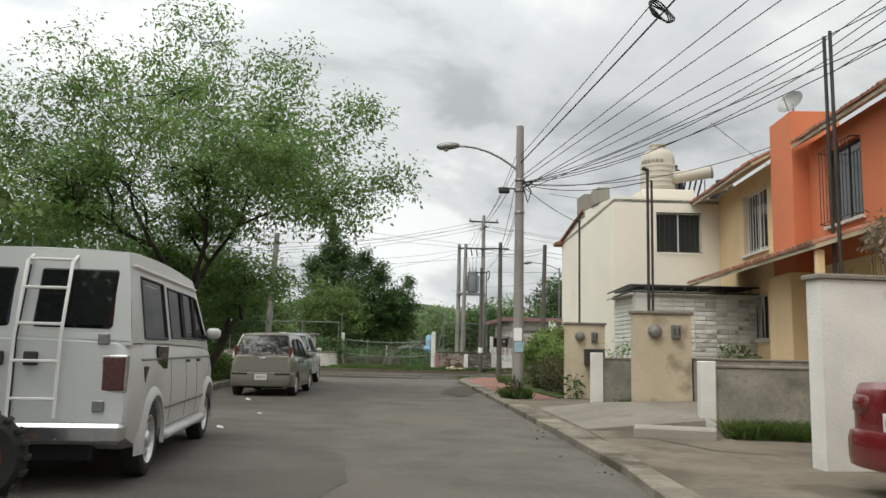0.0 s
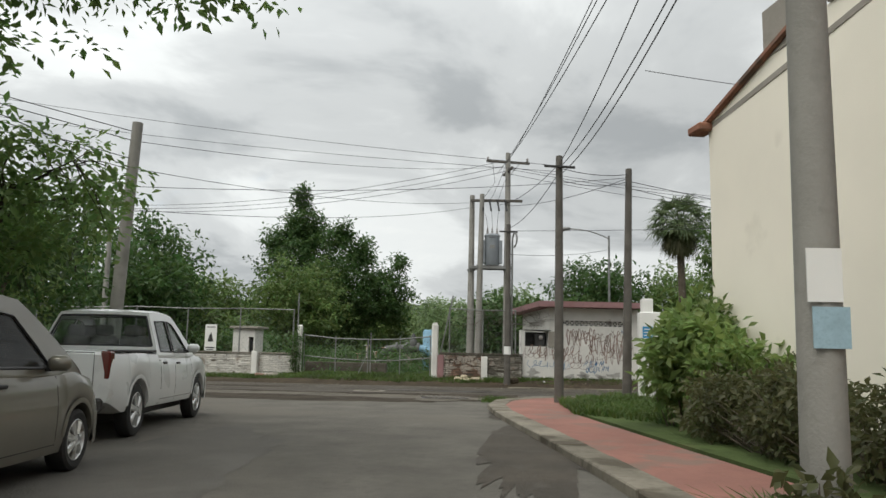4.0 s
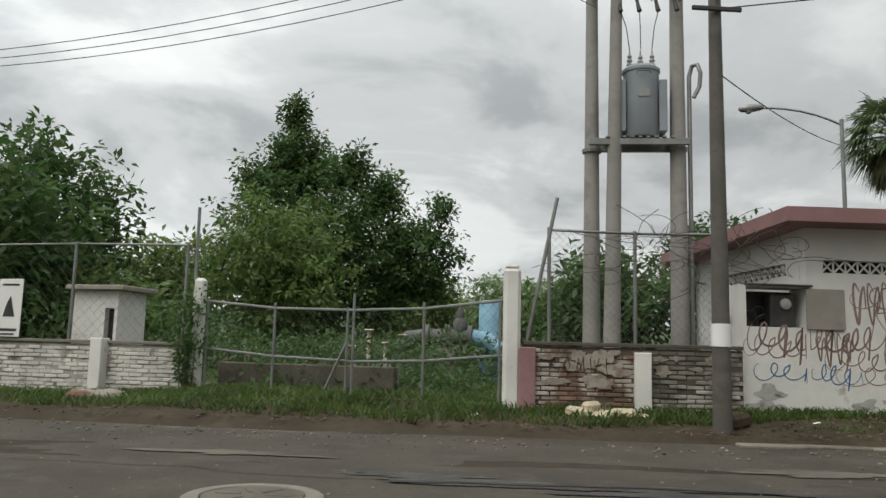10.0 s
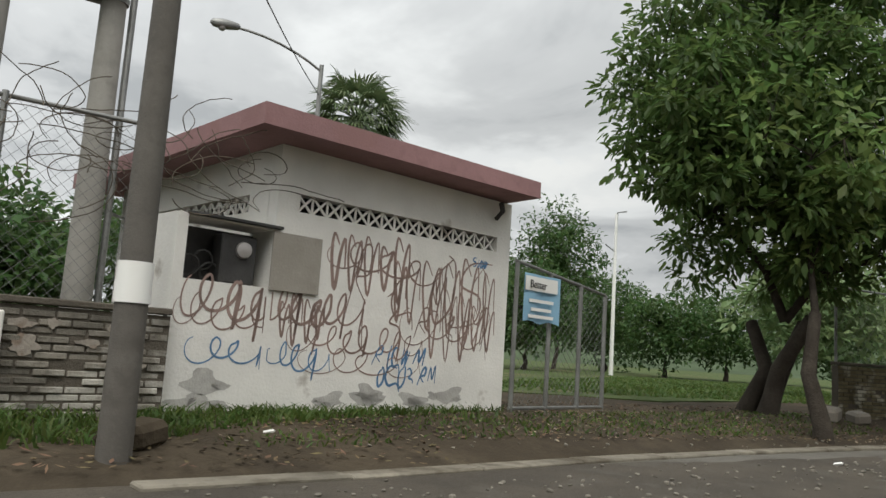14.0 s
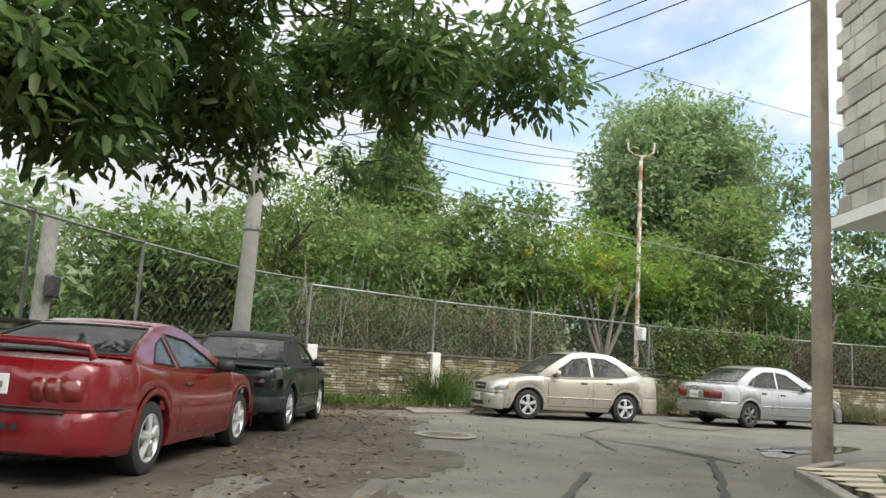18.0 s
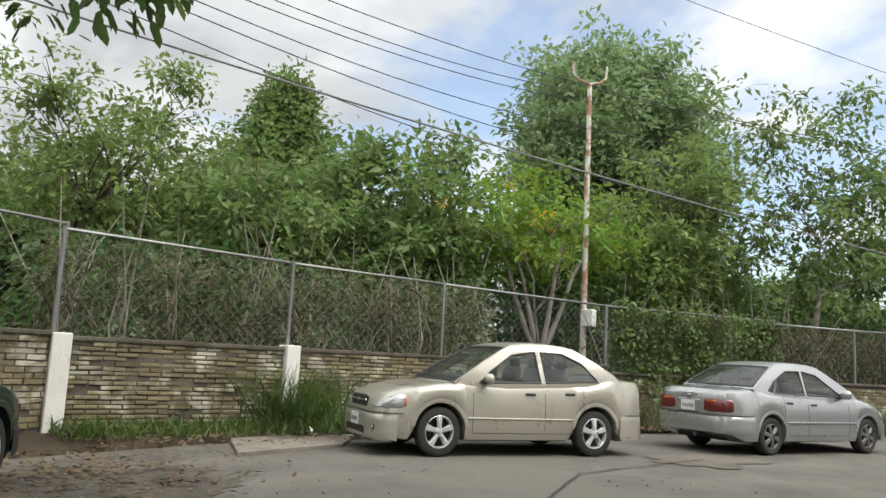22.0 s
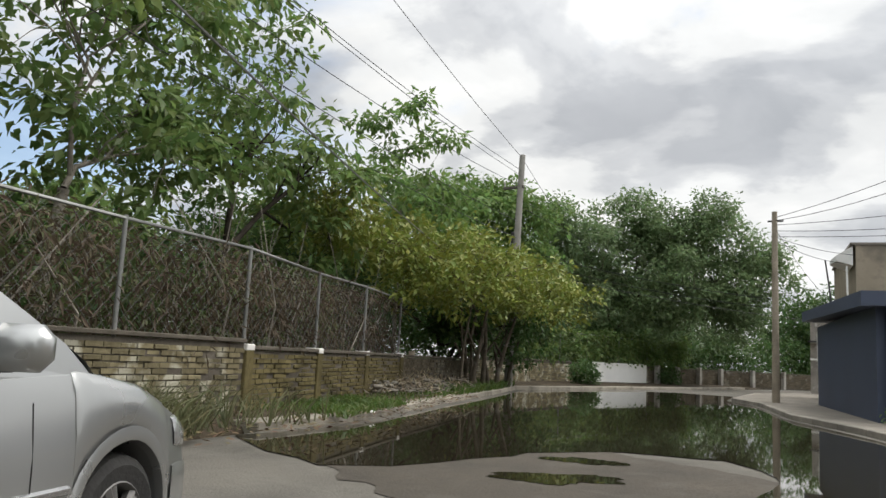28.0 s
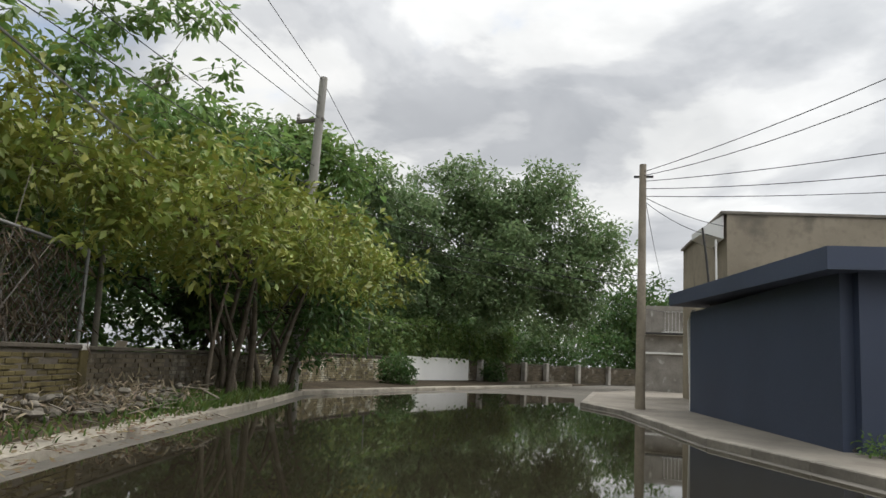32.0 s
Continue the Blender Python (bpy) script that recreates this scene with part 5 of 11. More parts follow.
part("roof_drain", Shape().tube([on_wall(HL, HR, 3.3, 3.05, 0.2), on_wall(HL, HR, 3.36, 2.95, 0.18), on_wall(HL, HR, 3.38, 2.86, 0.05)], 0.035, 6), DARKSTEEL, hut)
# meter bay against the hut's left side
MA = (1.72, 49.74)
part("meter_bay", pierced(MA, HL, 0.05, 2.2, 0.5, [(0.11, 1.07, 1.56, 2.17)]), WHITEWASH, hut)
part("bay_back", Shape().box(on_wall(MA, HL, 0.6, 1.85, -0.44), (0.95, 0.04, 0.56), hang, 0), DARKSTEEL, hut)
part("bay_hood", Shape().box(on_wall(MA, HL, 0.62, 2.2, -0.1), (1.05, 0.34, 0.03), hang, 0.005), DARKSTEEL, hut)
mb = part("meter_box", Shape().box(on_wall(MA, HL, 0.74, 1.82, -0.2), (0.4, 0.22, 0.5), hang, 0.015), DARKSTEEL, hut)
part("meter_glass", Shape().lathe([(0.09, 0), (0.08, -0.05), (0.03, -0.07)], c=tuple(on_wall(MA, HL, 0.78, 1.92, -0.09)), n=14, axis="y"), CERAMIC, mb, smooth=50)
for u, z in ((0.2, 1.72), (0.34, 1.78), (0.42, 1.66)):
    part("conduit_coil", Shape().lathe([(0.09, -0.02), (0.11, 0), (0.09, 0.02)], c=tuple(on_wall(MA, HL, u + 0.06, z, -0.2)), n=12, axis="y", cap=False), DARKSTEEL, hut)
part("open_flap", Shape().box(on_wall(HL, HR, 0.28, 1.85, 0.03), (0.62, 0.02, 0.62), hang, 0.004), GREYBLOCK, hut, "open grey sheet-metal flap")
# painted scrawls: loose loops and strokes, a hand's width of paint standing just off the wall
INK = mat("brown_spray_paint", (0.25, 0.175, 0.15), 0.8, vary=0.35, big=3, bump=0)
INKDARK = mat("dark_spray_paint", (0.05, 0.035, 0.03), 0.8, vary=0.3, big=3, bump=0)
INKB = mat("blue_spray_paint", (0.10, 0.20, 0.34), 0.8, vary=0.25, big=3, bump=0)
rng = random.Random(11)


# letter-like shapes with no meaning, each drawn in one sweep
GLYPHS = [[(0, .9), (.3, 1), (.5, .7), (.2, .4), (.6, .3), (.7, 0)], [(0, 0), (.3, .9), (.6, 1), (.6, .6), (.2, .5), (.7, .1)], [(0, 1), (.15, 0), (.5, .9), (.6, 0), (.95, 1)],
          [(.7, .95), (.2, .9), (.1, .6), (.6, .45), (.6, .1), (0, 0)], [(.5, 1), (.05, .6), (.3, 0), (.7, .3), (.6, .9), (.3, 1.05)], [(.3, 1), (.25, .4), (.4, -.3)],
          [(.8, .9), (.3, 1), (0, .5), (.3, 0), (.9, .1), (1.2, -.4)], [(0, .2), (.2, 1), (.45, .3), (.7, 1.1), (.8, -.1)]]


def stroke(a, b, u, z, h, wide, lean, glyph, m, r):
    """One letter-like sweep of paint."""
    pts = [(u + h * (wide * gx + lean * gy), z + h * (gy - 0.5)) for gx, gy in GLYPHS[glyph]]
    sweep(a, b, pts, m, r)


def sweep(a, b, pts, m, r):
    """A smooth ribbon of paint through points on a wall, thinner at its ends."""
    full = [pts[0]] + pts + [pts[-1]]
    path = []
    for p0, p1, p2, p3 in zip(full, full[1:], full[2:], full[3:]):
        for k in range(5):
            t = k / 5
            path.append(tuple(0.5 * (2 * p1[i] + (p2[i] - p0[i]) * t + (2 * p0[i] - 5 * p1[i] + 4 * p2[i] - p3[i]) * t * t + (3 * p1[i] - p0[i] - 3 * p2[i] + p3[i]) * t ** 3) for i in (0, 1)))
    d, n2, L = frame2(a, b)
    path = [(min(max(x, 0.04), L - 0.04), min(max(y, 0.3), 2.38)) for x, y in path]
    s = Shape()
    n = len(path)
    for i, (x, y) in enumerate(path):
        q0, q1 = path[max(0, i - 1)], path[min(n - 1, i + 1)]
        ln = math.hypot(q1[0] - q0[0], q1[1] - q0[1]) + 1e-6
        w = r * (0.45 + 0.75 * math.sin(math.pi * (i + 0.6) / (n + 0.6)))
        nx, nz = -(q1[1] - q0[1]) / ln * w, (q1[0] - q0[0]) / ln * w
        s.v += [tuple(on_wall(a, b, x + nx, y + nz, 0.0035)), tuple(on_wall(a, b, x - nx, y - nz, 0.0035))]
    s.f = [(2 * i, 2 * i + 1, 2 * i + 3, 2 * i + 2) for i in range(n - 1)]
    part("painted_stroke", s, m, hut)


def scrawl(a, b, u, z, h, count, m, r, gap=0.62, tall=0.25):
    """A row of shapes side by side."""
    for i in range(count):
        k = h * rng.uniform(1 - tall, 1 + tall)
        stroke(a, b, u + i * h * gap + rng.uniform(-0.02, 0.02), z + rng.uniform(-0.1, 0.1) * h, k, rng.uniform(0.55, 0.95), rng.uniform(0.0, 0.3), rng.randrange(len(GLYPHS)), m, r * rng.uniform(0.7, 1.2))


def tag(a, b, u, z, h, loops, m, r, step=0.24, lean=0.25, tail=0.6):
    """A cursive sweep of loops joined to one another, ending in a long tail."""
    pts, L = [], frame2(a, b)[2]
    for i in range(loops):
        k, w = h * rng.uniform(0.6, 1.15), step * rng.uniform(0.7, 1.3)
        turn = rng.choice((1, 1, -1))
        for t in range(9):
            q = math.pi * (0.5 + turn * 2 * t / 9)
            pts.append((u + w * (t / 9) + 0.42 * w * math.cos(q) * turn + lean * k * 0.5 * math.sin(q), z + 0.5 * k * math.sin(q) + h * 0.12 * math.sin(i * 1.7)))
        u += w
        if rng.random() < 0.3:
            pts += [(u + 0.1 * w, z - k * rng.uniform(0.6, 1.1)), (u + 0.3 * w, z + k * 0.2)]
    pts += [(u + 0.3 * step, z - h * 0.2), (u + 0.4 * step, z - h * tail)]
    sweep(a, b, pts, m, r)


def spikes(a, b, u, z, h, count, m, r):
    """Tall pointed strokes side by side, hooked at their tops and drawn out below."""
    for i in range(count):
        k, w = h * rng.uniform(0.7, 1.15), h * rng.uniform(0.2, 0.34)
        sweep(a, b, [(u + w * 0.5, z + k * 0.3), (u + w * 0.1, z + k * 0.5), (u, z + k * 0.1), (u + w * 0.35, z - k * 0.5), (u + w * 0.6, z + k * 0.15), (u + w * 0.9, z + k * 0.42), (u + w, z - k * 0.2)], m, r * rng.uniform(0.75, 1.15))
        u += w * rng.uniform(1.0, 1.4)


# tall strokes over looser, thinner sweeps
spikes(HL, HR, 0.75, 1.95, 0.7, 5, INK, 0.017)
spikes(HL, HR, 1.7, 1.7, 0.95, 6, INK, 0.015)
spikes(HL, HR, 2.3, 1.35, 0.8, 5, INK, 0.012)
tag(HL, HR, 0.75, 2.0, 0.36, 4, INK, 0.011, 0.4)
scrawl(HL, HR, 1.0, 1.72, 0.62, 3, INK, 0.015, 1.0, 0.3)
scrawl(HL, HR, 2.2, 1.85, 0.8, 3, INK, 0.013, 0.5, 0.3)
tag(MA, HL, 0.15, 1.4, 0.4, 4, INK, 0.015, 0.24)
tag(HL, HR, 0.0, 1.38, 0.4, 6, INK, 0.015, 0.22, 0.3, 1.1)
tag(MA, HL, 0.08, 1.25, 0.3, 5, INK, 0.008, 0.2)
spikes(HL, HR, 0.15, 1.25, 0.5, 4, INK, 0.012)
tag(HL, HR, 0.3, 1.08, 0.3, 8, INK, 0.010, 0.24)
tag(HL, HR, 1.9, 1.3, 0.4, 4, INK, 0.009, 0.36, 0.3, 1.0)
scrawl(HL, HR, 1.6, 1.35, 0.6, 4, INK, 0.010, 0.8, 0.5)
tag(HL, HR, 0.5, 0.82, 0.24, 4, INK, 0.007, 0.36)
scrawl(HL, HR, 1.45, 0.92, 0.2, 5, INKB, 0.012, 0.75)
scrawl(HL, HR, 1.5, 0.7, 0.22, 6, INKB, 0.012, 0.75)
tag(MA, HL, 0.25, 0.88, 0.3, 3, INKB, 0.009, 0.22)
tag(HL, HR, 0.05, 0.86, 0.26, 4, INKB, 0.009, 0.2)
scrawl(HL, HR, 3.02, 2.22, 0.12, 4, INKB, 0.009)
PEEL = mat("bare_plaster_patch", (0.40, 0.385, 0.36), 0.95, vary=0.2, big=5, fine=40, bump=0.3)
for i in range(16):
    a2, b2 = (HL, HR) if i % 3 else (MA, HL)
    ww = frame2(a2, b2)[2]
    uc, zc, rr = rng.uniform(0.2, ww - 0.2), rng.uniform(0.32, 0.58), rng.uniform(0.05, 0.16)
    pe = Shape()
    ring = [(uc + rr * 1.5 * math.cos(t) * (1 + 0.4 * math.sin(3 * t + i)), zc + rr * 0.7 * math.sin(t) * (1 + 0.4 * math.cos(2 * t + i))) for t in np.linspace(0, 6.283, 18)[:-1]]
    pe.add([tuple(on_wall(a2, b2, min(max(x, 0.03), ww - 0.03), max(y, 0.2), 0.0022)) for x, y in ring], [tuple(range(17))])
    part("peeled_patch", pe, PEEL, hut)

# remnants of plaster clinging to the brick walls
def plaster(wall, a, b, n, z0, z1, size, m, seed):
    """Ragged thin sheets of render left on a brick face."""
    g = random.Random(seed)
    L = frame2(a, b)[2]
    for i in range(n):
        rx, rz = size * g.uniform(0.5, 1.5), size * g.uniform(0.3, 0.8)
        uc, zc = g.uniform(rx, L - rx), g.uniform(z0 + rz, z1 - rz)
        front, k = [], 26
        for j in range(k):
            t = 6.2832 * j / k
            q = 1 + 0.7 * noise.noise((math.cos(t) * 1.5 + i * 3.1 + seed, math.sin(t) * 1.5, 0.5)) + 0.35 * noise.noise((math.cos(t) * 5 + i, math.sin(t) * 5, seed))
            front.append((min(max(uc + rx * q * math.cos(t), 0.02), L - 0.02), min(max(zc + rz * q * math.sin(t), z0), z1)))
        sp = Shape()
        sp.add([tuple(on_wall(a, b, u, z, 0.1 + 0.0007 * i)) for u, z in front] + [tuple(on_wall(a, b, u, z, 0.08)) for u, z in front], [tuple(range(k))] + [(j, (j + 1) % k, k + (j + 1) % k, k + j) for j in range(k)])
        part("plaster_remnant", sp, m, wall)


LIME = mat("old_lime_plaster", (0.27, 0.24, 0.205), 0.95, vary=0.35, big=2.5, fine=40, bump=0.4, stain=(0.20, 0.15, 0.115), stain_at=0.52, stain_scale=5)
plaster(gate_wall, (-1.35, 49.43), (0.1, 49.495), 17, 0.5, 1.16, 0.13, LIME, 3)
plaster(gate_wall_inner, (0.35, 49.54), (1.6, 49.704), 7, 0.6, 1.12, 0.1, LIME, 5)
for k in range(5):
    u = 0.2 + 0.2 * k
    pts = [(u + 0.14 * gx, 0.92 + 0.2 * (gy - 0.5)) for gx, gy in GLYPHS[(k * 3 + 1) % len(GLYPHS)]]
    sk = Shape()
    sk.tube([tuple(on_wall((-1.35, 49.43), (0.1, 49.495), x, y, 0.108)) for x, y in pts], 0.008, 4)
    part("painted_stroke", sk, INKDARK, gate_wall)

# gate posts and sagging gate
gate_post = thing("gate_post", "thick white concrete gate post", "post", at=(-1.72, 49.42, 0.1))
part("post", Shape().box((0, 0, 1.1), (0.26, 0.26, 2.3), 5, 0.05), WHITEWASH, gate_post)
part("post_cap", Shape().box((0, 0, 2.27), (0.2, 0.2, 0.06), 5, 0.02), WHITEWASH, gate_post)
post2 = thing("gate_post", "crooked white concrete gate post overgrown at its foot", "post", at=(-7.45, 51.22, 0.1))
part("post", Shape().box((0, 0, 1.05), (0.2, 0.22, 2.25), 8, 0.05), WHITEWASH, post2)
part("rail_stub", Shape().tube([(-0.1, 0, 1.0), (-0.12, 0, 3.5)], 0.03, 6), STEEL, post2)
GL, GM, GR = (-7.3, 51.15), (-4.4, 50.26), (-1.85, 49.47)
for nm, a, b, za, zb in (("left", GL, GM, 1.86, 1.7), ("right", GM, GR, 1.7, 1.86)):
    g = thing("gate_leaf", "sagging chain-link gate leaf on a pipe frame", "gate", "gate leaves")
    part("top_rail", Shape().tube([(*a, za), (*lerp(a, b, 0.5), (za + zb) / 2 - 0.05), (*b, zb)], 0.024, 6), STEEL, g)
    part("bottom_rail", Shape().tube([(*a, za - 0.85), (*lerp(a, b, 0.5), (za + zb) / 2 - 0.88), (*b, zb - 0.84)], 0.022, 6), STEEL, g)
    for t in (0.02, 0.5, 0.98):
        p = lerp(a, b, t)
        h = za + (zb - za) * t
        part("stile", Shape().tube([(*p, 0.2), (*p, h + (0.28 if t in (0.02, 0.98) and p == lerp(GM, GR, 0.02) else 0.05))], 0.024, 6), STEEL, g)
    sh = Shape()
    net(sh, [(*a, 0.25), (*b, 0.25), (*b, zb), (*a, za)], 0.17, 0.002)
    tagged(part("wire_netting", sh, NETTING, g), "torn grey netting", kind="stuff")
part("brace", Shape().tube([(-4.9, 50.35, 0.2), (-4.45, 50.28, 1.2)], 0.024, 6), STEEL, g)

fence("chain-link fence on the dark-capped wall", [(-1.15, 49.53), (1.45, 49.69)], 1.22, 3.0, 1.3, pitch=0.12)
lean_post = thing("leaning_pipe", "leaning steel pipe at the fence end", "pipe")
part("pipe", Shape().tube([(-1.5, 49.5, 1.2), (-1.04, 49.53, 3.48)], 0.03, 7), STEEL, lean_post)
fence("chain-link fence on the white wall", [(-21.8, 52.62), (-7.75, 51.25)], 1.08, 2.95, 2.55, pitch=0.2)
fence("sagging fence between hut and park", [(1.5, 53.0), (2.2, 53.8)], 0.3, 2.6, 1.0, pitch=0.2)

notice = thing("notice_board", "white notice board with black marks on the fence", "sign", at=pose(-11.3, 51.42, 0.05, 0, 0, -5.5))
part("board", Shape().box((0, 0, 1.62), (0.52, 0.02, 1.1), 0, 0.005), WHITEP, notice)
for z, w_, h_ in ((2.06, 0.36, 0.035), (1.2, 0.4, 0.05), (1.12, 0.3, 0.03)):
    part("text_bar", Shape().box((0, -0.013, z), (w_, 0.006, h_), 0, 0), DARKSTEEL, notice)
part("symbol", Shape().add([(-0.13, -0.014, 1.45), (0.13, -0.014, 1.45), (0.02, -0.014, 1.85), (-0.06, -0.014, 1.7)], [(0, 1, 2, 3)]), DARKSTEEL, notice)
shed = thing("shed", "small white concrete control shed with a flat roof", "shed", at=pose(-10.15, 53.0, 0.15, 0, 0, -5))
part("wall", pierced((-0.5, -0.5), (0.5, -0.5), 0, 1.95, 1.0, [(0.72, 0.93, 0.2, 1.6)]), WHITEWASH, shed)
part("roof", Shape().box((0.03, 0, 2.01), (1.3, 1.3, 0.1), 0, 0.015), GREYBLOCK, shed)
# black block in the door opening stands for the shed's unlit interior
part("doorway", Shape().box((0.325, -0.2, 0.9), (0.2, 0.3, 1.38), 0, 0), BLACKP, shed)

# pumps and pipes in the yard
PIPEGREY = mat("old_pipe_paint", (0.10, 0.10, 0.095), 0.7, 0.1, vary=0.3, big=3, bump=0.2, stain=(0.14, 0.08, 0.05), stain_at=0.58)
pump = thing("pump_pipework", "grey pump pipework with a blue bend", "pump", at=(-3.4, 56.6, 0.2))
part("pipe", Shape().tube([(-1.35, 0, 0.35), (-1.25, 0, 0.85), (-0.95, 0, 1.15), (-0.5, 0, 1.2), (0.6, 0, 1.2)], 0.2, 14), PIPEGREY, pump, smooth=50)
PIPEBLUE = mat("pipe_blue", (0.20, 0.36, 0.47), 0.6, vary=0.2, big=2, bump=0.05, stain=(0.3, 0.2, 0.12), stain_at=0.66)
part("blue_bend", Shape().tube([(0.6, 0, 1.2), (0.95, 0, 1.15), (1.5, -0.1, 0.75), (1.9, -0.1, 0.55)], 0.2, 14), PIPEBLUE, pump, "blue painted pipe bend", smooth=50)
for x in (-0.5, 0.0, 0.55):
    part("flange", Shape().lathe([(0.2, -0.05), (0.3, -0.05), (0.3, 0.05), (0.2, 0.05)], c=(x, 0, 1.2), n=18, axis="x"), PIPEGREY, pump, smooth=40)
part("valve", Shape().lathe([(0.16, 0), (0.18, 0.2), (0.1, 0.32), (0.12, 0.45), (0.03, 0.6)], c=(0.3, 0, 1.35), n=14), PIPEGREY, pump, smooth=40)
part("support", Shape().box((0.1, 0, 0.45), (0.3, 0.4, 1.0), 0, 0.02), CONCRETE, pump)
tankb = thing("water_drum", "pale blue upright steel drum", "drum", at=(-2.4, 57.2, 0.2))
part("drum", Shape().lathe([(0.28, 0), (0.28, 2.05), (0.2, 2.15)], n=18), PIPEBLUE, tankb, smooth=40)
pump2 = thing("pump_pipework", "rusty valve stems standing in rubble", "pump", at=(-5.2, 56.2, 0.2))
for k, (x, h) in enumerate(((-0.5, 0.9), (-0.1, 1.3), (0.3, 1.0), (0.7, 1.2))):
    part("valve_stem", Shape().tube([(x, 0.1 * k, 0), (x, 0.1 * k, h)], 0.05, 8), RUST, pump2)
    part("hand_wheel", Shape().lathe([(0.1, 0), (0.13, 0.02), (0.1, 0.04)], c=(x, 0.1 * k, h), n=12), RUST, pump2, smooth=40)
part("concrete_block", Shape().box((0.2, -0.2, 0.25), (1.5, 0.6, 0.5), 0, 0.05), CONCRETE, pump2)
structure("low_wall_yard", Shape().box((-5.6, 51.9, 0.45), (3.6, 0.18, 0.6), -10, 0.02), MORTAR, "low grey concrete wall inside the gate", "wall")

# twin-pole transformer
trafo = thing("transformer_structure", "grey transformer on a platform between tall concrete poles", "transformer", at=(0.4, 51.4, 0.1))
for x, y, h, lx, m, r in ((-0.75, 0.1, 7.85, 0.0, POLECON, 0.17), (-0.45, -0.2, 7.85, 0.12, POLECON, 0.16), (0.76, 0.0, 9.7, 0.0, POLECON, 0.17)):
    part("pole", Shape().tube([(x, y, -0.3), (x + lx, y, h)], [r, r * 0.62], 14), m, trafo, smooth=50)
for y in (-0.25, 0.25):
    part("platform_beam", Shape().box((0.05, y, 4.72), (1.75, 0.08, 0.12), 0, 0.008), STEEL, trafo)
for k in range(9):
    part("platform_slat", Shape().box((-0.5 + 0.14 * k, 0, 4.8), (0.07, 0.62, 0.03), 0, 0.004), STEEL, trafo)
tk = part("tank", Shape().lathe([(0.3, 0), (0.32, 0.03), (0.32, 1.2), (0.34, 1.22), (0.34, 1.27), (0.28, 1.33), (0.1, 1.36)], c=(0.12, 0, 4.83), n=24), TRAFO, trafo, "grey transformer tank", smooth=40)
for sg in (-1, 1):
    for k in range(5):
        part("cooling_fin", Shape().box((0.12 + sg * (0.36 + 0.0 * k), -0.2 + 0.1 * k, 5.4), (0.14, 0.03, 0.95), 0, 0.01), TRAFO, tk)
for k in range(3):
    part("bushing", Shape().lathe([(0.05, 0), (0.06, 0.04), (0.035, 0.08), (0.055, 0.12), (0.03, 0.16), (0.045, 0.2), (0.02, 0.24), (0.01, 0.34)], c=(-0.08 + 0.2 * k, 0.05 * (k % 2), 6.18), n=10), CERAMIC, tk, smooth=40)
part("name_plate", Shape().box((0.12, -0.325, 5.6), (0.2, 0.01, 0.14), 0, 0), STEEL, tk)
part("handle", Shape().tube([(0.0, -0.34, 5.95), (0.0, -0.37, 5.98), (0.24, -0.37, 5.98), (0.24, -0.34, 5.95)], 0.01, 5), DARKSTEEL, tk)
part("crossarm", Shape().box((0.28, -0.15, 7.58), (2.2, 0.1, 0.11), 0, 0.01), POLEWOOD, trafo)
part("crossarm", Shape().box((0.76, 0.0, 9.3), (1.9, 0.1, 0.1), 12, 0.01), POLEWOOD, trafo)
part("crossarm", Shape().box((0.76, 0.0, 8.9), (0.1, 1.5, 0.1), 12, 0.01), POLEWOOD, trafo)
for k in range(4):
    part("fuse_cutout", Shape().tube([(-0.35 + 0.33 * k, -0.2, 7.62), (-0.3 + 0.33 * k, -0.26, 7.3), (-0.27 + 0.33 * k, -0.3, 7.12)], [0.045, 0.03, 0.045], 8), DARKSTEEL, trafo)
for x, y in ((-0.1, 0), (0.76, 0.05), (1.6, 0.2)):
    part("pin_insulator", Shape().lathe([(0.03, 0), (0.06, 0.05), (0.04, 0.09), (0.055, 0.13), (0.02, 0.18)], c=(x, y, 9.36), n=10), CERAMIC, trafo, smooth=40)
part("conduit", Shape().tube([(0.98, 0.05, 0.2), (0.98, 0.05, 6.0), (1.03, 0.05, 6.2), (1.12, 0.0, 6.22), (1.17, -0.02, 6.05), (1.15, 0, 5.8), (1.05, 0, 5.6)], 0.04, 8), STEEL, trafo, smooth=60)
for k in range(3):
    part("drop_lead", Shape().tube([(-0.08 + 0.2 * k, 0, 6.52), (-0.15 + 0.25 * k, -0.1, 6.9), (-0.27 + 0.33 * k, -0.3, 7.12)], 0.008, 4), WIRE, trafo)
for k in range(3):
    part("drop_lead", Shape().tube([(-0.3 + 0.33 * k, -0.2, 7.62), (0.2 + 0.2 * k, -0.1, 8.4), (0.1 + 0.6 * k, 0, 9.3)], 0.008, 4), WIRE, trafo)
part("pole_band", Shape().lathe([(0.16, 0), (0.17, 0.06)], c=(0.76, 0, 4.6), n=14), STEEL, trafo)
part("pole_band", Shape().lathe([(0.17, 0), (0.18, 0.06)], c=(-0.75, 0.1, 4.6), n=14), STEEL, trafo)

# park gate with a banner
pg = thing("park_gate", "open chain-link park gate standing beside the hut", "gate")
PA, PB = (6.55, 50.6), (8.95, 51.25)
for t in (0.02, 0.36, 0.7, 1.0):
    p = lerp(PA, PB, t)
    part("post", Shape().tube([(*p, 0.1), (*p, 2.35 - 0.25 * t)], 0.035, 7), STEEL, pg)
part("top_rail", Shape().tube([(*PA, 2.35), (*PB, 2.1)], 0.025, 6), STEEL, pg)
part("bottom_rail", Shape().tube([(*PA, 0.32), (*PB, 0.32)], 0.025, 6), STEEL, pg)
sh = Shape()
net(sh, [(*PA, 0.32), (*PB, 0.32), (*PB, 2.1), (*PA, 2.35)], 0.14)
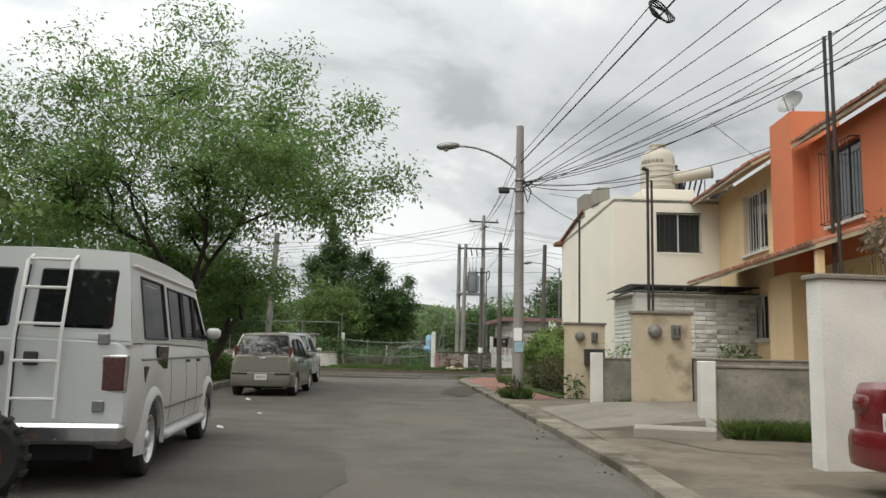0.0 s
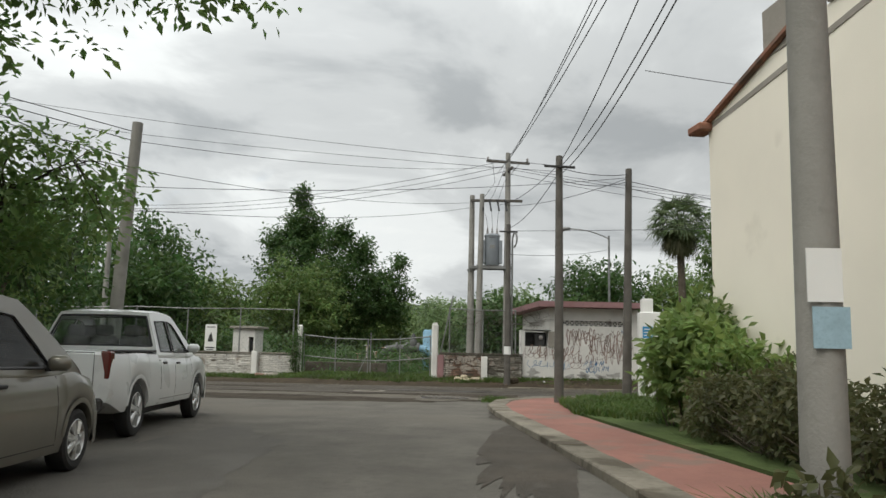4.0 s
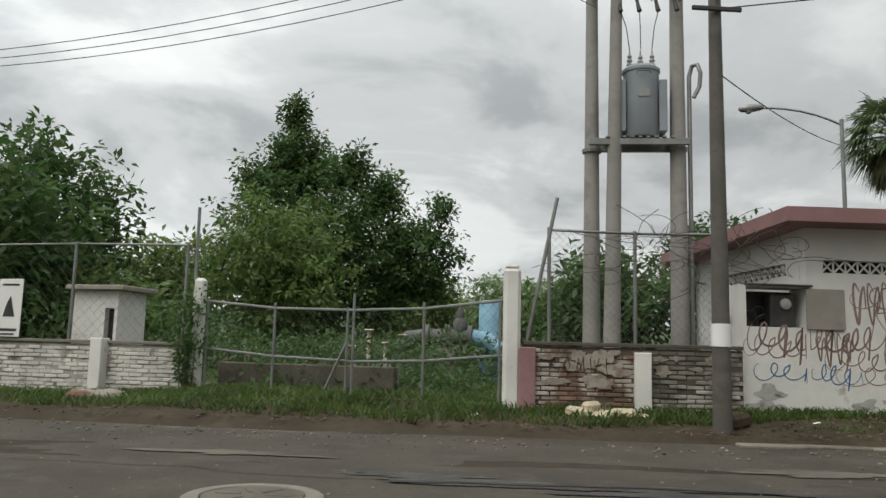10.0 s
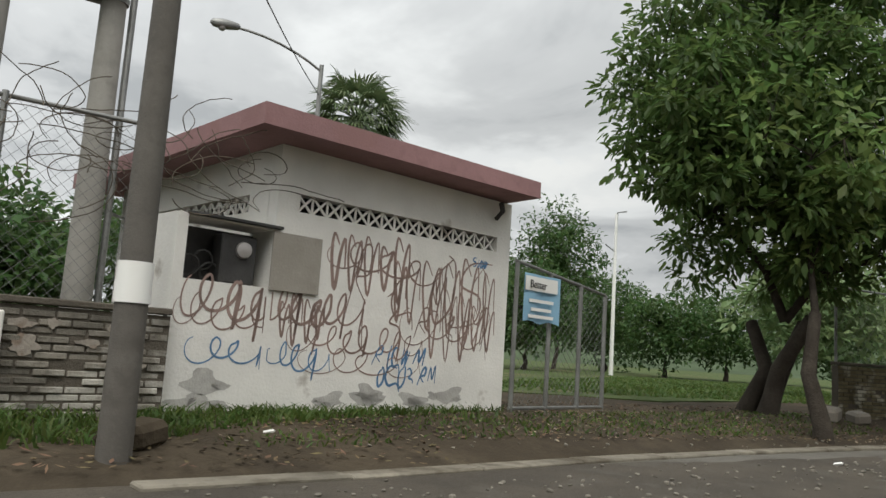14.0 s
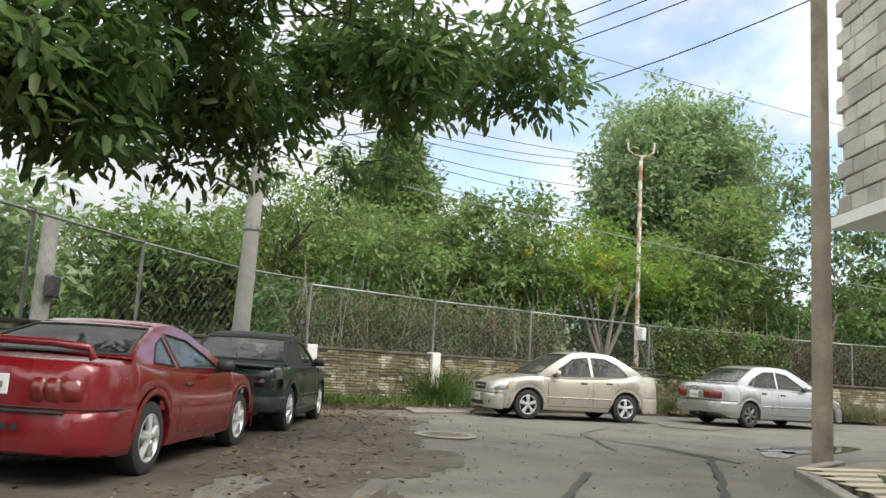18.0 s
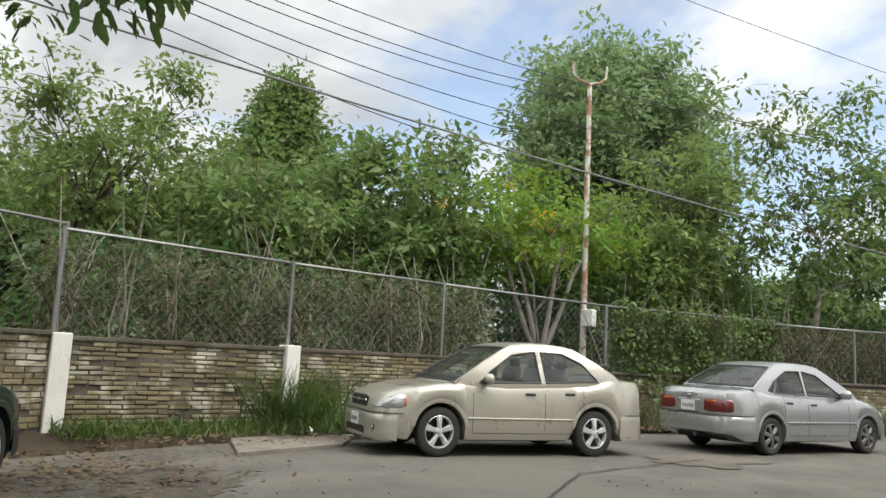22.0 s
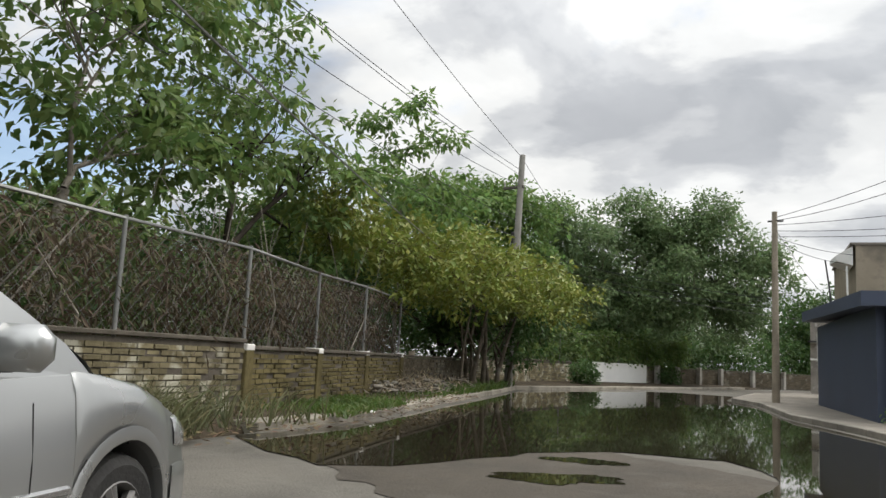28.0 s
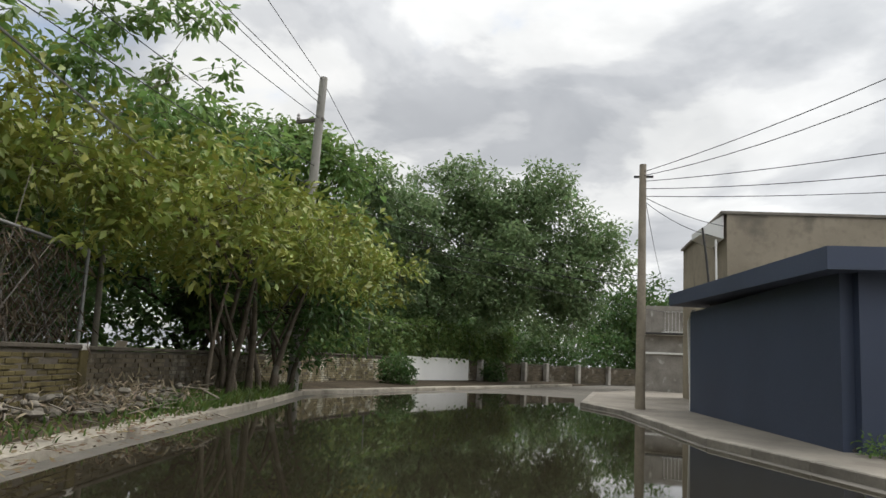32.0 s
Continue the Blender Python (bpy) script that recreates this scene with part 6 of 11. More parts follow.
tagged(part("wire_netting", sh, NETTING, pg), "grey netting", kind="stuff")
banner = thing("banner", "pale blue cloth banner with faded writing on the park gate", "banner")
bs = Shape()
for i in range(9):
    u = 0.06 + 0.36 * i / 8
    p = lerp(PA, PB, u)
    dz = 0.03 * math.sin(i * 1.3)
    for z in (1.52, 1.85, 2.2):
        bs.v.append((p[0] + 0.02, p[1] - 0.05 - 0.02 * math.sin(i), z + dz * (2.2 - z)))
for i in range(8):
    for j in range(2):
        bs.f.append((i * 3 + j, i * 3 + j + 1, i * 3 + j + 4, i * 3 + j + 3))
part("cloth", bs, TARPB, banner, smooth=60)
part("white_band", Shape().box((*lerp(PA, PB, 0.23)[:1], lerp(PA, PB, 0.23)[1] - 0.085, 2.06), (0.8, 0.008, 0.2), 15, 0), WHITEP, banner)
for k, (z, wd) in enumerate(((1.82, 0.6), (1.7, 0.5), (1.6, 0.62))):
    part("text_bar", Shape().box((lerp(PA, PB, 0.23)[0], lerp(PA, PB, 0.23)[1] - 0.09, z), (wd, 0.008, 0.045), 15, 0), WHITEP, banner)
txt = bpy.data.curves.new("word", "FONT")
txt.body, txt.size, txt.extrude = "Better", 0.16, 0.002
tm = bpy.data.meshes.new_from_object(bpy.data.objects.new("word_tmp", txt))
tm.materials.clear()
tm.materials.append(DARKSTEEL)
wo = new("lettering", tm)
wo.parent = banner
wo.matrix_basis = pose(lerp(PA, PB, 0.23)[0] - 0.3, lerp(PA, PB, 0.23)[1] - 0.185, 2.0, 90, 0, 15)

# white monument on the corner lot
mon = thing("marker_pillar", "white concrete marker pillar with a blue plaque", "monument", at=pose(4.41, 39.6, 0.1, 0, 0, -6))
part("shaft", Shape().box((0, 0, 1.15), (0.55, 0.5, 2.3), 0, 0.02), WHITEP, mon)
part("neck", Shape().box((-0.05, 0, 2.47), (0.3, 0.34, 0.38), 0, 0.015), WHITEP, mon)
part("arm_stub", Shape().box((0.36, 0, 2.2), (0.22, 0.3, 0.12), 0, 0.01), TILE, mon)
pq = part("plaque", Shape().box((-0.06, -0.262, 1.72), (0.26, 0.02, 0.4), 0, 0.004), SIGNBLUE, mon, "blue plaque with white lines")
for k in range(4):
    part("text_bar", Shape().box((-0.06, -0.275, 1.85 - 0.08 * k), (0.2, 0.006, 0.02), 0, 0), WHITEP, pq)
structure("lot_border", Shape().box((7.3, 39.4, 0.2), (5.4, 0.2, 0.24), -2, 0.02), WHITEP, "low white concrete border of the corner lot", "border")

fence("chain-link fence on the weathered wall", FENCE[:5], 1.14, (2.7, 2.54), 4.4, pitch=0.15)
fence("chain-link fence on the yellowish wall", [FENCE[4]] + PIERS_S, 1.04, (2.54, 2.47), 2.9, pitch=0.21)
fence("far chain-link fence at the street bend", [(42.6, 13.5), (43.9, 7.5), (44.4, 1.0), (43.7, -5.0)], 1.12, 2.6, 3.2, pitch=0.3)  # fence_east
fence("chain-link fence behind the parked convertible", [(15.2, 51.0), (20.5, 50.3), (24.2, 49.7), (25.8, 48.8)], 1.3, 2.9, 2.7, pitch=0.22)

# ---- trees ----
def leafcloud(name, points, size, material, per=14, spread=0.28, seed=1, droop=0.2, aspect=0.46, fine=False, flat=0.75):
    """Leaves in sprays round twig ends: each leaf a folded blade, with a rounder outline where it is fine."""
    rng = np.random.default_rng(seed)
    pts = np.repeat(np.asarray(points, float), per, axis=0)
    n = len(pts)
    d = rng.normal(size=(n, 3))
    d[:, 2] = d[:, 2] * flat
    d /= np.linalg.norm(d, axis=1)[:, None]
    base = pts + d * (spread * rng.random((n, 1)) ** 0.6)
    way = d + rng.normal(scale=0.45, size=(n, 3))
    way[:, 2] -= droop
    way /= np.linalg.norm(way, axis=1)[:, None]
    side = np.cross(way, rng.normal(size=(n, 3)) * 0.5 + (0, 0, 1))
    side /= np.linalg.norm(side, axis=1)[:, None] + 1e-9
    up = np.cross(side, way)
    s = (size * rng.uniform(0.6, 1.35, n))[:, None]
    w = s * aspect
    tip = base + way * s - up * s * 0.12
    mid = base + way * s * 0.48
    if fine:
        far_mid = base + way * s * 0.76 - up * s * 0.05
        v = np.stack([base, mid * 0.5 + base * 0.5 + side * w * 0.42 + up * w * 0.12, far_mid + side * w * 0.36 + up * w * 0.1, tip, far_mid - side * w * 0.36 + up * w * 0.1, mid * 0.5 + base * 0.5 - side * w * 0.42 + up * w * 0.12], axis=1).reshape(-1, 3)
        f = np.arange(6 * n).reshape(-1, 6)
        f = np.concatenate([f[:, [0, 1, 2, 3]], f[:, [0, 3, 4, 5]]])
        return rawmesh(name, v, f, material)
    v = np.stack([base, mid + side * w * 0.5 + up * w * 0.15, tip, mid - side * w * 0.5 + up * w * 0.15], axis=1).reshape(-1, 3)
    f = np.arange(4 * n).reshape(-1, 4)
    f = np.concatenate([f[:, [0, 1, 2]], f[:, [0, 2, 3]]])
    return rawmesh(name, v, f, material)


def tree(name, label, base, fork, blobs, leaf, bark=None, trunk_r=0.16, size=0.2, per=16, spread=0.32, seed=1, stems=1, limb_r=0.06, shell=0.55, aspect=0.48, droop=0.2, twig=True, category="tree", far=False, fine=False, gaps=None, gap_f=0.95, flat=0.6):
    """A tree: trunk to the fork, limbs to each mass of the crown, twigs to their sprays of leaves."""
    rng = np.random.default_rng(seed)
    bark = bark or BARK
    if gaps is None:
        gaps = -0.33 if far else -0.08
    t = thing(name, label, category, "trees", base)
    f = Vector(fork) - Vector(base)
    trunk = Shape()
    for k in range(stems):
        o = Vector((rng.normal() * 0.25, rng.normal() * 0.25, 0)) * (stems > 1)
        bend = Vector((rng.normal() * 0.12, rng.normal() * 0.12, 0))
        trunk.tube([o * 1.3 + Vector((0, 0, -0.25)), o + Vector((0, 0, 0.15)), o + f * 0.5 + bend, o + f * 1.0 + o * 1.5], [trunk_r * 1.5, trunk_r * 1.05, trunk_r * 0.85, trunk_r * 0.7], 10)
    part("trunk", trunk, bark, t, smooth=60)
    ends = []
    nodes = [(f, limb_r * 1.5)]
    for cx, cy, cz, rx, ry, rz, dens in sorted(blobs, key=lambda q: (Vector(q[:3]) - Vector(fork)).length):
        wood = Shape()
        n = max(8, 1.3 * dens * (rx * ry + ry * rz + rx * rz))
        c = Vector((cx, cy, cz)) - Vector(base)
        st, sr = min(nodes, key=lambda q: (q[0] - c).length + 0.55 * (q[0] - f).length)
        gap_l = (c - st).length
        wob = 0.09 * gap_l
        k1 = st.lerp(c, 0.35) + Vector((rng.normal() * wob, rng.normal() * wob, 0.1 * gap_l))
        k2 = st.lerp(c, 0.72) + Vector((rng.normal() * wob, rng.normal() * wob, 0.05 * gap_l))
        lr = min(sr * 0.85, limb_r * (0.8 + 0.2 * max(rx, rz)))
        wood.tube([st, k1, k2, c], [lr, lr * 0.8, lr * 0.6, lr * 0.35], 7, cap=False)
        nodes += [(k1, lr * 0.8), (k2, lr * 0.6), (st.lerp(k1, 0.5), lr * 0.9)]
        # boughs leave the limb and spread towards the outside of the mass
        subs = [k2, c]
        for _ in range(max(4, int(2 + 1.3 * (rx + ry + rz)))):
            d = rng.normal(size=3)
            d[2] = abs(d[2]) * 0.8 - 0.15
            d /= np.linalg.norm(d)
            q = rng.uniform(0.4, 0.78)
            p = Vector((c.x + d[0] * rx * q, c.y + d[1] * ry * q, c.z + d[2] * rz * q))
            s0 = k2.lerp(c, rng.random()) if rng.random() < 0.75 else k1.lerp(k2, rng.random())
            ln = (p - s0).length
            m = s0.lerp(p, 0.5) + Vector((rng.normal() * 0.1 * ln, rng.normal() * 0.1 * ln, 0.08 * ln))
            br = lr * rng.uniform(0.3, 0.48)
            wood.tube([s0, m, p], [br, br * 0.75, br * 0.45], 5, cap=False)
            subs += [p, m]
        for _ in range(int(n)):
            d = rng.normal(size=3)
            d /= np.linalg.norm(d)
            r = shell + (1 - shell) * rng.random() if rng.random() < 0.75 else rng.random() * shell
            r *= 1.0 + 0.38 * noise.noise((d[0] * 2.6 + seed, d[1] * 2.6, d[2] * 2.6)) + 0.2 * noise.noise((d[0] * 6 + seed, d[1] * 6, d[2] * 6))
            e = Vector((c.x + d[0] * rx * r, c.y + d[1] * ry * r, c.z + d[2] * rz * r))
            # gaps of sky between the sprays
            if noise.noise((e.x * gap_f + seed, e.y * gap_f, e.z * gap_f * 1.3)) < gaps:
                continue
            ends.append(tuple(e))
            if twig and rng.random() < (0.15 if far else 0.4):
                s0 = min(subs, key=lambda q: (q - e).length_squared)
                m = s0.lerp(e, 0.55) + Vector((rng.normal() * 0.08, rng.normal() * 0.08, 0.06))
                tr = min(limb_r * 0.2, 0.012 + 0.006 * (s0 - e).length)
                wood.tube([s0, m, e], [tr, tr * 0.65, 0.004], 3 if far else 4, cap=False)
        part("limb", wood, bark, t, smooth=60)
    ob = new("crown", leafcloud("crown", ends, size * (1.08 if far else 0.95), leaf, per if far else round(per * 1.12), spread * 1.12, seed, droop, aspect, fine, flat))
    ob.parent = t
    return t



# --- west park beside the first street ---
tree("tree", "broad spreading park tree with feathery green leaves over the street", (-8.2, 26.2, 0.12), (-8.0, 26.3, 2.7),
     [(-10.9, 26.0, 6.6, 2.8, 2.4, 2.2, 14), (-6.4, 26.8, 6.4, 2.6, 2.4, 1.9, 17), (-8.4, 27.6, 5.2, 2.4, 2.2, 1.2, 17), (-8.3, 26.1, 9.2, 2.4, 2.3, 1.7, 8), (-5.4, 25.2, 8.0, 2.0, 1.9, 1.4, 10), (-11.6, 25.4, 9.0, 2.3, 2.0, 1.6, 7), (-4.4, 21.6, 6.0, 1.7, 1.6, 0.8, 13), (-5.6, 19.0, 6.2, 2.0, 1.8, 0.9, 12), (-2.9, 23.6, 7.3, 1.3, 1.2, 0.9, 6), (-8.0, 25.8, 11.0, 1.7, 1.6, 0.9, 4), (-11.6, 25.6, 10.6, 1.8, 1.6, 0.9, 4), (-5.6, 25.8, 9.8, 1.5, 1.4, 0.8, 5), (-2.6, 25.2, 8.4, 0.9, 0.9, 0.6, 5), (-1.7, 24.8, 6.0, 1.0, 0.9, 0.6, 9), (-13.6, 25.0, 7.4, 2.0, 1.8, 1.6, 10), (-3.6, 26.0, 5.7, 1.9, 1.8, 1.0, 15), (-6.9, 24.0, 6.1, 1.9, 1.6, 1.3, 15), (-3.6, 24.6, 5.3, 1.7, 1.4, 0.9, 14), (-10.5, 23.5, 5.5, 2.4, 2.0, 1.8, 15), (-12.5, 28.0, 5.6, 2.4, 2.0, 1.4, 15), (-9.6, 29.0, 3.8, 1.8, 1.8, 1.1, 16), (-5.0, 27.6, 7.4, 1.8, 1.7, 1.3, 12)],
     LEAF_PARK, BARKDARK, 0.27, size=0.15, per=24, spread=0.45, seed=2, limb_r=0.075, shell=0.45, gaps=-0.2, gap_f=0.8)
for x, y, tx, ty in ((-8.9, 27.4, -9.4, 28.4), (-7.9, 28.2, -7.3, 29.6)):
    tree("tree", "young dark tree leaning beside the broad one", (x, y, 0.12), (tx, ty, 2.2), [(tx, ty + 0.4, 3.6, 1.9, 1.8, 1.2, 18), (tx - 1.0, ty + 1.2, 2.7, 1.5, 1.5, 1.0, 16)], LEAF_PARK, BARKDARK, 0.11, size=0.17, per=18, seed=int(300 + x * 3), stems=2, limb_r=0.05, gaps=-0.3)
# tree kept out of view, added to shade the van and the left road
tree("tree", "unseen spreading park tree added to shade the parked van", (-8.6, 6.5, 0.12), (-8.4, 6.4, 2.8), [(-6.0, 4.6, 6.0, 3.4, 3.4, 1.9, 15), (-8.4, 10.0, 6.2, 2.6, 2.6, 1.8, 15), (-5.0, 0.0, 6.0, 3.4, 3.4, 2.0, 15), (-10.5, 6.0, 6.4, 3.0, 3.0, 2.2, 13)], LEAF_FRESH, BARKDARK, 0.24, size=0.26, per=16, spread=0.45, seed=23, far=True)
tree("tree", "dark multi-stemmed shade tree in the park", (-10.6, 31.0, 0.12), (-10.4, 31.0, 1.6), [(-11.6, 33.0, 3.4, 2.4, 2.4, 2.0, 16), (-9.0, 33.5, 3.0, 1.8, 1.8, 1.5, 16), (-14.0, 31.0, 3.6, 2.6, 2.2, 2.2, 14)], LEAF_DARK, BARKDARK, 0.12, size=0.2, per=16, seed=21, stems=3, limb_r=0.05)
tree("tree", "rounded green park tree near the corner", (-12.3, 38.0, 0.12), (-12.3, 38.0, 1.5), [(-12.3, 37.8, 3.6, 1.9, 1.8, 2.0, 20), (-15.0, 36.0, 3.8, 2.4, 2.2, 2.4, 14)], LEAF_MID, BARK, 0.14, size=0.2, seed=22)
for i, (x, y, z, r) in enumerate(((-20, 20, 5.0, 4.0), (-18, 33, 4.6, 3.6), (-26, 28, 5.0, 4.4), (-15, 12, 5.0, 3.4), (-24, 40, 4.2, 3.4), (-13, 20, 4.6, 3.0), (-32, 14, 5.0, 4.5))):
    tree("tree", "green tree in the west park", (x, y, 0.12), (x, y, 1.6), [(x, y, z, r, r, r * 0.75, 13)], (LEAF_MID, LEAF_DARK, LEAF_FRESH)[i % 3], BARKDARK, 0.2, size=0.26, per=14, seed=30 + i, far=True)

# --- beyond the pump station ---
tree("tree", "dense dark tree with pointed conifer tops", (-10.8, 71.5, 0.2), (-10.8, 71.5, 1.5),
     [(-10.7, 71.1, 4.9, 4.5, 4.0, 4.2, 22), (-11.9, 71.8, 9.2, 1.7, 1.7, 2.0, 20), (-12.2, 71.8, 11.3, 0.55, 0.55, 1.5, 26), (-9.4, 71.2, 9.0, 0.8, 0.8, 1.5, 22), (-13.6, 71.2, 8.6, 1.0, 1.0, 1.4, 20), (-6.4, 71.0, 4.9, 2.2, 2.0, 2.3, 18), (-5.3, 71.0, 7.0, 0.7, 0.7, 0.8, 16), (-7.9, 71.2, 8.0, 0.9, 0.9, 1.2, 20)],
     LEAF_DARK, BARKDARK, 0.3, size=0.23, per=22, spread=0.42, seed=3, far=True)
tree("tree", "bright green rounded tree before the dark one", (-11.2, 66.0, 0.2), (-11.2, 66, 1.2), [(-11.0, 66.0, 3.8, 3.4, 2.8, 2.9, 20)], LEAF_MID, BARKDARK, 0.2, size=0.24, per=15, seed=4, far=True)
for i, (x, y, z, rx, rz, lf, dn) in enumerate(((-20.3, 65.9, 4.6, 3.6, 4.4, LEAF_DARK, 20), (-17.6, 58.6, 3.6, 3.2, 3.2, LEAF_DARK, 18), (-25.0, 61.0, 5.0, 4.0, 4.2, LEAF_DARK, 18), (-31, 62, 4.6, 4.2, 4.0, LEAF_MID, 16), (-20.0, 76.2, 4.2, 3.4, 2.6, LEAF_MID, 16), (-39, 60, 5, 5, 4, LEAF_DARK, 15), (-14.5, 60.5, 1.8, 2.0, 1.6, LEAF_MID, 18),
        (-1.9, 95.0, 3.9, 4.8, 2.6, LEAF_GREY, 14), (-10, 98, 3.9, 5, 2.8, LEAF_MID, 14), (3.8, 93, 4.6, 4.0, 3.0, LEAF_GREY, 12), (10.6, 86, 6.4, 4.6, 3.2, LEAF_DARK, 12), (17.5, 84, 5.6, 4.5, 3.2, LEAF_MID, 12), (25, 88, 5.0, 4.5, 3.2, LEAF_DARK, 13), (1.5, 66, 2.9, 2.6, 2.0, LEAF_DARK, 16), (5.5, 64, 2.6, 2.0, 1.9, LEAF_DARK, 16),
        (40.7, 88.2, 8.2, 3.6, 5.0, LEAF_DARK, 13), (36.5, 91.4, 5.8, 2.8, 4.8, LEAF_DARK, 12), (42.7, 79, 3.7, 3.6, 2.8, LEAF_DARK, 11), (48.0, 78, 4.0, 4.4, 2.8, LEAF_DARK, 11), (55, 74, 4.5, 4.5, 3.2, LEAF_DARK, 12), (31, 80, 4.2, 3.8, 3.0, LEAF_DARK, 12), (62, 70, 4.5, 4.5, 3.4, LEAF_DARK, 12), (50, 92, 5, 5, 4, LEAF_DARK, 12))):
    tree("tree", "far green tree beyond the pump station" if y < 100 and x < 30 else "far park tree over the lawn", (x, y, 0.25), (x, y, max(1.0, z - rz)), [(x, y, z, rx, rx * 0.9, rz, dn)], lf, BARKDARK, 0.18, size=0.34, per=13, spread=0.5, seed=50 + i, far=True)

# fan palm behind the pump house
palm = thing("palm_tree", "fan palm with a skirt of dead fronds", "palm", "trees", (13.2, 69.5, 0.2))
part("trunk", Shape().tube([(0, 0, -0.2), (0.1, 0, 4), (0, 0.1, 9.7)], [0.3, 0.24, 0.22], 10), BARK, palm, smooth=60)
rngp = np.random.default_rng(9)


def frond(az, el, dead):
    """A fan leaf: a stalk and long narrow blades spread like fingers, drooping at their tips."""
    s = Shape()
    d = Vector((math.cos(az) * math.cos(el), math.sin(az) * math.cos(el), math.sin(el)))
    c = Vector((0, 0.1, 9.8))
    k = c + d * (0.6 if dead else rngp.uniform(1.0, 1.45))
    s.tube([c, c.lerp(k, 0.5) + Vector((0, 0, 0.06)), k], [0.03, 0.025, 0.02], 4)
    side = d.cross(Vector((0, 0, 1))).normalized()
    up = side.cross(d)
    for j in range(17):
        a = (j - 8) / 8 * (1.0 if dead else 1.45)
        w = (d * math.cos(a) + side * math.sin(a)).normalized()
        ln = rngp.uniform(1.05, 1.45) * (1 - 0.22 * abs(a) / 1.45)
        q = w.cross(up).normalized() * 0.045
        sink = 0.8 if dead else 0.5
        m = k + w * ln * 0.6 - Vector((0, 0, sink * 0.22))
        e = k + w * ln - Vector((0, 0, sink * rngp.uniform(0.7, 1.3)))
        b = k + w * 0.12
        s.add([tuple(b + q * 0.4), tuple(m + q), tuple(e), tuple(m - q), tuple(b - q * 0.4)], [(0, 1, 3, 4), (1, 2, 3)])
    return s


for j in range(56):
    part("frond", frond(j * 2.39996, math.asin(-0.5 + 1.48 * (j + 0.5) / 56), False), LEAF_PALM, palm)
for j in range(46):
    part("dead_frond", frond(rngp.random() * 6.28, rngp.uniform(-1.35, -0.7), True), HEDGE, palm, "hanging brown dead frond")

# --- broad tree over the parked cars ---
tree("tree", "dense broadleaf tree leaning over the parked cars", (13.0, 51.2, 0.2), (13.0, 50.7, 2.0),
     [(12.6, 50.4, 4.0, 2.6, 2.2, 1.7, 22), (13.2, 50.2, 6.2, 2.7, 2.3, 1.7, 22), (17.2, 48.2, 4.4, 1.7, 1.6, 1.2, 14), (18.0, 46.9, 5.3, 1.9, 1.5, 0.9, 13), (14.4, 48.4, 3.7, 1.8, 1.2, 1.0, 19), (17.7, 44.2, 5.2, 1.3, 1.1, 0.8, 14), (16.4, 45.6, 4.9, 1.1, 1.0, 0.8, 15), (16.7, 47.0, 6.6, 0.8, 0.8, 0.7, 20), (19.6, 45.9, 5.6, 1.5, 1.3, 0.8, 16), (15.4, 47.2, 5.4, 1.6, 1.2, 0.8, 18), (10.2, 50.4, 4.8, 1.3, 1.3, 1.5, 20), (20.6, 46.6, 4.4, 1.0, 0.9, 0.7, 12), (13.2, 50.8, 8.2, 2.1, 1.9, 1.3, 18), (11.2, 51.2, 6.4, 1.8, 1.6, 1.6, 18)],
     LEAF_BROAD, BARKDARK, 0.17, size=0.21, per=28, spread=0.36, seed=5, stems=3, limb_r=0.075, aspect=0.4, fine=True, droop=0.45, gaps=-0.24, gap_f=0.8)
t2 = tree("tree", "slim second trunk with drooping leaves by the kerb", (11.2, 48.9, 0.12), (11.5, 49.2, 2.0), [(12.0, 49.4, 3.6, 1.4, 1.2, 0.9, 22), (11.0, 48.8, 4.6, 1.3, 1.2, 1.2, 18)], LEAF_MID, BARKDARK, 0.13, size=0.24, per=15, seed=6)

# --- behind the fence wall, north to south ---
tree("tree", "tall light green tree with airy twigs", (32.5, 52.0, 0.2), (32.6, 51.8, 2.2), [(32.4, 50.9, 4.6, 2.6, 2.4, 2.0, 18), (31.2, 52.0, 6.4, 1.8, 1.6, 1.5, 10), (33.4, 50.2, 6.6, 1.7, 1.6, 1.2, 10), (34.4, 51.6, 4.4, 2.4, 2.2, 2.2, 16), (33.2, 49.8, 7.6, 0.8, 0.8, 0.6, 10)], LEAF_FRESH, BARK, 0.12, size=0.2, per=15, seed=60)
tree("tree", "dense fresh green tree behind the wall", (33.0, 48.0, 0.2), (33.0, 48.0, 1.6), [(32.7, 47.6, 3.9, 2.3, 2.2, 1.9, 22), (35.0, 48.6, 4.6, 2.2, 2.0, 2.0, 20), (33.6, 46.0, 3.6, 1.8, 1.7, 1.5, 20), (34.4, 46.6, 5.4, 1.4, 1.3, 1.0, 14)], LEAF_MID, BARK, 0.13, size=0.23, per=16, seed=61)
tree("tree", "tall narrow conical tree far behind the wall", (51.0, 50.4, 0.2), (51.0, 50.4, 3), [(51, 50.4, 6.0, 4.4, 4.0, 4.0, 18), (51, 50.4, 10.2, 3.0, 2.8, 2.8, 18), (51, 50.4, 12.8, 1.5, 1.4, 1.7, 22), (46.5, 52.0, 5.4, 3.4, 3.2, 3.2, 16)], LEAF_MID, BARK, 0.25, size=0.3, per=19, spread=0.5, seed=62, far=True)
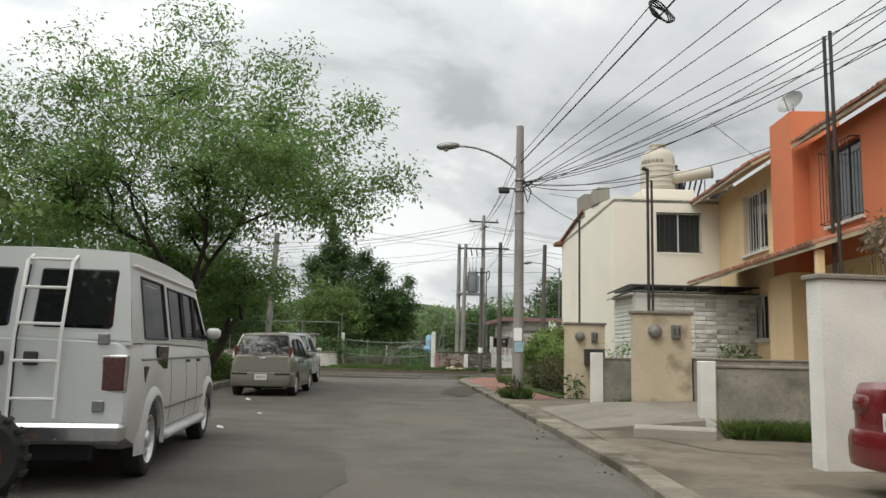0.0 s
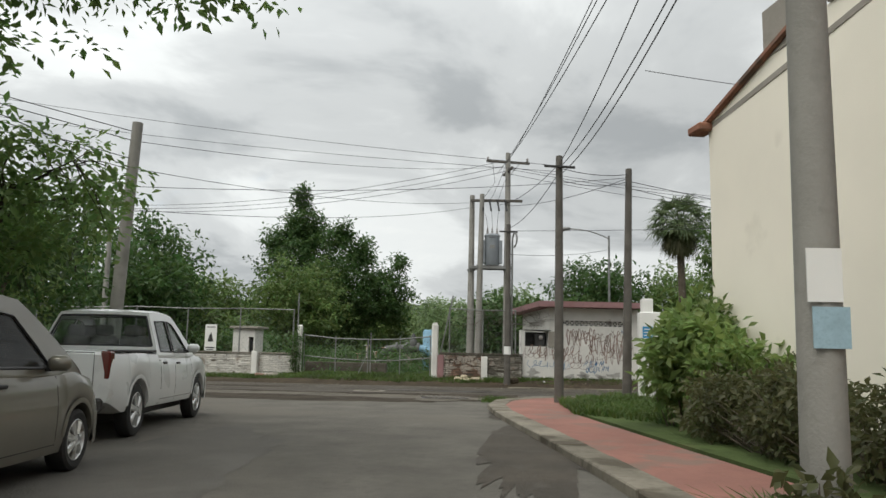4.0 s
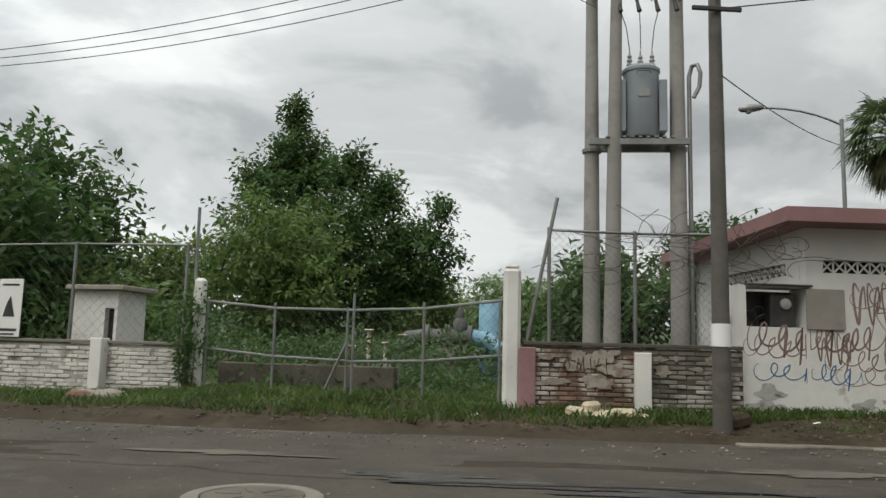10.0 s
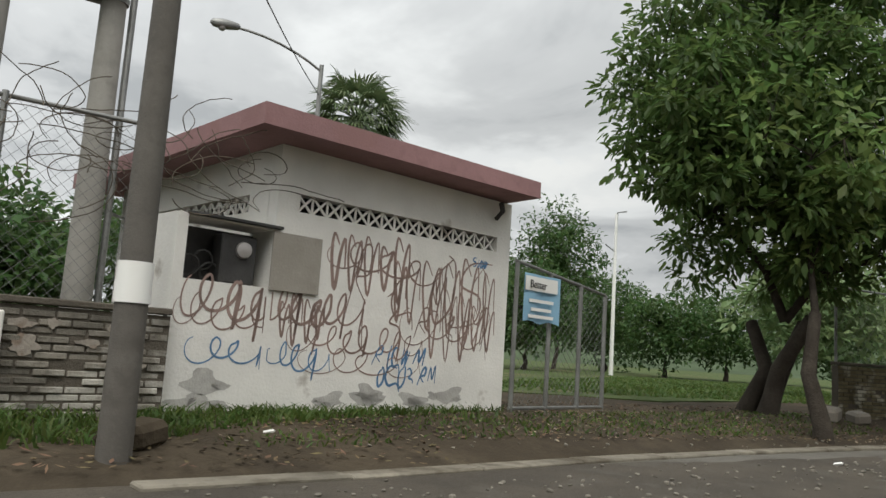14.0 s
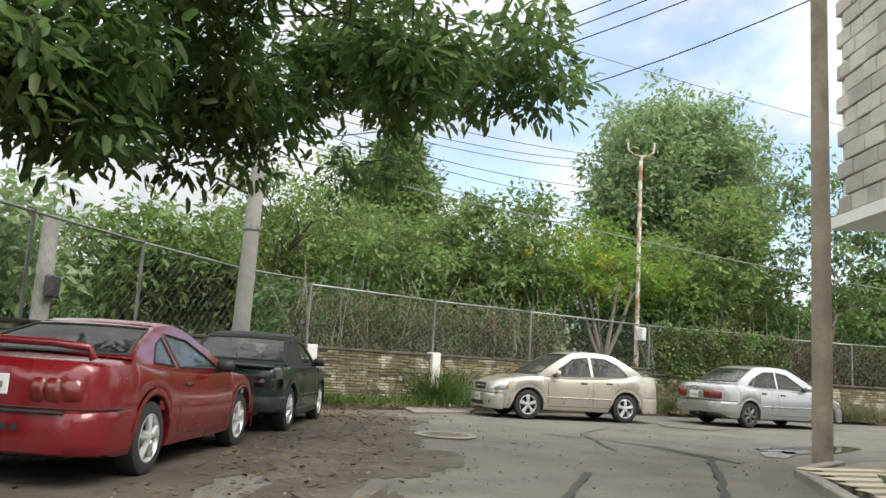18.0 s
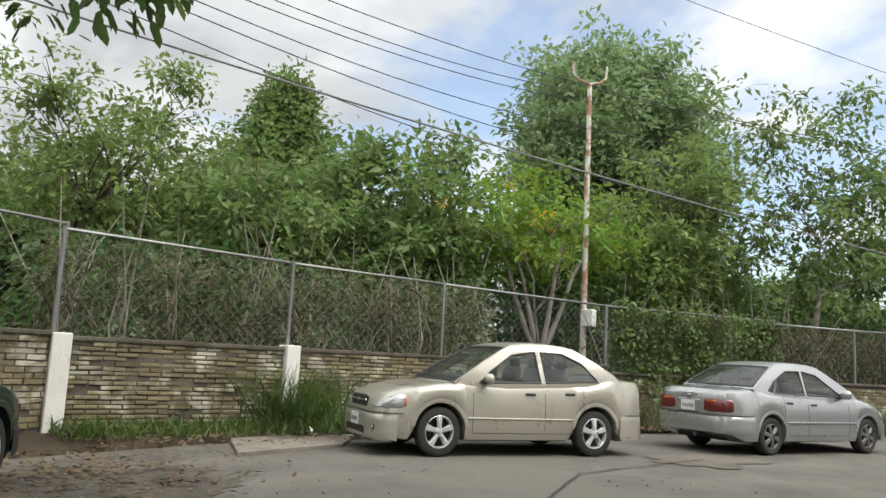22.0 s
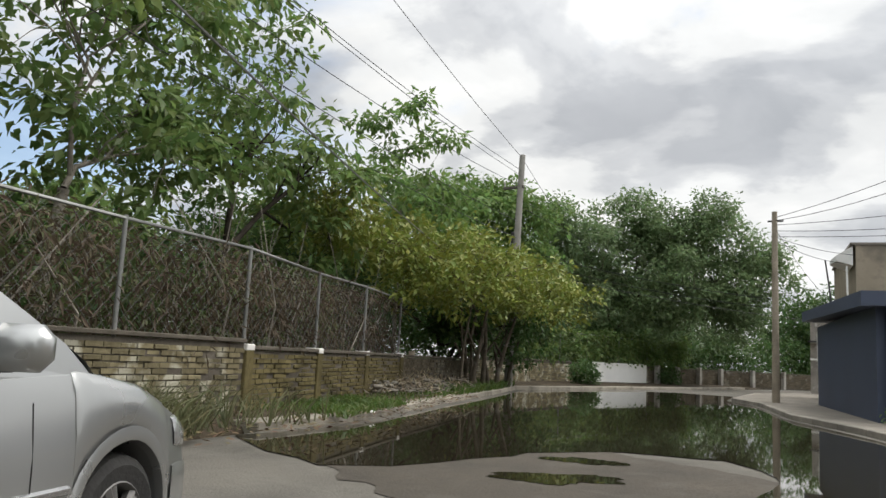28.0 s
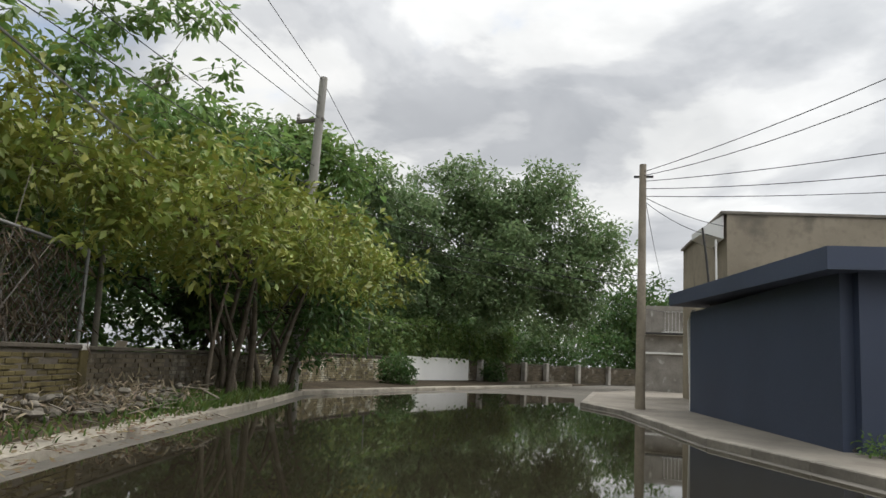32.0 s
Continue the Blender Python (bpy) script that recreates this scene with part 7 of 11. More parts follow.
tree("tree", "large-leaved tree with open branches", (35.2, 44.4, 0.2), (35.2, 44.3, 2.2), [(35.0, 44.2, 5.2, 2.3, 2.1, 1.6, 18), (35.8, 45.2, 6.5, 1.3, 1.2, 0.9, 11), (36.4, 43.2, 6.9, 1.3, 1.2, 0.9, 11), (34.0, 43.4, 4.0, 1.7, 1.6, 1.5, 22), (36.8, 46.2, 5.2, 1.8, 1.7, 1.5, 16), (37.4, 41.8, 5.0, 1.8, 1.7, 1.6, 16)], LEAF_MID, BARK, 0.12, size=0.28, per=13, spread=0.42, seed=63)
tree("tree", "huge rounded grey-green tree in the distance", (48.2, 35.8, 0.2), (48.2, 35.8, 4.5), [(48.0, 35.4, 11.0, 5.2, 4.8, 4.6, 21), (44.8, 37.6, 9.0, 2.6, 2.6, 2.6, 18), (51.0, 32.4, 9.6, 3.2, 2.8, 3.2, 18), (47.6, 36.0, 6.0, 4.4, 4.2, 3.0, 15)], LEAF_GREY, BARK, 0.35, size=0.3, per=19, spread=0.55, seed=64, limb_r=0.08, far=True)
yt = tree("tree", "small yellow-green tree with a forked pale trunk", (33.7, 40.7, 0.2), (33.75, 40.7, 1.5), [(34.9, 40.4, 4.9, 2.2, 2.0, 1.4, 14), (33.6, 41.6, 4.2, 1.7, 1.5, 1.1, 14), (35.9, 38.9, 4.4, 1.6, 1.4, 1.2, 14), (35.4, 41.4, 5.8, 1.4, 1.2, 0.8, 12), (32.9, 40.6, 3.6, 0.8, 0.8, 0.5, 9)], LEAF_YEL, BARKPALE, 0.085, size=0.2, per=14, seed=65, stems=3, limb_r=0.04)
for dy, dz, dx in ((0.45, 1.35, 0.1), (-0.33, 1.65, -0.1), (-0.8, 1.5, 0.15), (0.9, 1.9, 0.3)):
    part("limb", Shape().tube([(0.05, 0, 1.2), (0.05 + dx * 0.2, dy * 0.35, 1.75), (0.05 + dx * 0.6, dy * 0.7, 1.75 + dz * 0.5), (0.05 + dx, dy, 1.75 + dz), (0.1 + dx * 2, dy * 1.4, 2.3 + dz)], [0.085, 0.07, 0.06, 0.05, 0.03], 8), BARKPALE, yt, smooth=60)
fl = new("blossom", leafcloud("blossom", [tuple(rngp.normal((-0.2, 0.9, 4.2), (0.6, 1.0, 0.5))) for _ in range(12)], 0.1, FLOWER, 12, 0.14, 66))
fl.parent = yt
tagged(fl, "yellow blossoms", kind="stuff")
tree("tree", "bright green rounded tree behind the creepers", (37.6, 35.9, 0.2), (37.6, 35.8, 2.4), [(37.6, 35.5, 6.0, 2.0, 1.9, 2.5, 22), (36.6, 36.8, 3.8, 1.7, 1.6, 1.6, 22), (39.5, 34.5, 4.6, 2.2, 2.0, 2.2, 18), (38.6, 37.6, 5.0, 2.0, 1.8, 1.8, 18)], LEAF_FRESH, BARK, 0.14, size=0.24, per=16, seed=67)
tree("tree", "tall open tree with long drooping leaves", (37.0, 32.3, 0.2), (36.7, 32.2, 3.2), [(36.4, 32.6, 5.6, 1.9, 1.8, 1.4, 12), (37.2, 30.9, 6.6, 1.9, 1.8, 1.2, 12), (38.4, 32.8, 7.6, 1.6, 1.5, 1.1, 9), (36.6, 33.2, 8.2, 1.3, 1.2, 0.9, 9), (38.2, 29.9, 5.2, 1.7, 1.6, 1.2, 13), (37.4, 31.4, 8.9, 1.4, 1.3, 0.8, 9), (37.8, 32.8, 10.2, 0.9, 0.9, 0.7, 7), (37.8, 29.4, 7.9, 1.5, 1.4, 0.9, 10), (37.0, 31.2, 4.0, 1.6, 1.5, 1.1, 18), (37.6, 30.2, 9.8, 1.0, 1.0, 0.6, 7)], LEAF_MID, BARKPALE, 0.12, size=0.25, per=13, spread=0.34, seed=68, limb_r=0.05, shell=0.65, droop=0.5, gaps=0.04, gap_f=1.0)
tree("tree", "open tree with dark drooping leaves by the fence", (37.95, 28.8, 0.2), (37.8, 28.5, 2.8), [(37.7, 28.5, 5.0, 1.6, 1.5, 1.2, 17), (38.6, 27.4, 6.4, 1.8, 1.7, 1.3, 14), (40.6, 26.8, 7.0, 1.9, 1.8, 1.3, 12), (39.8, 28.8, 5.2, 1.9, 1.7, 1.4, 15), (38.4, 26.2, 4.9, 1.6, 1.5, 1.1, 16), (38.5, 27.3, 8.6, 1.5, 1.4, 0.9, 10), (39.6, 25.4, 3.6, 1.9, 1.7, 1.2, 18), (38.9, 25.2, 4.9, 1.2, 1.2, 0.8, 12)], LEAF_MID, BARKDARK, 0.17, size=0.25, per=14, spread=0.34, seed=69, limb_r=0.06, shell=0.65, droop=0.5, gaps=0.12, gap_f=1.0)
tree("tree", "slender sparse tree with umbrella tiers of leaves", (40.4, 20.5, 0.2), (40.4, 20.5, 4.4), [(40.3, 20.6, 5.4, 1.3, 1.2, 0.4, 14), (39.9, 19.5, 6.4, 1.0, 0.9, 0.3, 17), (40.9, 21.5, 6.2, 1.0, 0.9, 0.3, 17), (40.2, 20.9, 7.0, 0.9, 0.9, 0.3, 17), (39.7, 19.7, 7.5, 0.8, 0.8, 0.25, 17), (40.8, 21.5, 7.7, 0.8, 0.8, 0.25, 17), (40.2, 20.6, 8.4, 0.7, 0.7, 0.3, 17)], LEAF_PARK, BARKPALE, 0.06, size=0.24, per=14, spread=0.3, seed=70, limb_r=0.03, shell=0.7, droop=0.5, gaps=-0.1)
tree("tree", "low yellow-green thicket tree arching over the wall", (39.6, 17.8, 0.2), (39.7, 17.8, 1.5), [(38.4, 20.6, 3.3, 2.0, 1.9, 1.2, 26), (39.2, 17.6, 3.6, 2.3, 2.2, 1.3, 26), (40.2, 14.8, 3.5, 2.2, 2.1, 1.3, 24), (38.0, 22.8, 3.6, 1.6, 1.5, 1.1, 22), (41.6, 19.0, 3.9, 2.3, 2.1, 1.4, 20), (39.6, 23.6, 4.2, 1.8, 1.6, 1.1, 20), (40.6, 12.8, 3.3, 1.9, 1.7, 1.1, 22), (40.6, 21.6, 4.2, 2.0, 1.8, 0.9, 18), (40.2, 11.2, 3.5, 1.7, 1.6, 1.0, 18), (38.6, 24.8, 4.4, 1.5, 1.4, 0.8, 16), (40.6, 16.6, 4.2, 1.8, 1.7, 0.7, 18)], LEAF_OLIVE, BARK, 0.055, size=0.2, per=15, seed=71, stems=5, limb_r=0.045, gaps=-0.04, gap_f=1.15)
# pale forked sapling behind the netting
sap = thing("sapling", "pale forked sapling behind the netting", "tree", "trees", (36.9, 29.0, 0.2))
part("trunk", Shape().tube([(0, 0, -0.2), (0.02, 0.03, 0.6), (0, 0.0, 1.2)], [0.07, 0.055, 0.05], 8), BARKPALE, sap, smooth=60)
for dx, dy, h in ((0.25, 0.4, 2.3), (-0.1, -0.35, 2.2), (0.1, 0.15, 2.5), (0.2, -0.6, 2.0)):
    part("branch", Shape().tube([(0, 0, 1.1), (dx * 0.4, dy * 0.5, 1.5), (dx, dy, h)], [0.04, 0.028, 0.012], 6), BARKPALE, sap, smooth=60)
# bare leaning stems of the thicket, street side of the wall
for k, (x, y, lx, ly, h, r) in enumerate(((39.75, 16.9, -0.5, 0.7, 2.6, 0.075), (40.05, 16.1, 0.4, 0.9, 2.5, 0.06), (40.2, 15.5, -0.4, -0.6, 2.6, 0.08), (40.45, 14.9, 0.1, 0.9, 2.4, 0.055), (39.3, 18.1, -0.6, 0.2, 2.5, 0.07), (38.95, 19.2, 0.2, -0.7, 2.5, 0.05), (40.6, 14.2, -0.5, -0.4, 2.5, 0.06))):
    st = thing("sapling", "grey-brown bare-stemmed sapling leaning under the thicket", "tree", "trees", (x, y, 0.12))
    part("trunk", Shape().tube([(0, 0, -0.2), (lx * 0.1, ly * 0.1, 0.5), (lx * 0.45, ly * 0.35, 1.3), (lx, ly, h)], [r * 1.4, r, r * 0.8, r * 0.45], 8), BARK, st, smooth=60)
    part("branch", Shape().tube([(lx * 0.3, ly * 0.25, 1.0), (-lx * 0.4, -ly * 0.2, 1.7), (-lx * 1.1, -ly * 0.6, 2.6)], [r * 0.6, r * 0.45, r * 0.25], 6), BARK, st, smooth=60)
tree("tree", "dark green tree inside the thicket", (41.6, 17.0, 0.2), (41.5, 17.0, 1.4), [(41.2, 17.4, 2.2, 2.0, 2.6, 1.5, 18), (40.6, 13.6, 2.1, 1.6, 1.8, 1.3, 18), (42.6, 22.0, 3.2, 2.4, 2.4, 2.0, 18), (42.0, 25.0, 3.4, 2.2, 2.2, 1.8, 16)], LEAF_DARK, BARKDARK, 0.1, size=0.22, per=15, seed=72, stems=3)
tree("tree", "rounded green tree behind the far pole", (45.6, 9.6, 0.2), (45.6, 9.5, 2.6), [(45.3, 8.8, 7.9, 2.2, 2.0, 1.3, 18), (43.8, 7.9, 7.6, 1.7, 1.6, 1.1, 16), (46.6, 10.2, 7.6, 2.2, 2.0, 1.4, 17), (44.6, 8.3, 8.7, 1.1, 1.1, 0.7, 13), (44.6, 14.4, 6.9, 2.2, 2.0, 1.5, 16), (45.9, 9.2, 5.6, 2.6, 2.4, 1.6, 17), (44.1, 8.0, 5.8, 1.9, 1.8, 1.4, 17), (45.0, 13.0, 5.0, 2.2, 2.0, 1.4, 16), (46.0, 9.0, 3.6, 2.4, 2.2, 1.4, 16)], LEAF_PARK, BARK, 0.14, size=0.3, per=15, spread=0.42, seed=73, droop=0.5, gaps=-0.08, gap_f=1.0)
tree("tree", "large feathery green tree at the street's end", (46.0, -5.0, 0.2), (46.0, -5, 2.5), [(43.0, -4.6, 5.6, 3.6, 3.0, 3.0, 22), (46.4, -1.6, 6.2, 3.0, 2.8, 3.4, 20), (40.6, -7.4, 5.8, 2.8, 2.4, 2.8, 20), (44.8, -5.0, 9.3, 2.6, 2.4, 2.0, 18), (40.9, -6.6, 9.2, 2.4, 2.2, 1.9, 18), (42.8, -6.0, 8.6, 2.0, 2.0, 1.8, 18), (38.6, -9.0, 7.2, 2.2, 2.0, 1.9, 16), (48.0, -5.4, 2.8, 3.2, 2.6, 2.2, 18), (47.4, -9.2, 2.4, 3.0, 2.6, 2.0, 18), (46.6, -13.5, 3.0, 3.0, 3.0, 2.6, 16), (44.6, -18.0, 2.4, 2.6, 3.0, 2.2, 15), (40.2, -9.6, 4.4, 1.8, 1.8, 1.8, 18), (47.0, 2.4, 4.2, 2.4, 2.4, 2.4, 18), (47.0, -0.4, 8.8, 1.8, 1.8, 1.5, 14)], LEAF_FEATHER, BARK, 0.25, size=0.24, per=20, spread=0.5, seed=74, limb_r=0.07, far=True, gaps=-0.16, gap_f=0.7)
for i, (x, y, z, rx, rz, lf) in enumerate(((57, 22, 4.2, 4, 3.0, LEAF_MID), (56, 32, 4.4, 4, 3.2, LEAF_MID), (56, 10, 5, 4.5, 3.8, LEAF_MID), (58, -4, 5, 5, 4, LEAF_DARK), (58, 44, 5, 4.5, 3.6, LEAF_MID), (45, 58, 4.2, 3.8, 3.2, LEAF_GREY), (36, 58, 4.0, 3.0, 2.6, LEAF_MID), (52, -18, 5, 5, 4, LEAF_MID), (40, -28, 4, 5, 3.6, LEAF_DARK), (26, 58, 3.6, 2.6, 2.2, LEAF_GREY), (47, 28, 3.2, 3.0, 2.2, LEAF_MID), (46, 20, 3.6, 3, 2.6, LEAF_DARK), (43, 44, 3.8, 3.0, 2.8, LEAF_MID), (40, 51, 3.8, 2.8, 2.6, LEAF_MID), (42, 39, 4.0, 2.8, 2.8, LEAF_DARK), (44, 33, 3.6, 2.6, 2.6, LEAF_DARK), (38, 55, 4.4, 2.8, 2.8, LEAF_MID))):
    tree("tree", "leafy green tree growing well behind the fence", (x, y, 0.2), (x, y, 1.4), [(x, y, z, rx, rx, rz, 13)], lf, BARKDARK, 0.16, size=0.34, per=14, spread=0.5, seed=90 + i, far=True)


# ---- low growth ----
def stuff(name, label, category, me):
    return tagged(new(name, me), label, category, kind="stuff")


def along(line, n, off, zr, rng, wob=0.25):
    """Random points beside a line: offset to its left between two limits, height between two limits."""
    seg = [math.dist(a, b) for a, b in zip(line, line[1:])]
    out = []
    for _ in range(n):
        k = rng.random() * sum(seg)
        i = 0
        while k > seg[i] and i < len(seg) - 1:
            k -= seg[i]
            i += 1
        a, b = line[i], line[i + 1]
        d = ((b[0] - a[0]) / seg[i], (b[1] - a[1]) / seg[i])
        o = rng.uniform(*off)
        out.append((a[0] + d[0] * k - d[1] * o, a[1] + d[1] * k + d[0] * o, rng.uniform(*zr)))
    return out


rg = np.random.default_rng(77)


def clear(pts):
    """Leaves the open spot before the steel pole and the forked trunk nearly bare."""
    return [q for q in pts if not (29.6 < q[0] < 34.2 and 39.4 < q[1] < 42.3 and q[2] < 2.8) or rg.random() < 0.05]


stuff("undergrowth", "tangled green undergrowth behind the fence", "undergrowth", leafcloud("undergrowth", clear(along(FENCE[:8], 1000, (0.5, 3.0), (0.3, 2.6), rg)), 0.14, LEAF_UNDER, 19, 0.4, 1))
stuff("undergrowth", "dark shrubs deep behind the fence", "undergrowth", leafcloud("undergrowth", clear(along(FENCE, 1500, (2.5, 6.5), (0.2, 3.2), rg)), 0.26, LEAF_DARK, 13, 0.5, 2))
stuff("undergrowth", "dark scrub under the thicket trees", "undergrowth", leafcloud("undergrowth", along(FENCE[6:], 520, (2.0, 8.0), (0.3, 3.4), rg), 0.24, LEAF_DARK, 13, 0.5, 16))
stuff("undergrowth", "dark shrubs behind the far wall", "undergrowth", leafcloud("undergrowth", along([(43.9, 7.5), (44.4, 1.0), (43.7, -5.0), (42.6, -13.5), (38, -24)], 1200, (0.6, 4.0), (0.3, 3.4), rg), 0.26, LEAF_DARK, 13, 0.5, 6))
stuff("dry_vines", "dry brown vines hanging on the fence", "vines", leafcloud("dry_vines", along(FENCE[4:8], 470, (0.05, 0.9), (1.0, 2.42), rg) + clear(along(FENCE[:4], 170, (0.2, 1.2), (1.2, 2.5), rg)), 0.2, LEAF_VINE, 14, 0.3, 3, 0.8, 0.16))
stuff("brush", "olive-brown brush leaning on the fence", "brush", leafcloud("brush", clear(along(FENCE[:4], 260, (0.15, 1.3), (0.9, 2.55), rg)), 0.12, LEAF_BRUSH, 20, 0.34, 13, 0.5, 0.25))
stuff("brush", "olive brush among the dry vines", "brush", leafcloud("brush", along(FENCE[4:8], 190, (0.1, 1.2), (0.9, 2.42), rg), 0.12, LEAF_BRUSH, 20, 0.34, 15, 0.6, 0.25))
stuff("creeper", "brownish withered creeper leaves on the fence", "creeper", leafcloud("creeper", along([(31.45, 39.3), (33.1, 35.0)], 200, (-0.16, 0.2), (0.4, 2.5), rg), 0.10, HEDGE, 16, 0.22, 14, 0.6, 0.7))
stuff("creeper", "green creeper leaves covering the fence", "creeper", leafcloud("creeper", along([(31.4, 39.4), (33.1, 35.0)], 430, (-0.12, 0.3), (0.6, 2.62), rg), 0.10, LEAF_MID, 16, 0.22, 4, 0.6, 0.75))
stuff("creeper", "green creeper mat on the far fence", "creeper", leafcloud("creeper", along([(43.5, 11.5), (44.4, 4.0), (44.4, 0.0), (43.0, -9.0)], 900, (-0.25, 0.3), (1.2, 2.75), rg), 0.17, LEAF_MID, 13, 0.3, 5, 0.5, 0.7))
stuff("undergrowth", "dark weeds and scrub in the pump yard", "undergrowth", leafcloud("undergrowth", [(rg.uniform(-9, -2), rg.uniform(53.5, 60), rg.uniform(0.3, 1.3)) for _ in range(420)] + [(rg.uniform(-7, -2.4), rg.uniform(51.6, 53.4), rg.uniform(0.2, 0.55)) for _ in range(160)], 0.16, LEAF_DARK, 13, 0.35, 7))
stuff("undergrowth", "dense scrub beneath the trees west of the yard", "undergrowth", leafcloud("undergrowth", [(rg.uniform(-34, -10), rg.uniform(55, 62), rg.uniform(0.3, 2.2)) for _ in range(900)], 0.24, LEAF_DARK, 13, 0.5, 8))
tw = Shape()
for x, y, z in clear(along(FENCE[:8], 330, (0.2, 2.4), (0.1, 0.2), rg)):
    h = rg.uniform(1.2, 3.6)
    tw.tube([(x, y, 0), (x + rg.normal() * 0.2, y + rg.normal() * 0.2, h * 0.5), (x + rg.normal() * 0.45, y + rg.normal() * 0.45, h)], [0.022, 0.015, 0.006], 4, cap=False)
stuff("dry_stems", "grey dry stems behind the fence", "stems", tw.mesh("dry_stems", BARKPALE))


def grass(points, h, seed, material=None, w=0.011, lean=0.5):
    """Blades of grass, two triangles each, at the given foot points."""
    rng = np.random.default_rng(seed)
    p = np.asarray(points, float)
    n = len(p)
    a = rng.random(n) * 6.283
    s = np.stack([np.cos(a), np.sin(a), np.zeros(n)], 1) * (w * rng.uniform(0.6, 1.5, n))[:, None]
    hh = h * rng.uniform(0.35, 1.3, n)
    b = rng.normal(size=(n, 3)) * lean
    b[:, 2] = 1.0
    mid = p + b * (hh * 0.55)[:, None] * (0.8, 0.8, 1.0)
    tip = mid + b * (hh * 0.45)[:, None] * (1.9, 1.9, 0.75)
    v = np.stack([p - s, p + s, mid + s * 0.8, mid - s * 0.8, tip], 1).reshape(-1, 3)
    k = np.arange(n)[:, None] * 5
    f = np.concatenate([k + [0, 1, 2], k + [0, 2, 3], k + [3, 2, 4]])
    return rawmesh("grass", v, f, material or GRASS)


def patch(n, poly, z, rng, clump=0.9, thr=0.42):
    """Foot points scattered in a plan polygon, gathered in tufts."""
    out = []
    x0, x1 = min(p[0] for p in poly), max(p[0] for p in poly)
    y0, y1 = min(p[1] for p in poly), max(p[1] for p in poly)
    while len(out) < n:
        x, y = rng.uniform(x0, x1), rng.uniform(y0, y1)
        inside = False
        for (ax, ay), (bx, by) in zip(poly, poly[1:] + poly[:1]):
            if (ay > y) != (by > y) and x < (bx - ax) * (y - ay) / (by - ay) + ax:
                inside = not inside
        if inside and noise.noise((x * clump, y * clump, 3.3)) * 0.5 + 0.5 > thr * rng.random() * 2:
            out.append((x, y, z(x, y) if callable(z) else z))
    return out


gr = np.random.default_rng(5)
GATE_VERGE = [(-9.5, 48.9), (-8, 48.3), (-7, 48.55), (-5.6, 48.1), (-4.3, 48.3), (-3, 47.9), (-1.8, 48.2), (-0.6, 48.0), (0.6, 48.4), (1.0, 49.4), (-1.6, 49.3), (-1.8, 58), (-7, 58), (-7.5, 51), (-16, 51.4), (-16, 50.2)]
stuff("grass", "lush green grass in the gateway", "grass", grass(patch(19000, GATE_VERGE, lambda x, y: rise(x, y) - 0.02, gr, 0.75, 1.0), 0.16, 1, w=0.014))
stuff("grass", "low weeds along the white wall", "grass", grass(patch(4500, [(-34, 50.5), (-8, 50.0), (-8, 51.0), (-34, 53.4)], lambda x, y: rise(x, y) - 0.02, gr), 0.13, 2, w=0.014))
stuff("grass", "weeds at the foot of the pump house", "grass", grass(patch(2600, [(0.2, 48.7), (1.2, 48.5), (2.6, 49.2), (3.6, 49.6), (6.3, 50.35), (6.4, 50.5), (2.6, 49.85), (0.2, 49.4)], lambda x, y: rise(x, y) - 0.02, gr, 1.6, 1.0), 0.13, 3, w=0.012))
stuff("grass", "long grass of the corner lot", "grass", grass(patch(26000, [(1.7, 34), (1.78, 37.2), (2.5, 38.9), (3.45, 39.75), (3.4, 40.7), (9, 41.15), (9, 33), (3.5, 31)], 0.1, gr, 1.3, 0.6), 0.19, 4, w=0.013))
stuff("grass", "tall coarse grass against the wall", "grass", grass(along(FENCE[:4], 2600, (-1.1, -0.12), (0.08, 0.12), rg), 0.24, 5, w=0.012))
stuff("grass", "tall reed-like weeds beside the champagne sedan", "grass", grass([(x, y, 0.1) for x, y in rg.normal((27.0, 45.7), (0.36, 0.4), (1500, 2))], 0.9, 6, w=0.011, lean=0.4))
stuff("grass", "dry weeds behind the silver sedan", "grass", grass([q for q in along(FENCE[3:6], 6500, (-1.5, -0.1), (0.08, 0.12), rg) if q[1] > 32.5 or rg.random() < 0.12], 0.5, 7, LEAF_BRUSH, w=0.012))
stuff("grass", "low weeds along the south wall", "grass", grass([q for q in along(FENCE[5:8], 7000, (-1.6, -0.1), (0.1, 0.13), rg) if 26.2 < q[1] < 29.6 and rg.random() < 0.6 or rg.random() < 0.1], 0.13, 8, w=0.014))
stuff("grass", "weeds under the thicket", "grass", grass(along(FENCE[7:], 2600, (-1.6, -0.1), (0.1, 0.13), rg), 0.25, 9, w=0.016))
stuff("grass", "grass of the west park edge", "grass", grass(patch(16000, [(-6.6, 20), (-7.8, 28.5), (-7.4, 36), (-13, 36), (-14, 20)], 0.15, gr), 0.14, 10, w=0.014))
stuff("grass", "tuft of weeds at the corner kerb", "grass", grass([(x, y, 0.0) for x, y in gr.normal((0.35, 39.0), (0.16, 0.22), (420, 2))], 0.16, 21, w=0.012))
stuff("grass", "park lawn before the trees", "grass", grass(patch(14000, [(8, 56), (34, 74), (46, 70), (22, 54)], 0.29, gr, 0.5), 0.12, 11, w=0.03))
stuff("grass", "weeds at the yard wall foot", "grass", grass(patch(2200, [(4.5, 14.5), (6.6, 14.3), (6.6, 14.95), (4.6, 15.15)], 0.1, gr) + patch(900, [(4.2, 19.6), (5.6, 19.9), (5.4, 20.7), (4.0, 20.6)], 0.1, gr) + patch(1200, [(1.6, 23.2), (2.3, 23.3), (2.2, 24.2), (1.5, 24.0)], 0.1, gr), 0.25, 12, w=0.014))
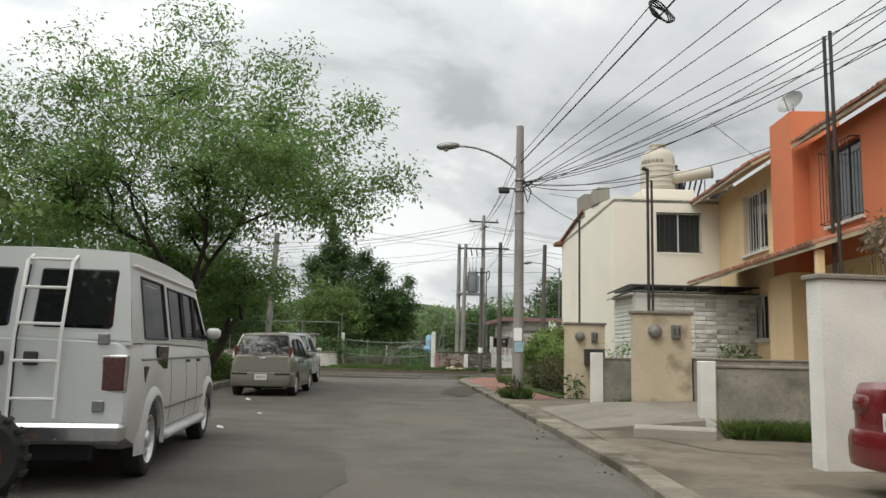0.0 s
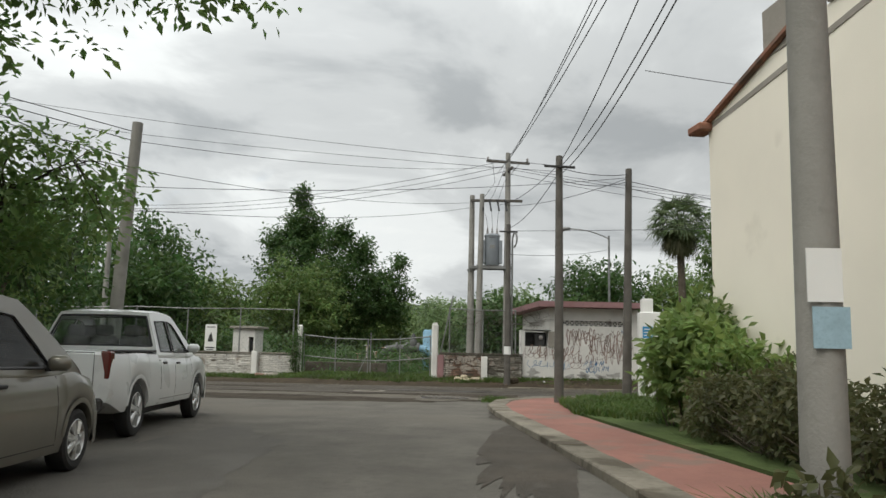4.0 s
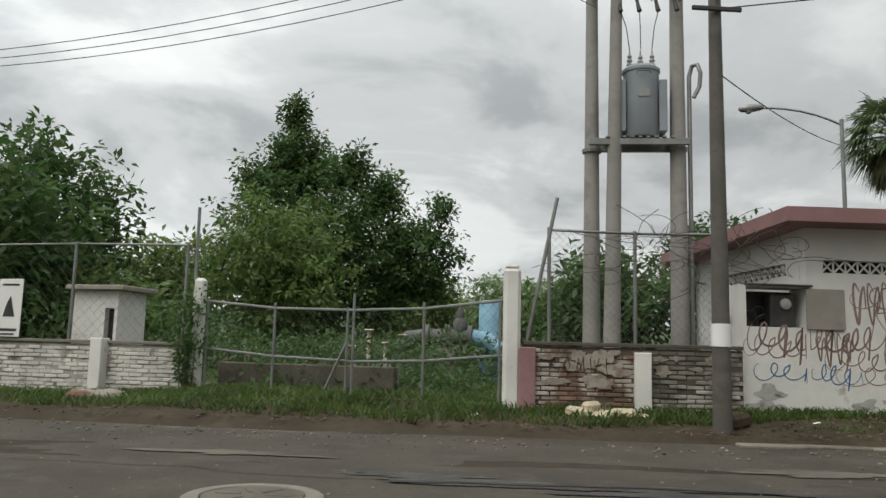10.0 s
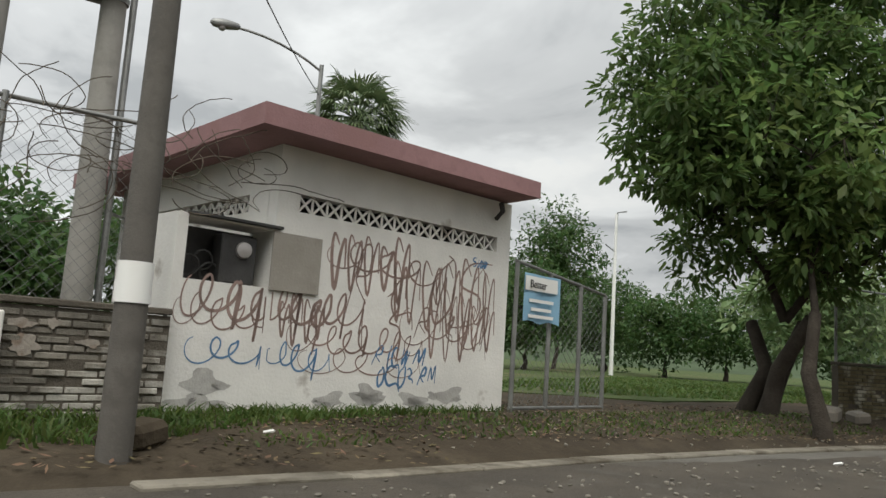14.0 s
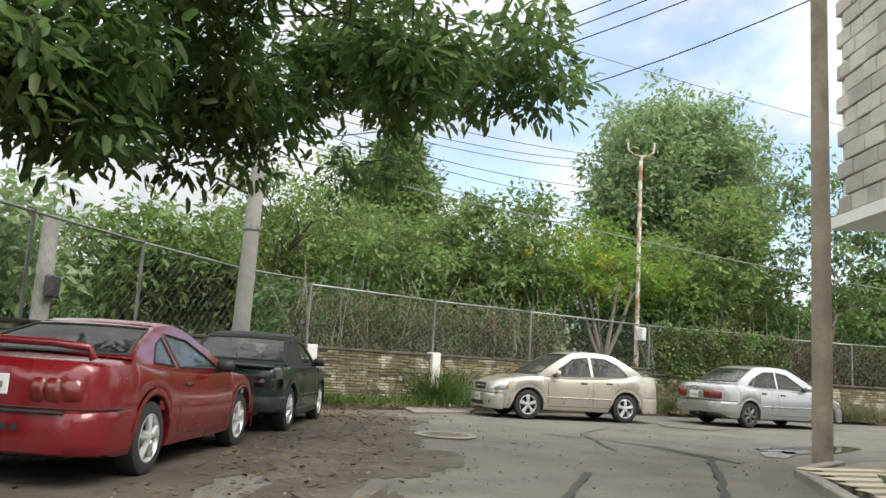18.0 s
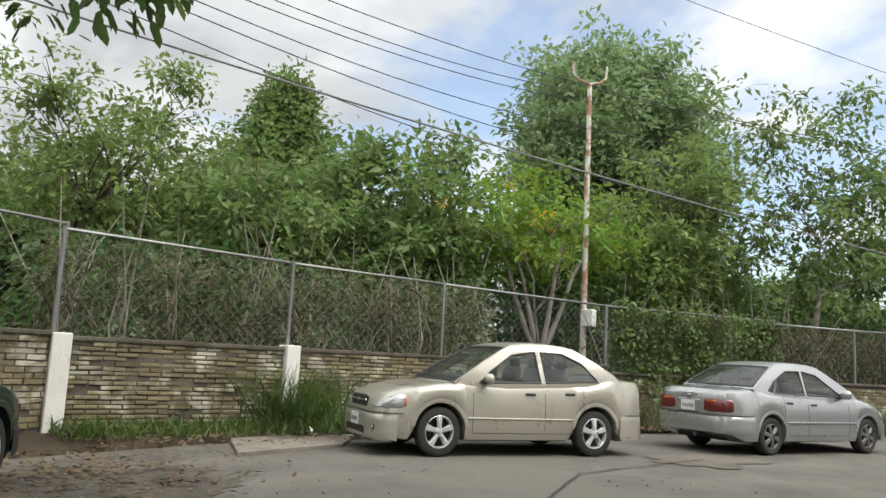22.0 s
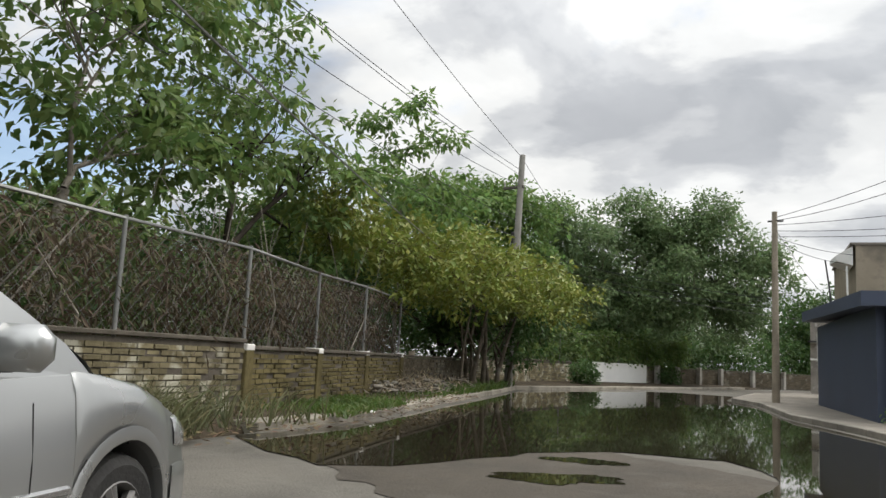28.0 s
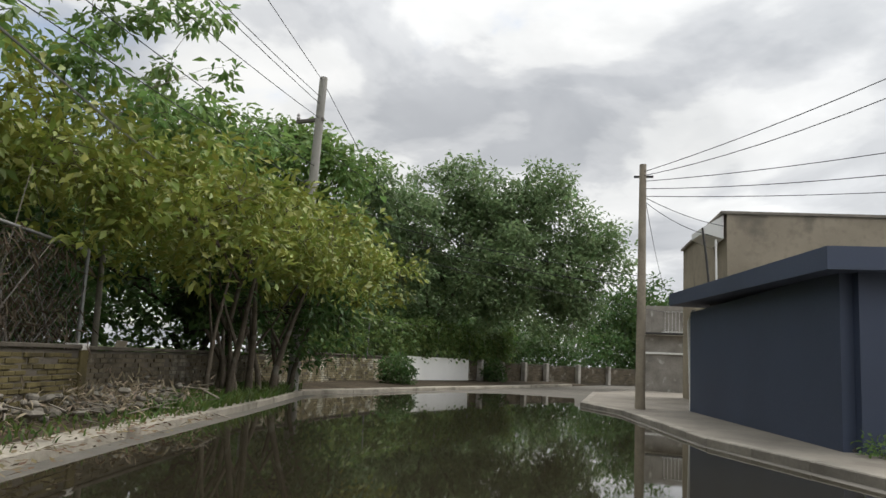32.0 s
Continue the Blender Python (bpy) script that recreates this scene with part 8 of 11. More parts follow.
structure("park_lawn", Shape().prism([(7, 57), (13, 53.5), (60, 66), (80, 110), (10, 110)], 0.2, 0.3), TURF, "mown park lawn beyond the hut", "grass")
structure("yard_turf", Shape().prism([(-30, 54), (-7.6, 51.7), (-7.4, 50.4), (-1.8, 49.2), (-1.6, 60), (-8, 64), (-30, 64)], 0.2, 0.305), TURF, "weedy turf of the pump yard", "grass")

# hedge and shrubs on the corner lot
def shrub(label, blobs, leaf, size=0.12, per=15, seed=1, stems=True):
    x, y = blobs[0][0], blobs[0][1]
    s = thing("shrub", label, "shrub", "shrubs", (x, y, 0.1))
    rng = np.random.default_rng(seed)
    pts, wood = [], Shape()
    for cx, cy, cz, rx, ry, rz, n in blobs:
        for _ in range(n):
            d = rng.normal(size=3)
            d /= np.linalg.norm(d)
            k = 0.5 + 0.5 * rng.random()
            e = (cx - x + d[0] * rx * k, cy - y + d[1] * ry * k, cz - 0.1 + d[2] * rz * k)
            pts.append(e)
            if rng.random() < 0.25:
                wood.tube([(e[0] * 0.6, e[1] * 0.6, 0.0), (e[0] * 0.8, e[1] * 0.8, e[2] * 0.6), e], [0.012, 0.008, 0.003], 3, cap=False)
    part("stem", wood, BARK, s)
    o = new("foliage", leafcloud("foliage", pts, size, leaf, per, 0.2, seed, 0.1, 0.5))
    o.parent = s
    return s


shrub("clipped hedge along the red pavement", [(3.7, 25.7, 0.55, 0.7, 0.9, 0.5, 210), (3.4, 27.6, 0.6, 0.6, 1.0, 0.55, 220), (3.2, 29.5, 0.55, 0.6, 1.0, 0.5, 190)], HEDGE, 0.1, seed=201)
shrub("reddish-brown hedge at the meter wall", [(4.1, 25.0, 0.6, 0.5, 0.5, 0.5, 90)], LEAF_DRY, 0.1, 10, 202)
shrub("large leafy green shrub at the lot's edge", [(3.4, 31.6, 1.1, 0.9, 0.9, 0.9, 220), (4.0, 32.9, 1.5, 0.9, 0.9, 0.9, 180), (4.6, 31.0, 0.9, 0.9, 0.9, 0.7, 120)], LEAF_FRESH, 0.2, 13, 203)
shrub("green bush by the house corner", [(3.5, 30.5, 0.9, 0.5, 0.5, 0.8, 90)], LEAF_FRESH, 0.16, 12, 204)
shrub("tall plant against the meter wall", [(3.5, 23.95, 0.4, 0.15, 0.1, 0.3, 10)], LEAF_DARK, 0.15, 7, 205)
shrub("weedy plant at the lamp pole's foot", [(1.78, 23.5, 0.28, 0.26, 0.26, 0.22, 26)], HEDGE, 0.13, 9, 206)
shrub("small leafy plant over the yard wall", [(4.3, 21.25, 1.3, 0.35, 0.12, 0.28, 16)], LEAF_PARK, 0.09, 7, 207)
shrub("potted greenery on the ochre porch", [(7.6, 23.8, 1.2, 0.4, 0.9, 0.4, 60)], LEAF_MID, 0.12, 10, 208)
shrub("bougainvillea over the porch roof", [(8.0, 16.4, 3.4, 0.4, 1.0, 0.4, 60)], LEAF_DRY, 0.12, 12, 209)
shrub("tall dark hedge at the back of the park", [(-13.5, 33.5, 0.9, 1.6, 0.9, 0.9, 260), (-17.0, 34.5, 1.0, 2.0, 1.0, 1.0, 300), (-10.6, 34.2, 0.8, 1.4, 0.8, 0.8, 220), (-21.0, 35.0, 1.1, 2.2, 1.0, 1.1, 300)], LEAF_DARK, 0.17, 14, 216)
shrub("low hedge of the west park", [(-8.6, 30.5, 0.5, 0.7, 0.9, 0.5, 120), (-9.0, 33.0, 0.5, 0.8, 0.9, 0.5, 110)], LEAF_FRESH, 0.14, 12, 210)
shrub("hedge between pole and parked van", [(-7.6, 15.5, 0.6, 0.6, 1.2, 0.6, 140), (-7.9, 18.0, 0.6, 0.6, 1.2, 0.6, 140)], LEAF_DARK, 0.14, 12, 211)
shrub("dark bush before the far wall", [(42.6, 4.6, 0.6, 0.7, 0.9, 0.6, 110)], LEAF_DARK, 0.16, 12, 212)
shrub("small bush at the white wall", [(42.8, -6.0, 0.6, 0.6, 0.8, 0.6, 90)], LEAF_DARK, 0.16, 12, 213)
shrub("weeds at the blue house corner", [(27.75, 18.9, 0.2, 0.45, 0.3, 0.12, 36)], LEAF_PARK, 0.07, 10, 214)
shrub("vine weeds climbing the gate post", [(-7.5, 51.05, 1.2, 0.25, 0.2, 1.1, 70)], LEAF_DARK, 0.12, 10, 215)

# distant hills
s = Shape()
for i in range(121):
    a = math.radians(-30 + i * 1.75)
    for j, (r, f) in enumerate(((420, 0.0), (520, 0.55), (620, 1.0), (760, 0.0))):
        h = (34 + 26 * noise.noise((math.cos(a) * 4, math.sin(a) * 4, 1.0)) + 9 * noise.noise((math.cos(a) * 17, math.sin(a) * 17, 4.0))) * f
        s.v.append((r * math.cos(a), 30 + r * math.sin(a), max(0.0, h)))
for i in range(120):
    for j in range(3):
        a = i * 4 + j
        s.f.append((a, a + 4, a + 5, a + 1))
structure("hills", s, RIND, "low scrub-covered hills on the horizon", "hill", 60, kind="structure")

# ---- cars ----
def paint(name, col, metal=0.25, rough=0.32):
    return mat(name, col, rough, metal, vary=0.05, big=0.7, fine=2.5, bump=0, coat=0.75, stain=tuple(c * 0.8 + 0.02 for c in col), stain_at=0.66, stain_scale=1.6)


TYRE = mat("tyre_rubber", (0.022, 0.021, 0.02), 0.85, vary=0.25, big=4, fine=60, bump=0.2)
ALLOY = mat("alloy_rim", (0.62, 0.62, 0.61), 0.35, 0.6, vary=0.15, big=5, bump=0, stain=(0.2, 0.17, 0.13), stain_at=0.6, stain_scale=6)
DARKRIM = mat("dull_steel_rim", (0.16, 0.155, 0.15), 0.5, 0.5, vary=0.2, big=5, bump=0)
MAROONLENS = mat("maroon_lens", (0.075, 0.02, 0.02), 0.3, vary=0.2, big=4, bump=0, coat=0.3)
REDLENS = mat("red_lens", (0.12, 0.014, 0.012), 0.15, vary=0.1, big=4, bump=0, coat=0.5)
DARKLENS = mat("smoked_lens", (0.022, 0.008, 0.008), 0.15, vary=0.1, big=4, bump=0, coat=0.5)
AMBERLENS = mat("amber_lens", (0.42, 0.11, 0.035), 0.15, vary=0.1, big=4, bump=0, coat=0.5)
CLEARLENS = mat("clear_lens", (0.36, 0.365, 0.365), 0.08, 0.45, vary=0.15, big=12, bump=0, coat=0.8)
CHROME = mat("dull_chrome", (0.55, 0.55, 0.55), 0.22, 0.9, vary=0.1, big=4, bump=0)
PLATE = mat("plate_white", (0.6, 0.6, 0.58), 0.5, vary=0.08, big=6, bump=0)
RUSTRED = mat("rusty_orange_rim", (0.22, 0.07, 0.035), 0.8, 0.1, vary=0.4, big=8, bump=0.2)
TRIM = mat("cabin_trim", (0.035, 0.034, 0.032), 0.9, vary=0.2, big=4, fine=40, bump=0.1)
SEATCLOTH = mat("seat_cloth", (0.10, 0.098, 0.092), 0.95, vary=0.2, big=4, fine=60, bump=0.15)
SEAM = mat("panel_gap", (0.012, 0.012, 0.012), 0.8, vary=0.1, bump=0)
HALF = [(0, 0), (0.82, 0), (0.95, 0.03), (0.985, 0.15), (1.0, 0.42), (0.995, 0.62), (0.968, 0.86), (0.935, 0.96), (0.86, 1.0), (0.45, 1.02), (0, 1.03)]


def mount(rear, front, side, track):
    """The pose of a car whose wheels on one side touch the ground at two points; x is forward."""
    d = Vector((front[0] - rear[0], front[1] - rear[1], 0)).normalized()
    n = Vector((-d.y, d.x, 0)) * (1 if side == "left" else -1)
    c = (Vector((*rear, 0)) + Vector((*front, 0))) / 2 - n * track / 2
    return pose(c.x, c.y, 0, 0, 0, math.degrees(math.atan2(d.y, d.x)))


def car(name, label, at, wb, xr, xf, W, top, gh, colour, wheel_r=0.3, sill=0.2, belt_w=0.93, roof_w=0.70, panes=(), rim="spokes", spokes=5, rim_mat=None, ends=(0.62, 0.56),
        bumpers=(None, None), tail=(), head=(), seams=(), handles=(), mirror_at=None, plate=None, front_plate=None, trim=None, extra=None, soft_top=None, rear_glass=(0.12, 0.88), front_glass=(0.06, 0.92), arch=1.17, bumper_mat=(None, None)):
    """A car from its side profile: a lofted body with wheel arches, a cabin, panes, bumpers, lamps and wheels."""
    c = thing(name, label, "car", "parked cars", at)
    hw, zw = W / 2, wheel_r
    R = wheel_r * arch
    xs = sorted({round(v, 3) for v in [xr, xr + 0.03, xr + 0.09, xr + 0.2, xr + 0.34, xf - 0.34, xf - 0.2, xf - 0.09, xf - 0.03, xf] + list(np.linspace(xr + 0.45, xf - 0.45, 26)) + [s * wb / 2 + R * k for s in (-1, 1) for k in (-1.001, -0.999, -0.96, -0.86, -0.7, -0.5, -0.25, 0, 0.25, 0.5, 0.7, 0.86, 0.96, 0.999, 1.001)] + [p[0] for p in top]})

    def half(x):
        er, ef = ends
        a = np.interp(x, [xr, xr + 0.03, xr + 0.08, xr + 0.18, xr + 0.34, xr + 0.6], [er] + [er + (1 - er) * k for k in (0.4, 0.63, 0.83, 0.95, 1.0)])
        b = np.interp(x, [xf - 0.75, xf - 0.42, xf - 0.2, xf - 0.09, xf - 0.03, xf], [ef + (1 - ef) * k for k in (1.0, 0.95, 0.82, 0.63, 0.4)] + [ef])
        return hw * float(min(a, b))

    def low(x):
        z = sill + 0.16 * max(0.0, 1 - (x - xr) / 0.42) + 0.06 * max(0.0, 1 - (xf - x) / 0.4)
        for s in (-1, 1):
            d = abs(x - s * wb / 2)
            if d < R:
                z = max(z, zw + math.sqrt(R * R - d * d))
        return z

    def high(x):
        return curve1(top, x)

    def side_y(x, z):
        zb, zt = low(x), high(x)
        f = min(1.0, max(0.0, (z - zb) / max(0.01, zt - zb)))
        return half(x) * float(np.interp(f, [q[1] for q in HALF[1:9]], [q[0] for q in HALF[1:9]]))

    body = Shape()
    rows = []
    for x in xs:
        zb, zt, w = low(x), high(x), half(x)
        ring = [(x, fy * w, zb + fz * (zt - zb)) for fy, fz in HALF]
        ring += [(x, -y, z) for _, y, z in ring[-2:0:-1]]
        rows.append(ring)
    n = len(rows[0])
    for ring in rows:
        body.v.extend(ring)
    for i in range(len(rows) - 1):
        for k in range(n):
            body.f.append((i * n + k, i * n + (k + 1) % n, (i + 1) * n + (k + 1) % n, (i + 1) * n + k))
    body.f += [tuple(range(n)), tuple(range((len(rows) - 1) * n, len(rows) * n))]
    b = part("body", body, colour, c, smooth=38)
    part("underbody", Shape().box(((xr + xf) / 2, 0, 0.38), (xf - xr - 0.5, W * 0.62, 0.36), 0, 0.03), BLACKP, c)
    for wx in (-wb / 2, wb / 2):
        for sgn in (1, -1):
            lip = Shape()
            for k in range(17):
                q = math.radians(10 + 160 * k / 16)
                for rr, out in ((R - 0.004, -0.03), (R + 0.002, 0.008), (R + 0.02, 0.012), (R + 0.055, 0.001)):
                    x, z = wx + rr * math.cos(q), zw + rr * math.sin(q)
                    xo = wx + (R + 0.06) * math.cos(q)
                    lip.v.append((x, sgn * (side_y(xo, max(z + 0.05, zw + (R + 0.06) * math.sin(q))) + out), z))
            for k in range(16):
                for j in range(3):
                    lip.f.append((k * 4 + j, k * 4 + j + 1, k * 4 + j + 5, k * 4 + j + 4))
            part("wheel_arch", lip, colour, c, smooth=50)
    # cabin
    r0, r1, f1, f0, zr = gh[:5]
    hump = gh[5] if len(gh) > 5 else 0.03
    yb, yt = hw * belt_w, hw * roof_w
    z0r, z0f = high(r0), high(f0)

    def roof(x):
        if x < r1:
            return z0r + (zr - z0r) * (1 - (1 - (x - r0) / (r1 - r0)) ** 1.12)
        if x > f1:
            return z0f + (zr - z0f) * (1 - (1 - (f0 - x) / (f0 - f1)) ** 1.12)
        return zr + hump * math.sin(math.pi * (x - r1) / (f1 - r1))

    def glass_y(x, z):
        zb = high(x)
        return yb + (yt - yb) * max(0.0, (z - zb) / (zr - zb)) ** 1.15

    shell = soft_top or colour
    dark_glass = name in ("van", "hatchback")
    glass = TINTGLASS if dark_glass else CARGLASS
    # side panels with their window openings
    gx = sorted({round(float(v), 4) for v in list(np.linspace(r0, r1, 7)) + list(np.linspace(r1, f1, 11)) + list(np.linspace(f1, f0, 7))})
    outer = [(x, high(x) - 0.03) for x in gx] + [(x, roof(x)) for x in reversed(gx[1:-1])]
    loops = [[Vector((x, z, 0)) for x, z in outer]] + [[Vector((x, z, 0)) for x, z in poly] for poly in panes]
    flat = [q for lp in loops for q in lp]
    tris = geometry.tessellate_polygon(loops)
    for sgn in (1, -1):
        side = Shape()
        side.add([(q.x, sgn * min(yb, glass_y(q.x, q.y)), q.y) for q in flat], [tuple(t) for t in tris])
        part("side_panel", side, shell, c, smooth=30)
        for poly in panes:
            k = len(poly)
            s = Shape()
            s.add([(x, sgn * (glass_y(x, z) - 0.006), z) for x, z in poly], [tuple(range(k))])
            part("side_window", s, glass, c)
            path = [(x, sgn * (glass_y(x, z) + 0.002), z) for x, z in poly]
            part("window_seal", Shape().tube(path + [path[0]], 0.013, 4), BLACKP, c)
    # roof panel with a soft crown
    rp = Shape()
    rx = [x for x in gx if r1 - 1e-4 <= x <= f1 + 1e-4]
    cols = (-1.0, -0.97, -0.9, -0.6, 0.0, 0.6, 0.9, 0.97, 1.0)
    rise_k = (0.0, 0.012, 0.022, 0.034, 0.042, 0.034, 0.022, 0.012, 0.0)
    for x in rx:
        w = min(yb, glass_y(x, roof(x)))
        for q, u in zip(cols, rise_k):
            rp.v.append((x, q * w, roof(x) + u * (0.35 if x in (rx[0], rx[-1]) else 1.0)))
    for i in range(len(rx) - 1):
        for k in range(8):
            rp.f.append((i * 9 + k, i * 9 + k + 1, i * 9 + k + 10, i * 9 + k + 9))
    part("roof_panel", rp, shell, c, smooth=50)
    # windscreen and rear window, curved across, in painted surrounds
    for x0, x1, span_k, nm in ((r0, r1, rear_glass, "rear_window"), (f0, f1, front_glass, "windscreen")):
        k0, k1 = span_k or (0.5, 0.5)
        ts = [0.0] + [k0 + (k1 - k0) * i / 6 for i in range(7)] + [1.0]
        qs = (-1.0, -0.93, -0.6, -0.3, 0.0, 0.3, 0.6, 0.93, 1.0)
        bow = (0.07 if abs(x1 - x0) > 0.45 else 0.012) * (-1 if nm == "rear_window" else 1)
        vs = []
        for t in ts:
            x = x0 + (x1 - x0) * t
            z = roof(x) if 0 < t < 1 else (high(x0) - 0.02 if t == 0 else roof(x1))
            w = min(yb, glass_y(x, z))
            for q in qs:
                vs.append((x + bow * (1 - q * q) * (1 - t), q * w, z + 0.014 * t * (1 - q * q)))
        pane, rimf = [], []
        for i in range(8):
            for k in range(8):
                q = (i * 9 + k, i * 9 + k + 1, i * 9 + k + 10, i * 9 + k + 9)
                (pane if span_k and 1 <= i <= 6 and 1 <= k <= 6 else rimf).append(q)
        part("window_surround", Shape().add(vs, rimf), shell, c, smooth=40)
        if span_k:
            part(nm, Shape().add(vs, pane), TINTGLASS if nm == "rear_window" and name in ("hatchback", "coupe") else glass, c, smooth=60)
            edge = [vs[9 + k] for k in range(1, 8)] + [vs[i * 9 + 7] for i in range(2, 8)] + [vs[7 * 9 + k] for k in range(6, 0, -1)] + [vs[i * 9 + 1] for i in range(6, 0, -1)]
            part("window_seal", Shape().tube(edge, 0.016, 4), BLACKP, c)
    # inside: dark floor tray, seats with headrests, dashboard and wheel
    tray = Shape()
    for x in gx:
        tray.v += [(x, -yb * 0.98, high(x) + 0.012), (x, 0, high(x) + 0.045), (x, yb * 0.98, high(x) + 0.012)]
    for i in range(len(gx) - 1):
        for k in (0, 1):
            tray.f.append((i * 3 + k, i * 3 + k + 1, i * 3 + k + 4, i * 3 + k + 3))
    part("cabin_tray", tray, TRIM, c)
    mid = r1 + (f1 - r1) * (0.45 if len(panes) > 1 else 0.3)
    zs = high(mid)
    room = zr - zs
    for sx, ys in ((mid, (-0.36, 0.36)), (r1 + 0.1, (-0.42, 0.0, 0.42))):
        for y in ys:
            part("seat_back", Shape().box((sx, y, zs + room * 0.22), (0.13, 0.46 if len(ys) == 2 else 0.4, room * 0.5), 0, 0.05, (0, -14, 0)), SEATCLOTH, c, smooth=50)
            part("headrest", Shape().box((sx - 0.05, y, zs + room * 0.58), (0.09, 0.26, room * 0.26), 0, 0.04, (0, -8, 0)), SEATCLOTH, c, smooth=50)
    part("dashboard", Shape().box((f0 - 0.26, 0, high(f0 - 0.3) + 0.06), (0.34, yb * 1.8, 0.1), 0, 0.04), BLACKP, c, smooth=50)
    part("steering_wheel", Shape().tube([(f0 - 0.52 + 0.07 * math.cos(a), 0.36 + 0.18 * math.sin(a), high(f0 - 0.5) + 0.1 + 0.15 * math.cos(a)) for a in np.linspace(0, 2 * math.pi, 15)], 0.014, 5), BLACKP, c)
    # bumpers wrap round the ends
    for end, spec in zip((0, 1), bumpers):
        if not spec:
            continue
        zlo, zhi, reach, bulge = spec
        s = Shape()
        plan = []
        ks = np.linspace(1, 0, 7)
        xe = xr if end == 0 else xf
        sg = 1 if end == 0 else -1
        for k in ks:
            x = xe + sg * reach * k ** 1.6
            plan.append((x, half(x) * 1.0))
        plan = plan + [(xe, half(xe) * q) for q in (0.6, 0.2)]
        plan = plan + [(x, -y) for x, y in plan[::-1]]
        prof = [(0.0, 0.0), (0.75, 0.06), (1.0, 0.3), (1.0, 0.75), (0.7, 0.95), (-0.3, 1.0)]
        for x, y in plan:
            nx = -sg * (1 - min(1, abs(x - xe) / reach))
            ny = (1 if y > 0 else -1) * 0.15 * min(1, abs(x - xe) / reach * 2)
            for o, fz in prof:
                s.v.append((x + nx * bulge * o, y + ny * bulge * o, zlo + (zhi - zlo) * fz))
        p = len(prof)
        for i in range(len(plan) - 1):
            for k in range(p - 1):
                s.f.append((i * p + k, i * p + k + 1, (i + 1) * p + k + 1, (i + 1) * p + k))
        part("bumper", s, bumper_mat[end] or colour, c, smooth=50)
    # lamps follow the body round its corners
    for kind, items, xe, sg in (("tail_lamp", tail, xr, 1), ("headlamp", head, xf, -1)):
        plan = [(xe, 0.0), (xe, half(xe))] + [(xe + sg * k, half(xe + sg * k)) for k in (0.015, 0.03, 0.055, 0.08, 0.12, 0.18, 0.26, 0.34, 0.45, 0.6, 0.8)]
        arc = [0.0]
        for q0, q1 in zip(plan, plan[1:]):
            arc.append(arc[-1] + math.dist(q0, q1))
        for s0, s1, z0, z1, mt in items:
            for sgn in (1, -1):
                lamp_s = Shape()
                cols = np.linspace(s0, s1, 9)
                for i, ss in enumerate(cols):
                    px, py = float(np.interp(ss, arc, [q[0] for q in plan])), float(np.interp(ss, arc, [q[1] for q in plan]))
                    ds = 0.02
                    tx = float(np.interp(ss + ds, arc, [q[0] for q in plan])) - px
                    ty = float(np.interp(ss + ds, arc, [q[1] for q in plan])) - py
                    tl = math.hypot(tx, ty) + 1e-6
                    nx, ny = (ty / tl, -tx / tl) if sg < 0 else (-ty / tl, tx / tl)
                    trim_k = 0.8 if i in (0, 8) else 0.95 if i in (1, 7) else 1.0
                    zm, zh = (z0 + z1) / 2, (z1 - z0) / 2 * trim_k
                    for fz, out in ((-1, 0.0), (-0.85, 0.016), (0, 0.022), (0.85, 0.016), (1, 0.0)):
                        z = zm + zh * fz
                        x = px
                        while sg * (x - xe) < 0.7 and high(x) - 0.015 < z:
                            x += sg * 0.008
                        y = min(py, half(x)) * side_y(x, z) / half(x)
                        o = out * (0.4 if i in (0, 8) else 1.0)
                        lamp_s.v.append((x + nx * o, sgn * (y + ny * o), z))
                for i in range(8):
                    for k in range(4):
                        lamp_s.f.append((i * 5 + k, i * 5 + k + 1, i * 5 + k + 6, i * 5 + k + 5))
                part(kind, lamp_s, mt, c, smooth=60)
    for x, za, zb in seams:
        for sgn in (1, -1):
            zz = np.linspace(za, zb, 7)
            part("door_gap", Shape().tube([(x, sgn * (side_y(x, z) - 0.001), z) for z in zz], 0.0045, 4), SEAM, c)
    if seams:
        for sgn in (1, -1):
            xx = np.linspace(min(s[0] for s in seams), max(s[0] for s in seams), 12)
            zl = sill + 0.11
            part("sill_gap", Shape().tube([(x, sgn * (side_y(x, max(zl, low(x) + 0.02)) - 0.001), max(zl, low(x) + 0.02)) for x in xx], 0.0045, 4), SEAM, c)
    for x, z in handles:
        for sgn in (1, -1):
            part("door_handle", Shape().box((x, sgn * (side_y(x, z) + 0.008), z), (0.16, 0.03, 0.035), 0, 0.01), DARKSTEEL if colour.name != "green_paint" else BLACKP, c)
    if trim:
        z, t, mt = trim
        for sgn in (1, -1):
            xa = [x for x in np.linspace(-wb / 2 + R + 0.03, wb / 2 - R - 0.03, 10)]
            part("side_trim", Shape().tube([(x, sgn * (side_y(x, z) + 0.002), z) for x in xa], t, 6), mt, c)
    if mirror_at:
        x, z = mirror_at
        for sgn in (1, -1):
            y = glass_y(x, z)
            mi = part("door_mirror", Shape().box((x, sgn * (y + 0.13), z + 0.03), (0.11, 0.2, 0.14), -sgn * 12, 0.04), colour if colour.name not in ("green_paint", "red_paint") else BLACKP, c, smooth=50)
            part("mirror_foot", Shape().box((x + 0.02, sgn * (y + 0.03), z - 0.02), (0.07, 0.1, 0.05), 0, 0.01), BLACKP, mi)
